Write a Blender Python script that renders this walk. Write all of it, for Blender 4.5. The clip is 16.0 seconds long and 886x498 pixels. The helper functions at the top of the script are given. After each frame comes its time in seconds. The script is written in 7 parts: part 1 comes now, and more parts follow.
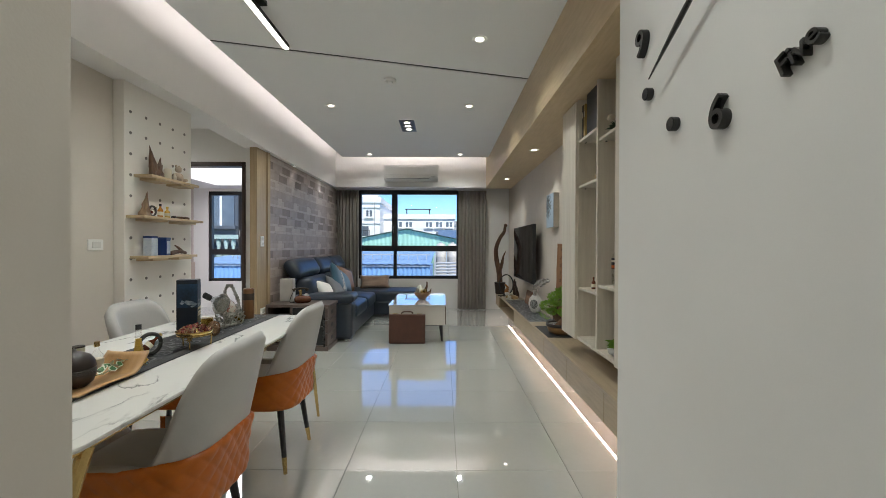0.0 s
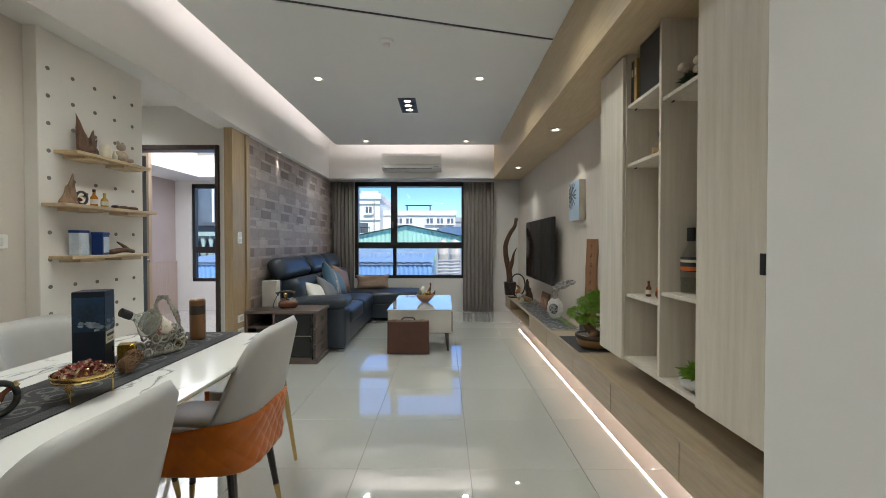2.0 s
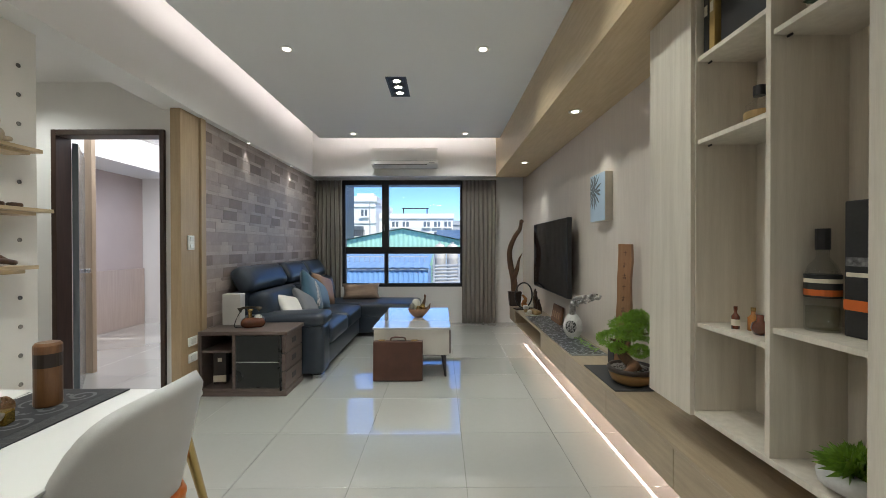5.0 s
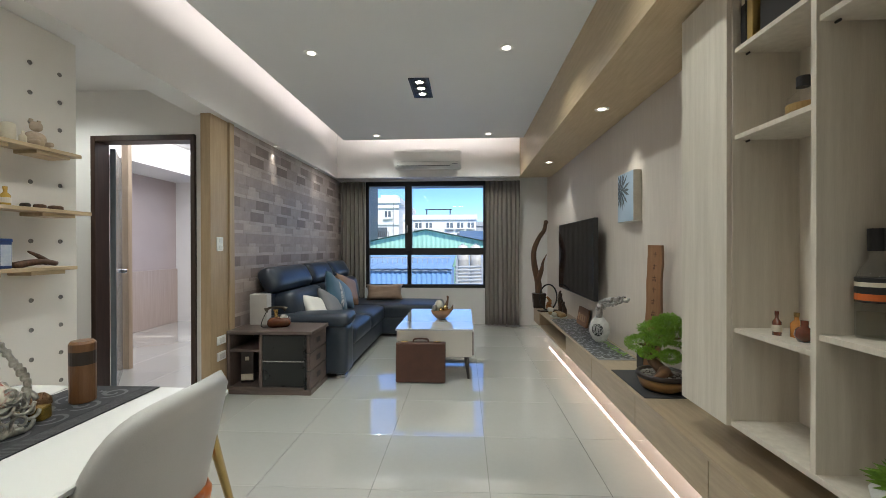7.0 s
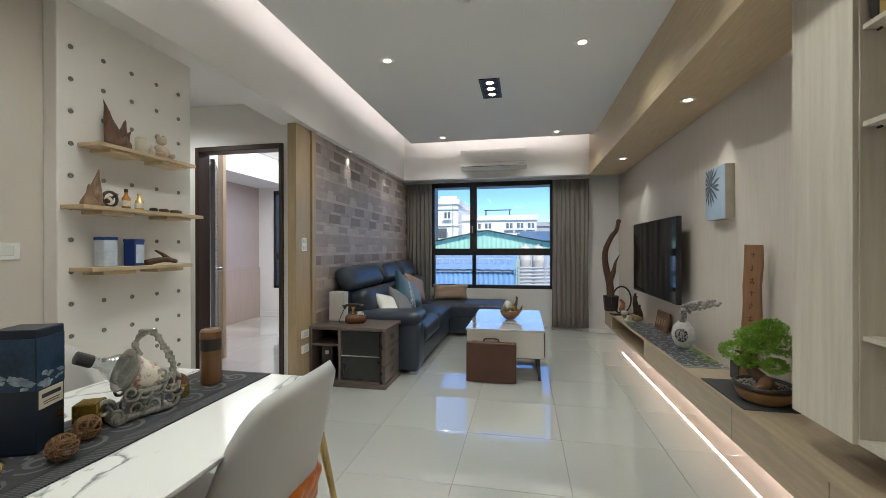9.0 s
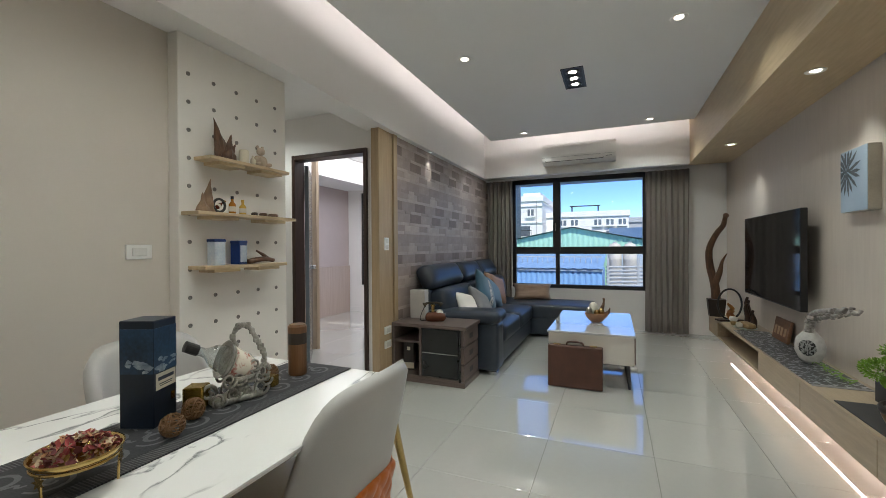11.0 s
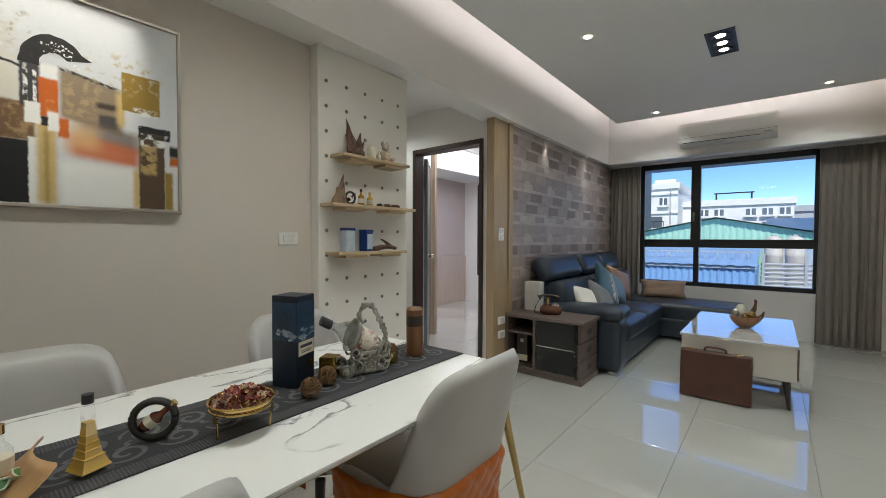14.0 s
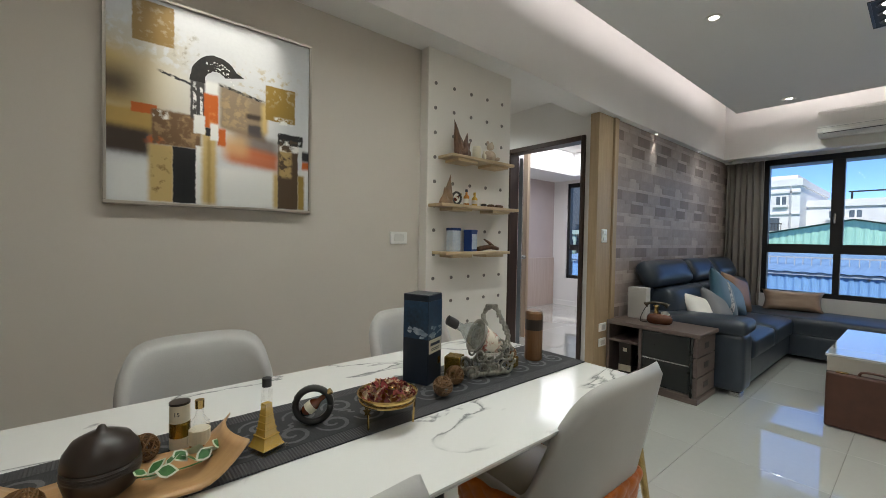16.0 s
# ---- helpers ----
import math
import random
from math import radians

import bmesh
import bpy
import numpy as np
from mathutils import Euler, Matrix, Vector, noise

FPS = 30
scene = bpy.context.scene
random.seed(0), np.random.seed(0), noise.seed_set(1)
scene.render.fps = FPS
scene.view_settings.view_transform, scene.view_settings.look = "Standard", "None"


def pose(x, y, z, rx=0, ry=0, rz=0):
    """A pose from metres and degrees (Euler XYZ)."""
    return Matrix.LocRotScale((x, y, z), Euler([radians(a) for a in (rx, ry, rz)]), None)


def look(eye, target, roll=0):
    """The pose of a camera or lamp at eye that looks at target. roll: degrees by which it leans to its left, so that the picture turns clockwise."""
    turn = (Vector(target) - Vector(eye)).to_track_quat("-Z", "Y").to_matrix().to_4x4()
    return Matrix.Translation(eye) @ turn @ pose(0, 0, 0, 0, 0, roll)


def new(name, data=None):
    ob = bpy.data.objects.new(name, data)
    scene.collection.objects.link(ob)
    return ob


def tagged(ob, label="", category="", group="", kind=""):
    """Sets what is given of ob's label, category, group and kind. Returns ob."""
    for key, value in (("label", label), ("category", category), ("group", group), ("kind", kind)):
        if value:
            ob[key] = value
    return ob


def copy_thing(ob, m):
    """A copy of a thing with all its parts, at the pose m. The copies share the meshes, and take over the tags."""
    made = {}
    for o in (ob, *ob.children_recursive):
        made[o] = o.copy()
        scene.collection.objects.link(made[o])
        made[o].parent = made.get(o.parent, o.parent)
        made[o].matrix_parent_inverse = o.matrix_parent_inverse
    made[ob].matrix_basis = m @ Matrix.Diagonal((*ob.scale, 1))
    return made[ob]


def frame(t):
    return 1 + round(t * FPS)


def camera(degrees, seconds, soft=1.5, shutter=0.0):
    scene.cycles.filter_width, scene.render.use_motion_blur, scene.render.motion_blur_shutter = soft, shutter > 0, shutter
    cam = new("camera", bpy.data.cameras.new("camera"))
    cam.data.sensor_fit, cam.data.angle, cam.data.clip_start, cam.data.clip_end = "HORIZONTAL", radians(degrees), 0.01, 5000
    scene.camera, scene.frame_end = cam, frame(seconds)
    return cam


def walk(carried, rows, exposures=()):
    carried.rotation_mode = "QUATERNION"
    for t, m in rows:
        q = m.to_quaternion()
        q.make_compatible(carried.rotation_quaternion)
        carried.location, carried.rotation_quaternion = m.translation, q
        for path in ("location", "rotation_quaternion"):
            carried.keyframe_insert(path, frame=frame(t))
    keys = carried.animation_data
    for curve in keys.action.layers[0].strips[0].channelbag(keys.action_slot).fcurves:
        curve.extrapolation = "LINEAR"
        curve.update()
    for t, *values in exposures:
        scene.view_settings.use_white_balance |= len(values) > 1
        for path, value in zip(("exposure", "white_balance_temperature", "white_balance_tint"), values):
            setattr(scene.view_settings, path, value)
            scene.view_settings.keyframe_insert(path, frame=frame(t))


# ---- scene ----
cam = camera(95.1, 16.0, soft=0.7)
PATH = [
    (0, (0.025, 0.022, 1.211), (0.022, 2.022, 1.196), 0.2),
    (0.5, (0.062, 0.189, 1.22), (0.048, 2.189, 1.199), 0.2),
    (1, (0.074, 0.339, 1.213), (0.057, 2.339, 1.186), 0.2),
    (1.5, (-0.002, 0.512, 1.214), (-0.014, 2.512, 1.183), 0.1),
    (2, (-0.037, 0.659, 1.204), (-0.042, 2.659, 1.174), -0.0),
    (2.5, (0.006, 0.831, 1.215), (0.006, 2.831, 1.187), -0.2),
    (3, (-0.008, 0.984, 1.207), (0.006, 2.983, 1.181), -0.3),
    (3.5, (-0.075, 1.133, 1.216), (-0.047, 3.133, 1.197), -0.3),
    (6, (-0.001, 1.372, 1.225), (-0.03, 3.372, 1.213), -0.1),
    (6.5, (-0.006, 1.374, 1.225), (-0.064, 3.373, 1.215), -0.2),
    (7, (-0.025, 1.374, 1.225), (-0.131, 3.371, 1.217), -0.1),
    (7.5, (-0.05, 1.368, 1.227), (-0.215, 3.361, 1.221), -0.1),
    (8, (-0.078, 1.358, 1.221), (-0.309, 3.345, 1.22), -0.1),
    (8.5, (-0.113, 1.343, 1.224), (-0.413, 3.321, 1.222), -0.1),
    (9, (-0.137, 1.339, 1.218), (-0.525, 3.301, 1.215), -0.1),
    (9.2, (-0.129, 1.337, 1.227), (-0.556, 3.291, 1.233), -0.8),
    (11.5, (-0.11, 1.391, 1.223), (-0.975, 3.194, 1.198), 0.1),
    (12, (-0.112, 1.396, 1.222), (-1.06, 3.157, 1.191), 0.0),
    (12.5, (-0.109, 1.398, 1.222), (-1.139, 3.113, 1.186), -0.0),
    (13, (-0.107, 1.397, 1.219), (-1.216, 3.061, 1.178), -0.1),
    (13.5, (-0.101, 1.396, 1.216), (-1.288, 3.005, 1.171), -0.0),
    (14, (-0.105, 1.389, 1.213), (-1.366, 2.941, 1.162), 0.2),
    (14.5, (-0.146, 1.361, 1.218), (-1.479, 2.851, 1.164), 0.4),
    (15, (-0.197, 1.324, 1.217), (-1.596, 2.752, 1.161), 0.6),
    (15.5, (-0.229, 1.297, 1.211), (-1.694, 2.657, 1.157), 0.7),
    (16, (-0.239, 1.294, 1.213), (-1.772, 2.578, 1.159), 1.0),
]
walk(cam, [(t, look(eye, target, roll)) for t, eye, target, roll in PATH],
     exposures=[(0, 0.92), (3.5, 0.91), (6, 0.99), (9, 0.93), (12, 0.74), (16, 0.68)])


# ---- world, sun, exposure ----
world = bpy.data.worlds.new("sky")
scene.world = world
world.use_nodes = True
wn = world.node_tree.nodes
sky = wn.new("ShaderNodeTexSky")
sky.sky_type, sky.sun_disc = 'NISHITA', False
sky.sun_elevation, sky.sun_rotation = radians(48), radians(200)
sky.air_density, sky.dust_density, sky.ozone_density = 0.9, 0.1, 5.0
sky.altitude = 3000
wn["Background"].inputs[1].default_value = 0.15
deep = wn.new("ShaderNodeHueSaturation")
deep.inputs["Hue"].default_value, deep.inputs["Saturation"].default_value = 0.508, 1.12
world.node_tree.links.new(sky.outputs[0], deep.inputs["Color"])
world.node_tree.links.new(deep.outputs[0], wn["Background"].inputs[0])


def lamp(name, kind, m, energy, colour=(1.0, 0.985, 0.93), **kw):
    data = bpy.data.lights.new(name, kind)
    data.energy, data.color = energy, colour
    if kind == 'AREA':
        data.shape, data.size, data.size_y = 'RECTANGLE', kw["w"], kw["h"]
        data.spread = radians(kw.get("spread", 180))
    if kind == 'SPOT':
        data.spot_size, data.spot_blend, data.shadow_soft_size = radians(kw["cone"]), kw.get("blend", 0.5), kw.get("soft", 0.03)
    if kind == 'SUN':
        data.angle = radians(0.5)
    ob = new(name, data)
    ob.matrix_world = m
    return ob


# sun from behind the flat, on the facades across the street
lamp("sun", 'SUN', look((3, -8, 10), (0, 0, 0)), 3.3, (1.0, 0.95, 0.87))
WARM, PINK = (0.945, 1.0, 0.955), (1.0, 0.92, 0.90)
# cove strips hidden above the ceiling panel's edges
lamp("cove_strip_side", 'AREA', look((-1.72, 3.3, 2.82), (-1.88, 3.3, 2.99)), 5.2, PINK, w=7.4, h=0.03)
lamp("cove_strip_end", 'AREA', look((-0.47, 7.06, 2.82), (-0.47, 7.25, 2.97)), 2.9, PINK, w=2.4, h=0.03)
# strip below the wall-hung console
lamp("console_strip", 'AREA', look((1.17, 4.5, 0.182), (1.17, 4.5, 0.0)), 2.0, (1.0, 0.78, 0.72), w=0.012, h=5.3)
# the last position is an unseen fill for the clock wall, without fitting
DOWN = [(-1.23, 4.52), (0.30, 4.52), (-1.23, 6.89), (0.30, 6.89), (0.29, 3.07), (0.15, 0.9)]
for x, y in DOWN:
    lamp("downlight_and_fill_beam", 'SPOT', look((x, y, 2.745), (x, y, 0)), 26 if y > 1 else 14, WARM, cone=138, blend=1.0, soft=0.035)
for k in (-1, 0, 1):
    lamp("triple_beam", 'SPOT', look((-0.44, 5.27 + 0.145 * k, 2.735), (-0.44, 5.27 + 0.145 * k, 0)), 10, WARM, cone=80, blend=0.7)
for y in (5.51, 6.69):
    lamp("brick_washer", 'SPOT', look((-1.992, y, 2.27), (-2.022, y, 1.0)), 4, WARM, cone=48, blend=0.5, soft=0.015)
for y in (4.55, 6.5):
    lamp("tv_wall_washer", 'SPOT', look((1.09, y, 2.275), (1.21, y, 0.8)), 10, WARM, cone=58, blend=1.0, soft=0.02)
lamp("picture_beam", 'SPOT', look((-1.62, 1.66, 2.74), (-2.17, 1.68, 2.02)), 34, (1.0, 0.97, 0.88), cone=34, blend=0.6)
lamp("pendant_glow", 'AREA', look((-1.15, 2.1, 2.655), (-1.15, 2.1, 0)), 7.0, WARM, w=0.03, h=1.75, spread=130)
# unseen bluish fill, added in place of the bedroom's daylight
lamp("bedroom_fill", 'AREA', look((-3.3, 6.2, 2.68), (-3.3, 6.2, 0)), 38, (0.90, 0.93, 1.0), w=2.2, h=2.4)
# supposed lamp out of view, added to brighten the corridor
lamp("unseen_corridor_beam", 'SPOT', look((-3.15, 3.98, 2.47), (-3.0, 3.98, 0)), 16, WARM, cone=150, blend=0.8, soft=0.05)
# unseen fill added behind the starting point, brightens the near walls
lamp("hall_fill", 'AREA', look((-0.3, -0.6, 2.74), (-0.3, -0.6, 0)), 6, WARM, w=0.5, h=0.5)

# ---- materials ----
MATS = {}


def mat(name, c1, c2=None, rough=0.5, metal=0.0, scale=8.0, stretch=(1, 1, 1), bump=0.0, fine=120.0, coat=0.0, rand=0.0, spec=0.5, emit=None, power=0.0, fbump=0.0, sheen=0.0, ramp_at=(0.32, 0.68), coat_ior=1.9):
    """Two-scale noise between two colours, with fine relief."""
    if name in MATS:
        return MATS[name]
    m = bpy.data.materials.new(name)
    m.use_nodes = True
    nt = m.node_tree
    N, Lk = nt.nodes, nt.links.new
    b = N["Principled BSDF"]
    c2 = c2 or tuple(c * 0.86 for c in c1)
    co = N.new("ShaderNodeTexCoord")
    mp = N.new("ShaderNodeMapping")
    mp.inputs["Scale"].default_value = stretch
    Lk(co.outputs["Object"], mp.inputs["Vector"])
    n1, n2 = N.new("ShaderNodeTexNoise"), N.new("ShaderNodeTexNoise")
    n1.inputs["Scale"].default_value, n1.inputs["Detail"].default_value = scale, 6
    n2.inputs["Scale"].default_value, n2.inputs["Detail"].default_value = fine, 3
    Lk(mp.outputs[0], n1.inputs["Vector"])
    Lk(mp.outputs[0], n2.inputs["Vector"])
    mx = N.new("ShaderNodeMath")
    mx.operation = 'MULTIPLY_ADD'
    mx.inputs[1].default_value = 0.3
    Lk(n2.outputs["Fac"], mx.inputs[0])
    sc = N.new("ShaderNodeMath")
    sc.operation = 'MULTIPLY'
    sc.inputs[1].default_value = 0.7
    Lk(n1.outputs["Fac"], sc.inputs[0])
    Lk(sc.outputs[0], mx.inputs[2])
    ramp = N.new("ShaderNodeValToRGB")
    ramp.color_ramp.elements[0].position, ramp.color_ramp.elements[1].position = ramp_at
    ramp.color_ramp.elements[0].color, ramp.color_ramp.elements[1].color = (*c2, 1), (*c1, 1)
    Lk(mx.outputs[0], ramp.inputs[0])
    col = ramp.outputs[0]
    if rand:
        oi = N.new("ShaderNodeObjectInfo")
        hs = N.new("ShaderNodeHueSaturation")
        ma = N.new("ShaderNodeMapRange")
        ma.inputs["To Min"].default_value, ma.inputs["To Max"].default_value = 1 - rand, 1 + rand
        Lk(oi.outputs["Random"], ma.inputs["Value"])
        Lk(ma.outputs[0], hs.inputs["Value"])
        Lk(col, hs.inputs["Color"])
        col = hs.outputs[0]
    Lk(col, b.inputs["Base Color"])
    rr = N.new("ShaderNodeMapRange")
    rr.inputs["To Min"].default_value, rr.inputs["To Max"].default_value = rough * 0.88, min(1, rough * 1.12)
    Lk(n1.outputs["Fac"], rr.inputs["Value"])
    Lk(rr.outputs[0], b.inputs["Roughness"])
    b.inputs["Metallic"].default_value = metal
    b.inputs["Specular IOR Level"].default_value = spec
    b.inputs["Coat Weight"].default_value = coat
    b.inputs["Coat Roughness"].default_value = 0.004
    b.inputs["Coat IOR"].default_value = coat_ior
    b.inputs["Sheen Weight"].default_value = sheen
    if bump or fbump:
        bp = N.new("ShaderNodeBump")
        bp.inputs["Strength"].default_value = bump or fbump
        bp.inputs["Distance"].default_value = 0.004 if bump else 0.0015
        Lk((n1 if bump else n2).outputs["Fac"], bp.inputs["Height"])
        Lk(bp.outputs[0], b.inputs["Normal"])
    if emit:
        b.inputs["Emission Color"].default_value = (*emit, 1)
        b.inputs["Emission Strength"].default_value = power
    MATS[name] = m
    return m


def glass_mat(name, tint=(1, 1, 1), gloss=1.0):
    m = bpy.data.materials.new(name)
    m.use_nodes = True
    nt = m.node_tree
    nt.nodes.remove(nt.nodes["Principled BSDF"])
    t, g, f, x = (nt.nodes.new("ShaderNode" + k) for k in ("BsdfTransparent", "BsdfGlossy", "LayerWeight", "MixShader"))
    k = nt.nodes.new("ShaderNodeMath")
    k.operation = 'MULTIPLY_ADD'
    k.inputs[1].default_value, k.inputs[2].default_value = 0.45 * gloss, 0.035 * gloss
    t.inputs[0].default_value = (*tint, 1)
    g.inputs["Roughness"].default_value = 0.01
    f.inputs["Blend"].default_value = 0.2
    nt.links.new(f.outputs["Facing"], k.inputs[0])
    nt.links.new(k.outputs[0], x.inputs[0])
    nt.links.new(t.outputs[0], x.inputs[1])
    nt.links.new(g.outputs[0], x.inputs[2])
    nt.links.new(x.outputs[0], nt.nodes["Material Output"].inputs[0])
    return m


PAINT = mat("wall_paint", (0.635, 0.58, 0.515), (0.61, 0.555, 0.49), rough=0.75, scale=3, fbump=0.12, fine=260)
WHITE = mat("white_paint", (0.80, 0.785, 0.765), (0.77, 0.755, 0.735), rough=0.7, scale=3, fbump=0.1, fine=260)
CEIL = mat("ceiling_paint", (0.80, 0.80, 0.79), (0.78, 0.78, 0.77), rough=0.8, scale=2, fbump=0.08, fine=260)
PANELW = mat("pegboard_white", (0.80, 0.765, 0.71), (0.77, 0.735, 0.68), rough=0.55, scale=4)
OAK = mat("oak", (0.60, 0.465, 0.295), (0.48, 0.355, 0.205), rough=0.42, scale=5, stretch=(9, 1.0, 9), fine=60, fbump=0.15)
OAKV = mat("oak_upright", (0.47, 0.35, 0.215), (0.37, 0.265, 0.155), rough=0.42, scale=5, stretch=(9, 9, 0.7), fine=60, fbump=0.15)
CONS = mat("grey_oak", (0.45, 0.355, 0.24), (0.33, 0.255, 0.17), rough=0.35, scale=4, stretch=(10, 1, 10), fine=50, fbump=0.15)
PALE = mat("pale_wood_laminate", (0.68, 0.62, 0.53), (0.555, 0.495, 0.41), rough=0.45, scale=4, stretch=(9, 9, 0.5), fine=40, fbump=0.1, rand=0.03)
TVW = mat("linen_wallcover", (0.66, 0.59, 0.52), (0.60, 0.53, 0.465), rough=0.7, scale=8, stretch=(6, 6, 0.5), fine=200, fbump=0.3)
TILE = mat("polished_tile", (0.57, 0.57, 0.535), (0.54, 0.54, 0.505), rough=0.05, scale=1.2, fine=30, rand=0.015, spec=0.5, coat=1.0, coat_ior=3.1)
GROUT = mat("grout", (0.22, 0.21, 0.19), rough=0.8)
BLACK = mat("black_aluminium", (0.022, 0.021, 0.022), (0.016, 0.015, 0.016), rough=0.38, spec=0.5)
DARKW = mat("dark_door_wood", (0.055, 0.030, 0.020), (0.030, 0.016, 0.012), rough=0.35, scale=6, stretch=(8, 8, 0.7))
NAVY = mat("navy_leather", (0.033, 0.044, 0.061), (0.024, 0.033, 0.048), rough=0.33, scale=10, fine=340, fbump=0.12)
GREYL = mat("grey_leather", (0.47, 0.455, 0.435), (0.43, 0.415, 0.395), rough=0.36, scale=8, fine=320, fbump=0.2)
ORANGE = mat("orange_leather", (0.55, 0.145, 0.010), (0.45, 0.105, 0.006), rough=0.32, scale=10, fine=320, fbump=0.2)
BRASS = mat("brass", (0.62, 0.44, 0.18), (0.52, 0.36, 0.14), rough=0.22, metal=1.0)
STEEL = mat("steel", (0.55, 0.55, 0.55), rough=0.25, metal=1.0)
SILVER = mat("antique_silver", (0.56, 0.54, 0.48), (0.20, 0.185, 0.16), rough=0.3, metal=0.9, scale=30)
CURT = mat("curtain_cloth", (0.285, 0.255, 0.225), (0.235, 0.205, 0.18), rough=0.85, scale=6, stretch=(1, 1, 0.3), fine=500, fbump=0.3, sheen=0.2)
GLOSSW = mat("white_lacquer", (0.78, 0.765, 0.735), (0.76, 0.745, 0.715), rough=0.12, coat=0.6)
GREYLAC = mat("warm_grey_lacquer", (0.55, 0.52, 0.475), (0.53, 0.50, 0.455), rough=0.3)
LIT = mat("lamp_disc", (1, 1, 1), rough=0.5, emit=(1.0, 0.94, 0.80), power=5.0)
STRIP = mat("led_strip", (1, 1, 1), rough=0.5, emit=(1.0, 0.84, 0.78), power=7.0)
SCREEN = mat("tv_screen", (0.008, 0.008, 0.01), rough=0.07, spec=0.5)
GLASS = glass_mat("clear_glass")
WINGLASS = glass_mat("window_glass", (0.93, 0.95, 0.96), 0.3)
AMBER = mat("amber_liquid", (0.55, 0.22, 0.03), (0.45, 0.16, 0.02), rough=0.08, coat=0.5)
GOLDLIQ = mat("gold_liquid", (0.72, 0.47, 0.10), (0.62, 0.38, 0.07), rough=0.08, coat=0.5)
LEAFG = mat("leaf_green", (0.30, 0.52, 0.05), (0.10, 0.22, 0.02), rough=0.5, scale=22, rand=0.2)
BARK = mat("bark_brown", (0.16, 0.085, 0.04), (0.07, 0.035, 0.018), rough=0.55, scale=14, stretch=(4, 4, 1), bump=0.5)
DRIFT = mat("driftwood", (0.15, 0.07, 0.032), (0.06, 0.028, 0.014), rough=0.5, scale=16, stretch=(4, 4, 0.8), bump=0.5)
DARKB = mat("dark_brown_lacquer", (0.030, 0.017, 0.011), (0.018, 0.010, 0.007), rough=0.36, scale=12)
WALNUT = mat("walnut_grey", (0.155, 0.115, 0.10), (0.095, 0.068, 0.06), rough=0.4, scale=5, stretch=(1, 9, 9), fine=60)
CHAR = mat("charcoal_gloss", (0.014, 0.016, 0.016), (0.010, 0.012, 0.012), rough=0.28)
BROWNL = mat("brown_case_leather", (0.088, 0.033, 0.02), (0.06, 0.022, 0.013), rough=0.45, scale=12, fine=260, fbump=0.4)
PAPER = mat("cream_paper", (0.72, 0.66, 0.52), rough=0.6)
PLASTIC = mat("white_plastic", (0.80, 0.79, 0.76), (0.78, 0.77, 0.74), rough=0.35)


# ---- builders ----
def part(name, bm, material, parent=None, label="", smooth=False, kind="", flat_angle=None):
    me = bpy.data.meshes.new(name)
    bmesh.ops.recalc_face_normals(bm, faces=bm.faces)
    bm.to_mesh(me)
    bm.free()
    if smooth:
        me.shade_smooth()
    me.materials.append(material)
    ob = new(name, me)
    if parent is not None:
        ob.parent = parent
    return tagged(ob, label, kind=kind)


def thing(name, m, label, category, group="", kind=""):
    ob = new(name)
    ob.empty_display_size = 0.05
    ob.matrix_world = m
    return tagged(ob, label, category, group, kind)


def box(x0, y0, z0, x1, y1, z1, bev=0.0, m=None, bm=None, seg=1):
    """An axis-aligned box, its edges bevelled, added to bm."""
    b = bmesh.new()
    bmesh.ops.create_cube(b, size=1)
    for v in b.verts:
        v.co = Vector(((x0 + x1) / 2 + v.co.x * (x1 - x0), (y0 + y1) / 2 + v.co.y * (y1 - y0), (z0 + z1) / 2 + v.co.z * (z1 - z0)))
    if bev:
        bmesh.ops.bevel(b, geom=b.edges[:], offset=bev, segments=seg, affect='EDGES', profile=0.5)
    if m is not None:
        b.transform(m)
    return merge(bm, b)


def merge(bm, b):
    if bm is None:
        return b
    me = bpy.data.meshes.new("tmp")
    b.to_mesh(me)
    b.free()
    bm.from_mesh(me)
    bpy.data.meshes.remove(me)
    return bm


def cyl(x, y, z0, z1, r0, r1=None, n=20, bm=None, m=None, bev=0.0):
    b = bmesh.new()
    r1 = r0 if r1 is None else r1
    bmesh.ops.create_cone(b, cap_ends=True, segments=n, radius1=r0, radius2=r1, depth=z1 - z0)
    if bev:
        bmesh.ops.bevel(b, geom=[e for e in b.edges if abs(e.verts[0].co.z - e.verts[1].co.z) < 1e-6], offset=bev, segments=2, affect='EDGES')
    b.transform(Matrix.Translation((x, y, (z0 + z1) / 2)))
    if m is not None:
        b.transform(m)
    return merge(bm, b)


def lathe(profile, n=28, bm=None, m=None, sx=1.0, sy=1.0):
    """Turns (radius, z) pairs about the z axis."""
    b = bmesh.new()
    rings = []
    for r, z in profile:
        if r < 1e-5:
            rings.append([b.verts.new((0, 0, z))])
        else:
            rings.append([b.verts.new((r * sx * math.cos(2 * math.pi * k / n), r * sy * math.sin(2 * math.pi * k / n), z)) for k in range(n)])
    for a, c in zip(rings, rings[1:]):
        for k in range(n):
            q = [a[k % len(a)], a[(k + 1) % len(a)], c[(k + 1) % len(c)], c[k % len(c)]]
            q = list(dict.fromkeys(q))
            if len(q) > 2:
                b.faces.new(q)
    for ring, rev in ((rings[0], True), (rings[-1], False)):
        if len(ring) > 2:
            b.faces.new(ring[::-1] if rev else ring)
    if m is not None:
        b.transform(m)
    return merge(bm, b)


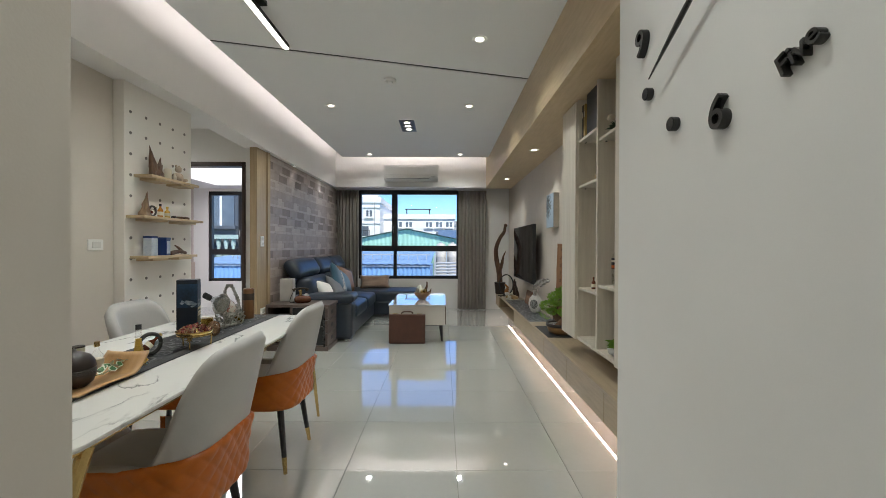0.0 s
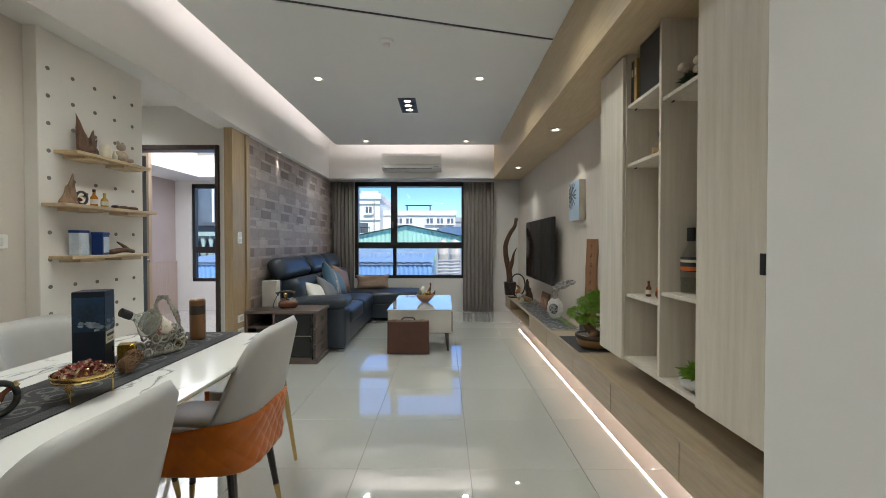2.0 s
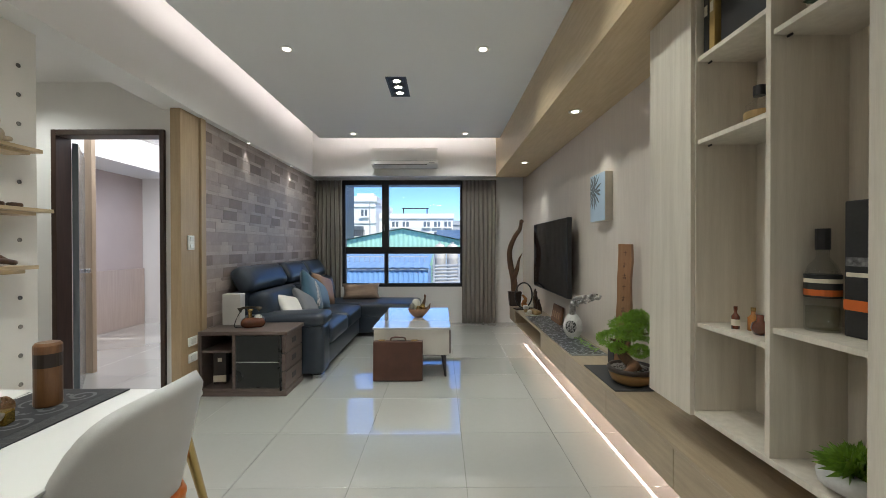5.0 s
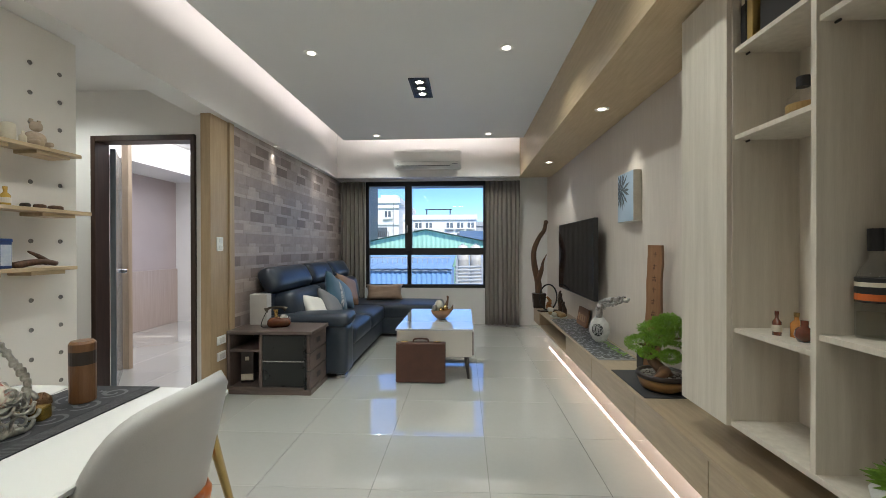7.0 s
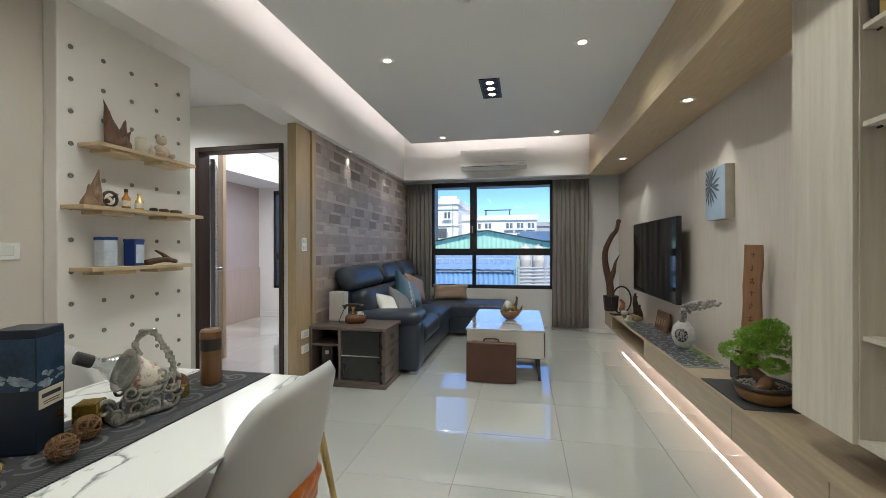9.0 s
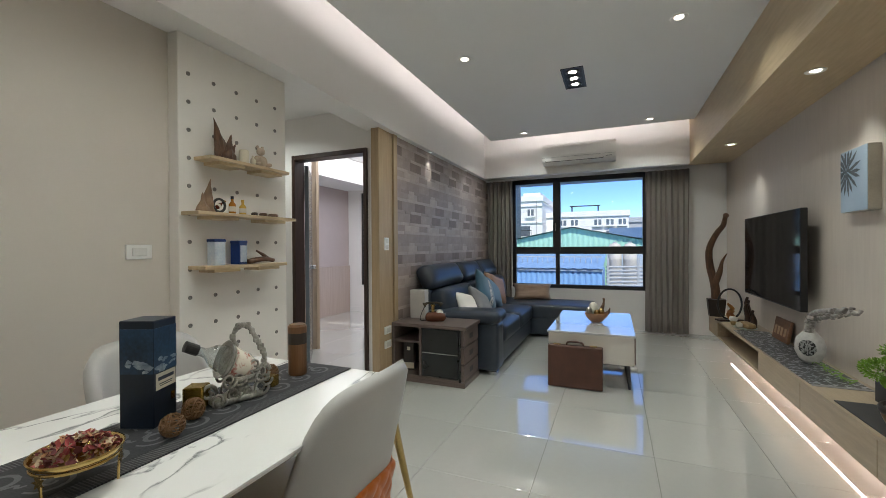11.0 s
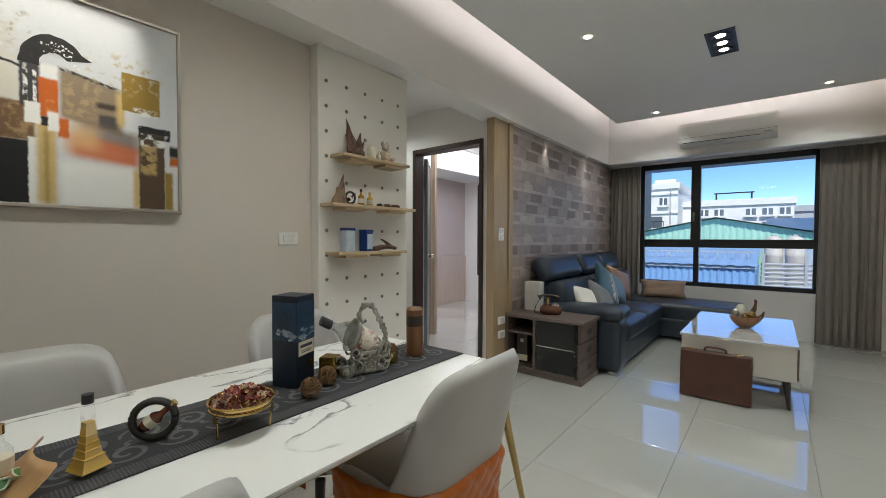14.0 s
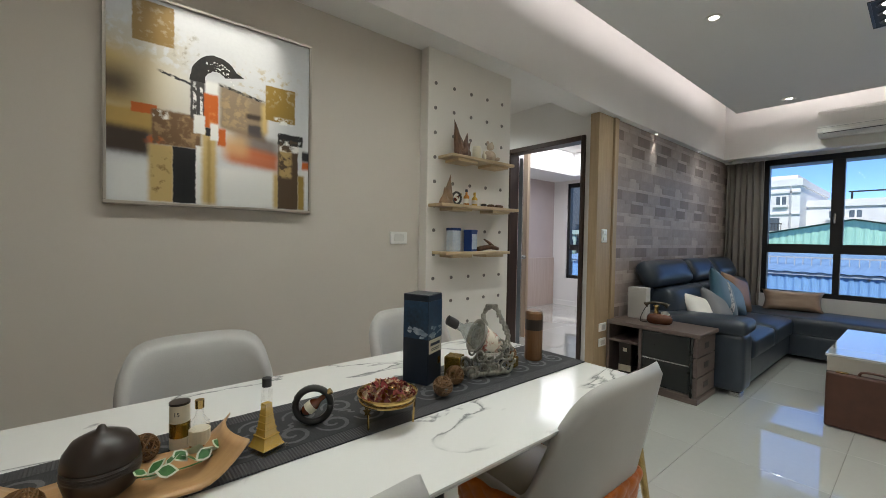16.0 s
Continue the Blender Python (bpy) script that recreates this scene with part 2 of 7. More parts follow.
def tube(points, radii, n=8, bm=None, m=None):
    """A round bar through points; radii: one number or one for each point."""
    b = bmesh.new()
    P = [Vector(p) for p in points]
    R = radii if isinstance(radii, (list, tuple)) else [radii] * len(P)
    up = Vector((0.31, 0.17, 0.93)).normalized()
    rings = []
    for i, p in enumerate(P):
        d = (P[min(i + 1, len(P) - 1)] - P[max(i - 1, 0)]).normalized()
        u = d.cross(up)
        if u.length < 0.1:
            u = d.cross(Vector((1, 0, 0)))
        u.normalize()
        w = d.cross(u)
        rings.append([b.verts.new(p + R[i] * (math.cos(2 * math.pi * k / n) * u + math.sin(2 * math.pi * k / n) * w)) for k in range(n)])
    for a, c in zip(rings, rings[1:]):
        for k in range(n):
            b.faces.new((a[k], a[(k + 1) % n], c[(k + 1) % n], c[k]))
    b.faces.new(rings[0][::-1])
    b.faces.new(rings[-1])
    if m is not None:
        b.transform(m)
    return merge(bm, b)


def smooth_path(pts, n=6):
    """Catmull-Rom points through pts."""
    P = [Vector(p) for p in pts]
    out = []
    for i in range(len(P) - 1):
        a, b, c, d = P[max(i - 1, 0)], P[i], P[i + 1], P[min(i + 2, len(P) - 1)]
        for k in range(n):
            t = k / n
            out.append(0.5 * ((2 * b) + (c - a) * t + (2 * a - 5 * b + 4 * c - d) * t * t + (3 * b - a - 3 * c + d) * t ** 3))
    out.append(P[-1])
    return out


def soft(hx, hy, hz, r, n=12, puff=0.0, puff_x=0.0, puff_y=0.0, m=None, bm=None, sag=0.0):
    """A stuffed block with half sizes hx, hy, hz and rounding r."""
    b = bmesh.new()
    for axis in range(3):
        for s in (-1, 1):
            g = [[None] * (n + 1) for _ in range(n + 1)]
            for i in range(n + 1):
                for j in range(n + 1):
                    c = [0, 0, 0]
                    c[axis], c[(axis + 1) % 3], c[(axis + 2) % 3] = s, 2 * i / n - 1, 2 * j / n - 1
                    u = Vector((math.sin(c[0] * math.pi / 2), math.sin(c[1] * math.pi / 2), math.sin(c[2] * math.pi / 2)))
                    p = Vector((u.x * hx, u.y * hy, u.z * hz))
                    core = Vector((max(-hx + r, min(hx - r, p.x)), max(-hy + r, min(hy - r, p.y)), max(-hz + r, min(hz - r, p.z))))
                    d = p - core
                    if d.length > 1e-9:
                        p = core + d.normalized() * r
                    p.z += puff * (u.z) * (1 - u.x * u.x) * (1 - u.y * u.y) - sag * (1 - u.x * u.x) * (1 - u.y * u.y)
                    p.x += puff_x * (u.x) * (1 - u.z * u.z) * (1 - u.y * u.y)
                    p.y += puff_y * (u.y) * (1 - u.z * u.z) * (1 - u.x * u.x)
                    g[i][j] = b.verts.new(p)
            for i in range(n):
                for j in range(n):
                    q = (g[i][j], g[i + 1][j], g[i + 1][j + 1], g[i][j + 1])
                    b.faces.new(q if s > 0 else q[::-1])
    bmesh.ops.remove_doubles(b, verts=b.verts, dist=1e-5)
    if m is not None:
        b.transform(m)
    return merge(bm, b)


def pillow_mesh(w, h, t, n=14, seed=0):
    """A scatter pillow in the xz plane, its corners drawn out."""
    b = bmesh.new()
    rnd = random.Random(seed)
    ph = [rnd.uniform(0, 6) for _ in range(4)]
    front, back = {}, {}
    for i in range(n + 1):
        for j in range(n + 1):
            u, v = 2 * i / n - 1, 2 * j / n - 1
            pin = 1 - 0.07 * ((1 - u * u) * (v ** 6) + (1 - v * v) * (u ** 6))
            x, z = u * w / 2 * (1 - 0.06 * (1 - v * v) * abs(u)), v * h / 2 * (1 - 0.06 * (1 - u * u) * abs(v))
            d = t / 2 * max(0, (1 - u ** 4) * (1 - v ** 4)) ** 0.6 * (1 + 0.08 * math.sin(3 * u + ph[0]) + 0.06 * math.sin(4 * v + ph[1]))
            front[i, j] = b.verts.new((x * pin, -d - 0.001, z * pin))
            back[i, j] = b.verts.new((x * pin, d + 0.001, z * pin))
    for i in range(n):
        for j in range(n):
            b.faces.new((front[i, j], front[i + 1, j], front[i + 1, j + 1], front[i, j + 1]))
            b.faces.new((back[i, j], back[i, j + 1], back[i + 1, j + 1], back[i + 1, j]))
    bmesh.ops.remove_doubles(b, verts=b.verts, dist=0.0025)
    return b


def words(text, size, depth, m, material, parent, name, label="", bev=0.0):
    """Raised lettering as a mesh, in the xy plane of m."""
    cu = bpy.data.curves.new("lettering", 'FONT')
    cu.body, cu.size, cu.extrude, cu.align_x, cu.align_y = text, size, depth, 'CENTER', 'CENTER'
    cu.bevel_depth = bev
    tmp = new("tmp", cu)
    me = bpy.data.meshes.new_from_object(tmp.evaluated_get(bpy.context.evaluated_depsgraph_get()))
    bpy.data.objects.remove(tmp)
    me.transform(m)
    me.materials.clear()
    me.materials.append(material)
    me.name = name
    ob = new(name, me)
    ob.parent = parent
    return tagged(ob, label)


def setting(name, bm, material, label, category):
    return tagged(part(name, bm, material, kind="structure"), label, category)


# ---- large structure ----
floor = setting("floor", box(-5.2, -1.6, -0.12, 1.6, 8.0, -0.006), GROUT, "polished cream floor tiles with thin dark joints", "floor")
setting("wall_dining", box(-2.34, 0.40, 0, -2.19, 3.45, 3.0), PAINT, "warm beige painted wall of the dining corner", "wall")
setting("wall_partition", box(-2.19, 0.40, 0, -0.43, 0.52, 2.76, 0.003), PAINT, "short beige partition wall beside the dining table", "wall")
# two unseen walls, added to close the room round the starting point
setting("wall_hall_side", box(-2.34, -1.6, 0, -2.19, 0.40, 3.0), PAINT, "plain beige unseen wall added to close the room's side", "wall")
setting("wall_hall_back", box(-2.34, -1.75, 0, 1.4, -1.6, 3.0), PAINT, "plain beige unseen wall added to close the room's back", "wall")
setting("wall_clock", box(0.70, -1.6, 0, 1.4, 1.59, 2.76, 0.003), WHITE, "smooth white wall that carries the clock", "wall")
setting("wall_television", box(1.28, 1.59, 0, 1.45, 8.0, 3.0), TVW, "beige linen-textured television wall", "wall")
# window wall round the opening
ww = box(-2.02, 7.84, 0, -1.62, 8.0, 3.0)
box(0.33, 7.84, 0, 1.28, 8.0, 3.0, bm=ww)
box(-1.62, 7.84, 0, 0.33, 8.0, 0.575, bm=ww)
box(-1.62, 7.84, 2.285, 0.33, 8.0, 3.0, bm=ww)
setting("wall_window", ww, WHITE, "white wall round the wide living room window", "wall")
setting("wall_brick", box(-2.17, 4.635, 0, -2.034, 8.0, 3.0), mat("mortar", (0.33, 0.28, 0.26), rough=0.8), "wall faced with mauve grey slate bricks", "wall")
dw = box(-4.9, 4.515, 0, -3.04, 4.635, 2.6)
box(-3.04, 4.515, 2.13, -2.17, 4.635, 2.6, bm=dw)
box(-2.17, 4.515, 0, -2.035, 4.635, 2.6, bm=dw)
setting("wall_bedroom_door", dw, WHITE, "white corridor wall with the bedroom doorway", "wall")
setting("wall_corridor", box(-4.9, 3.33, 0, -2.34, 3.45, 2.6), PAINT, "plain beige corridor wall", "wall")
setting("wall_corridor_end", box(-5.0, 3.33, 0, -4.9, 4.635, 2.6), PAINT, "plain beige wall at the corridor's end", "wall")
setting("ceiling_corridor", box(-5.0, 3.33, 2.5, -2.16, 4.63, 2.6), WHITE, "white corridor ceiling", "ceiling")
bs = bmesh.new()
prof = [[bs.verts.new(p) for p in ((-2.189, y, z), (-1.965, y, z), (-1.965, y, 3.0), (-2.189, y, 3.0))] for y, z in ((0.52, 2.32), (3.3, 2.318), (4.6, 2.285), (7.84, 2.285))]
for a, c in zip(prof, prof[1:]):
    for k in range(4):
        bs.faces.new((a[k], a[(k + 1) % 4], c[(k + 1) % 4], c[k]))
bs.faces.new(prof[0][::-1]), bs.faces.new(prof[-1])
setting("beam_side", bs, WHITE, "white lowered beam along the dining and sofa wall", "beam")
setting("bulkhead_window", box(-1.97, 7.47, 2.285, 0.80, 7.60, 3.0), WHITE, "white bulkhead above the curtains", "bulkhead")
setting("ceiling_upper", box(-2.28, -1.75, 3.0, 1.45, 8.0, 3.1), WHITE, "white slab above the floating ceiling", "ceiling")
# floating ceiling panel, split by the slanting shadow gap
cp = bmesh.new()
for ys in ((lambda x: -1.6, lambda x: 3.10 + (x + 1.75) * 0.27 - 0.016), (lambda x: 3.10 + (x + 1.75) * 0.27 + 0.016, lambda x: 7.10)):
    vs = [cp.verts.new((x, f(x), z)) for z in (2.76, 2.80) for x, f in ((-1.75, ys[0]), (0.80, ys[0]), (0.80, ys[1]), (-1.75, ys[1]))]
    for q in ((3, 2, 1, 0), (4, 5, 6, 7), (0, 1, 5, 4), (1, 2, 6, 5), (2, 3, 7, 6), (3, 0, 4, 7)):
        cp.faces.new([vs[k] for k in q])
setting("ceiling", cp, CEIL, "matt grey-white floating ceiling panel with a slanting gap", "ceiling")
# black bar set into the slot, the gap's shade as colour
setting("ceiling_gap", box(-1.32, -0.015, 2.764, 1.32, 0.015, 2.79, m=pose(-0.475, 3.444, 0, 0, 0, math.degrees(math.atan(0.27)))), BLACK, "black bar across the ceiling, for the shade in its gap", "trim")
# unseen strip, added to close the ceiling over the starting point
setting("ceiling_hall", box(-2.28, -1.6, 2.74, -1.75, 0.52, 2.8), CEIL, "matt white unseen ceiling strip added to close the room", "ceiling")
# wood beam over the television wall
setting("beam_wood", box(0.80, 1.592, 2.285, 1.28, 7.60, 3.0, 0.002), OAK, "light oak boxed beam over the television wall", "beam")
# oak strips beside the brick wall
setting("wood_strip", box(-2.10, 4.46, 0, -2.02, 4.695, 2.285, 0.002), OAKV, "light oak upright wall panel", "panel")
setting("wood_strip_edge", box(-2.033, 4.703, 0, -2.005, 4.77, 2.285, 0.002), OAKV, "narrow light oak edge strip", "panel")
setting("pegboard", box(-2.19, 2.735, 0, -2.115, 3.455, 2.317, 0.003), PANELW, "cream pegboard panel with rows of round peg holes", "pegboard")

# window of the living room
def window(name, x0, x1, y, z0, z1, xs, zm, label):
    W = tagged(new(name), label, "window", kind="structure")
    t = 0.055
    fr = box(x0, y, z0, x1, y + 0.09, z0 + 0.055, 0.004)
    box(x0, y, z1 - 0.075, x1, y + 0.09, z1, 0.004, bm=fr)
    box(x0, y, z0, x0 + t, y + 0.09, z1, 0.004, bm=fr)
    box(x1 - t, y, z0, x1, y + 0.09, z1, 0.004, bm=fr)
    part("window_frame", fr, BLACK, W)
    part("transom", box(x0 + t, y + 0.005, zm - 0.055, x1 - t, y + 0.085, zm + 0.055, 0.004), BLACK, W)
    part("mullion", box(xs - 0.05, y - 0.01, zm, xs + 0.06, y + 0.08, z1 - 0.07, 0.004), BLACK, W)
    part("mullion", box(xs - 0.015, y + 0.005, z0 + 0.05, xs + 0.045, y + 0.08, zm - 0.055, 0.004), BLACK, W)
    part("window_handle", box(xs - 0.022, y - 0.03, zm + 0.30, xs - 0.002, y - 0.009, zm + 0.42, 0.004), STEEL, W, "grey metal catch")
    for a, b, c, d in ((x0 + t, xs, zm, z1 - 0.07), (xs, x1 - t, zm, z1 - 0.07), (x0 + t, xs, z0 + 0.05, zm), (xs, x1 - t, z0 + 0.05, zm)):
        p = part("pane", box(a, y + 0.04, c, b, y + 0.046, d), WINGLASS, W)
        p.visible_shadow = False
    return W


window("window_1", -1.62, 0.33, 7.86, 0.575, 2.285, -0.93, 1.16, "wide black aluminium window with four panes")

# curtains with pleats
def curtain(x0, x1, y, label, seed):
    C = thing("curtain", pose(0, 0, 0), label, "curtain", "curtains of the living room window")
    rnd = random.Random(seed)
    k = int((x1 - x0) / 0.062)
    bm = bmesh.new()
    nx, nz = k * 10, 14
    ph = [rnd.uniform(-0.8, 0.8) for _ in range(k + 2)]
    am = [rnd.uniform(0.75, 1.25) for _ in range(k + 2)]
    g = {}
    for j in range(nz + 1):
        z = 0.015 + (2.262 - 0.015) * j / nz
        low = 1 - j / nz
        for i in range(nx + 1):
            s = i / 10
            c = int(s)
            f = s - c
            a = am[c] * (1 - f) + am[c + 1] * f
            yy = y + 0.032 * a * math.sin(2 * math.pi * s + ph[c] * (1 - f) * low + ph[c + 1] * f * low) * (0.75 + 0.3 * low) + 0.012 * math.sin(2.3 * s + 2 * low)
            xx = x0 + (x1 - x0) * i / nx + 0.010 * a * math.sin(4 * math.pi * s) * (0.6 + low * 0.4) + 0.006 * math.sin(5 * low + s)
            g[i, j, 0] = bm.verts.new((xx, yy, z))
            g[i, j, 1] = bm.verts.new((xx, yy + 0.004, z))
    for j in range(nz):
        for i in range(nx):
            bm.faces.new((g[i, j, 0], g[i + 1, j, 0], g[i + 1, j + 1, 0], g[i, j + 1, 0]))
            bm.faces.new((g[i, j, 1], g[i, j + 1, 1], g[i + 1, j + 1, 1], g[i + 1, j, 1]))
    for i in range(nx):
        bm.faces.new((g[i, 0, 0], g[i, 0, 1], g[i + 1, 0, 1], g[i + 1, 0, 0]))
        bm.faces.new((g[i, nz, 0], g[i + 1, nz, 0], g[i + 1, nz, 1], g[i, nz, 1]))
    for j in range(nz):
        for i in (0, nx):
            bm.faces.new((g[i, j, 0], g[i, j + 1, 0], g[i, j + 1, 1], g[i, j, 1]))
    part("cloth", bm, CURT, C, smooth=True)
    part("rail", box(x0 - 0.02, y - 0.012, 2.262, x1 + 0.02, y + 0.012, 2.284), PLASTIC, C)
    return C


curtain(-2.0, -1.60, 7.73, "taupe pleated curtain drawn open beside the brick wall", 3)
curtain(0.30, 0.83, 7.73, "taupe pleated curtain drawn open beside the oak beam", 5)

# ---- living room fixtures ----
def downlight(x, y, z, r=0.045):
    T = thing("downlight", pose(x, y, z), "round recessed downlight, switched on, in the ceiling", "ceiling light", "recessed downlights")
    part("trim_ring", lathe([(r * 0.62, -0.0005), (r * 1.1, -0.005), (r * 1.22, -0.004), (r * 1.28, 0.0)], 28), PLASTIC, T, smooth=True)
    part("diffuser", cyl(0, 0, -0.002, 0.0, r * 0.66, n=28), LIT, T)


for x, y in DOWN[:5]:
    downlight(x, y, 2.7595)
# unseen fitting, added to go with the supposed corridor lamp
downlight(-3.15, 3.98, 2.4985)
for y in (5.51, 6.69):
    downlight(-1.998, y, 2.2845, 0.021)
for y in (4.55, 6.5):
    downlight(1.03, y, 2.2845, 0.042)

T = thing("triple_spotlight", pose(-0.44, 5.27, 2.76), "black rectangular recessed fitting with three lit spots", "ceiling light")
fr = box(-0.095, -0.24, -0.006, 0.095, -0.225, 0.0)
for a in ((-0.095, 0.225, 0.095, 0.24), (-0.095, -0.225, -0.08, 0.225), (0.08, -0.225, 0.095, 0.225)):
    box(a[0], a[1], -0.006, a[2], a[3], 0.0, bm=fr)
part("frame", fr, BLACK, T)
part("tray", box(-0.08, -0.225, -0.002, 0.08, 0.225, -0.0005), mat("black_tray", (0.012, 0.012, 0.012), rough=0.5), T)
for k in (-1, 0, 1):
    part("lamp_ring", lathe([(0.033, -0.002), (0.055, -0.009), (0.064, -0.002)], 24, m=Matrix.Translation((0, 0.145 * k, 0))), BLACK, T)
    part("diffuser", cyl(0, 0.145 * k, -0.0045, -0.002, 0.034, n=24), LIT, T)

T = thing("smoke_detector", pose(-0.48, 3.81, 2.76), "white round smoke detector on the ceiling", "smoke detector")
part("base", lathe([(0.0, 0), (0.058, 0), (0.058, -0.012), (0.05, -0.022), (0, -0.022)][::-1], 28), PLASTIC, T, smooth=False)
part("sensor", lathe([(0.028, -0.022), (0.028, -0.034), (0.018, -0.044), (0, -0.044)][::-1], 20), PLASTIC, T)

T = thing("pendant_lamp", pose(-1.15, 2.45, 2.76), "slim black linear pendant lamp, lit, over the dining table", "pendant lamp")
part("housing", box(-0.022, -1.25, -0.085, 0.022, 0.6, -0.055, 0.002), BLACK, T)
part("diffuser", box(-0.017, -1.245, -0.09, 0.017, 0.595, -0.085), LIT, T)
part("canopy", box(-0.05, -0.16, -0.03, 0.05, 0.16, 0.0, 0.004), BLACK, T)
for y in (-0.12, 0.12, -1.1):
    part("stem", cyl(0, y, -0.056, -0.029, 0.007, n=10), BLACK, T)

# console strip's visible tape
setting("led_tape", box(1.164, 1.9, 0.184, 1.176, 7.10, 0.188), STRIP, "glowing strip light below the console", "strip light")

# air conditioner
T = thing("air_conditioner", pose(-0.565, 7.47, 2.53), "white wall-mounted air conditioner on the bulkhead", "air conditioner")
bm = bmesh.new()
prof = [(0, -0.14), (-0.13, -0.14), (-0.19, -0.105), (-0.205, -0.04), (-0.205, 0.10), (-0.18, 0.135), (0, 0.135)]
va = [bm.verts.new((-0.485, y, z)) for y, z in prof]
vb = [bm.verts.new((0.485, y, z)) for y, z in prof]
for k in range(len(prof)):
    j = (k + 1) % len(prof)
    bm.faces.new((va[k], va[j], vb[j], vb[k]))
bm.faces.new(va[::-1]), bm.faces.new(vb)
bmesh.ops.bevel(bm, geom=bm.edges[:], offset=0.008, segments=2, affect='EDGES')
part("body", bm, PLASTIC, T)
# raised box, its dark colour is the shade inside the outlet
part("outlet", box(-0.44, -0.192, -0.112, 0.33, -0.176, -0.075, 0.002, m=pose(0, 0, 0, 0, 0, 0)), mat("outlet_shadow", (0.1, 0.1, 0.1), rough=0.5), T, "outlet slot, its inner shade given as dark colour")
part("flap", box(-0.435, -0.206, -0.108, 0.325, -0.196, -0.082, 0.002), PLASTIC, T)
part("seam", box(-0.486, -0.2065, -0.055, 0.486, -0.2045, -0.052), mat("seam_grey", (0.35, 0.35, 0.35), rough=0.5), T)
part("panel_light", box(0.36, -0.2, -0.09, 0.44, -0.19, -0.08), mat("grey_badge", (0.4, 0.4, 0.4), rough=0.4), T, "small grey badge")

# switches and sockets
def plate(m, label, n=1, w=0.115, h=0.07):
    T = thing("light_switch", m, label, "switch")
    part("plate", box(-w / 2, -0.004, -h / 2, w / 2, 0.006, h / 2, 0.003), PLASTIC, T)
    for k in range(n):
        z = (k - (n - 1) / 2) * h / n
        part("rocker", box(-w * 0.28, -0.009, z - h / n * 0.28, w * 0.28, -0.004, z + h / n * 0.28, 0.002), GLOSSW, T)
    return T


plate(pose(-2.184, 2.59, 1.21, 0, 0, 90), "white wide light switch on the beige dining wall")
plate(pose(-2.014, 4.575, 1.255, 0, 0, 90), "white double light switch on the oak panel", 2, 0.08, 0.115)
plate(pose(-2.014, 4.59, 0.47, 0, 0, 90), "white socket plate low on the oak panel", 1, 0.115, 0.07)
plate(pose(-2.014, 4.59, 0.34, 0, 0, 90), "white socket plate low on the oak panel", 1, 0.115, 0.07)

# ---- bedroom doorway and bedroom ----
D = tagged(new("door_1"), "dark brown door frame with the grey door swung open", "door", kind="structure")
fr = box(-3.04, 4.49, 0, -3.0, 4.625, 2.13, 0.003)
box(-2.205, 4.49, 0, -2.17, 4.625, 2.13, 0.003, bm=fr)
box(-3.0, 4.49, 2.085, -2.205, 4.625, 2.13, 0.003, bm=fr)
part("door_frame", fr, DARKW, D)
leaf = box(0, -0.02, 0.01, 0.70, 0.02, 2.06, 0.003, m=pose(-2.985, 4.64, 0, 0, 0, 128))
lf = part("door_leaf", leaf, mat("grey_door", (0.16, 0.19, 0.21), (0.13, 0.155, 0.175), rough=0.15), D, "smooth blue-grey door leaf, open")
setting("panel_bedroom", box(-3.475, 5.28, 0, -3.405, 5.33, 2.69, 0.002), mat("pale_oak_edge", (0.50, 0.385, 0.27), (0.42, 0.315, 0.215), rough=0.45, scale=5, stretch=(9, 9, 0.7), fine=60), "tall narrow pale oak panel behind the open door", "panel")
part("door_handle", box(0.60, -0.06, 0.98, 0.64, -0.02, 1.02, 0.006, m=pose(-2.985, 4.64, 0, 0, 0, 128)), STEEL, lf, "brushed steel handle")
MAUVE = mat("mauve_panel", (0.50, 0.42, 0.40), (0.47, 0.39, 0.37), rough=0.6, scale=4)
setting("wall_bedroom_side", box(-4.95, 4.635, 0, -4.84, 8.0, 2.75), MAUVE, "mauve grey bedroom wall", "wall")
setting("bedroom_wainscot", box(-4.84, 4.7, 0, -4.80, 7.88, 0.88, 0.002), mat("pinkish_ash", (0.50, 0.40, 0.34), (0.43, 0.335, 0.285), rough=0.45, scale=4, stretch=(9, 9, 0.6), fine=50), "low oak panelling of the bedroom wall", "panel")
bw = box(-4.84, 7.9, 0, -4.56, 8.05, 2.75)
box(-3.30, 7.9, 0, -2.17, 8.05, 2.75, bm=bw)
box(-4.56, 7.9, 0, -3.30, 8.05, 0.51, bm=bw)
box(-4.56, 7.9, 2.26, -3.30, 8.05, 2.75, bm=bw)
setting("wall_bedroom_window", bw, WHITE, "white bedroom wall round the window", "wall")
setting("ceiling_bedroom", box(-4.95, 4.635, 2.7, -2.17, 8.05, 2.85), WHITE, "white bedroom ceiling", "ceiling")
setting("beam_bedroom_side", box(-4.84, 4.64, 2.31, -4.15, 7.9, 2.7), WHITE, "white lowered soffit in the bedroom", "beam")
setting("beam_bedroom_window", box(-4.15, 7.45, 2.31, -2.17, 7.9, 2.7), WHITE, "white lowered soffit over the bedroom window", "beam")
setting("baseboard", box(-4.84, 7.885, 0, -2.18, 7.9, 0.09, 0.002), WHITE, "white bedroom baseboard", "baseboard")
window("window_2", -4.56, -3.30, 7.93, 0.51, 2.26, -3.93, 1.08, "black aluminium bedroom window")

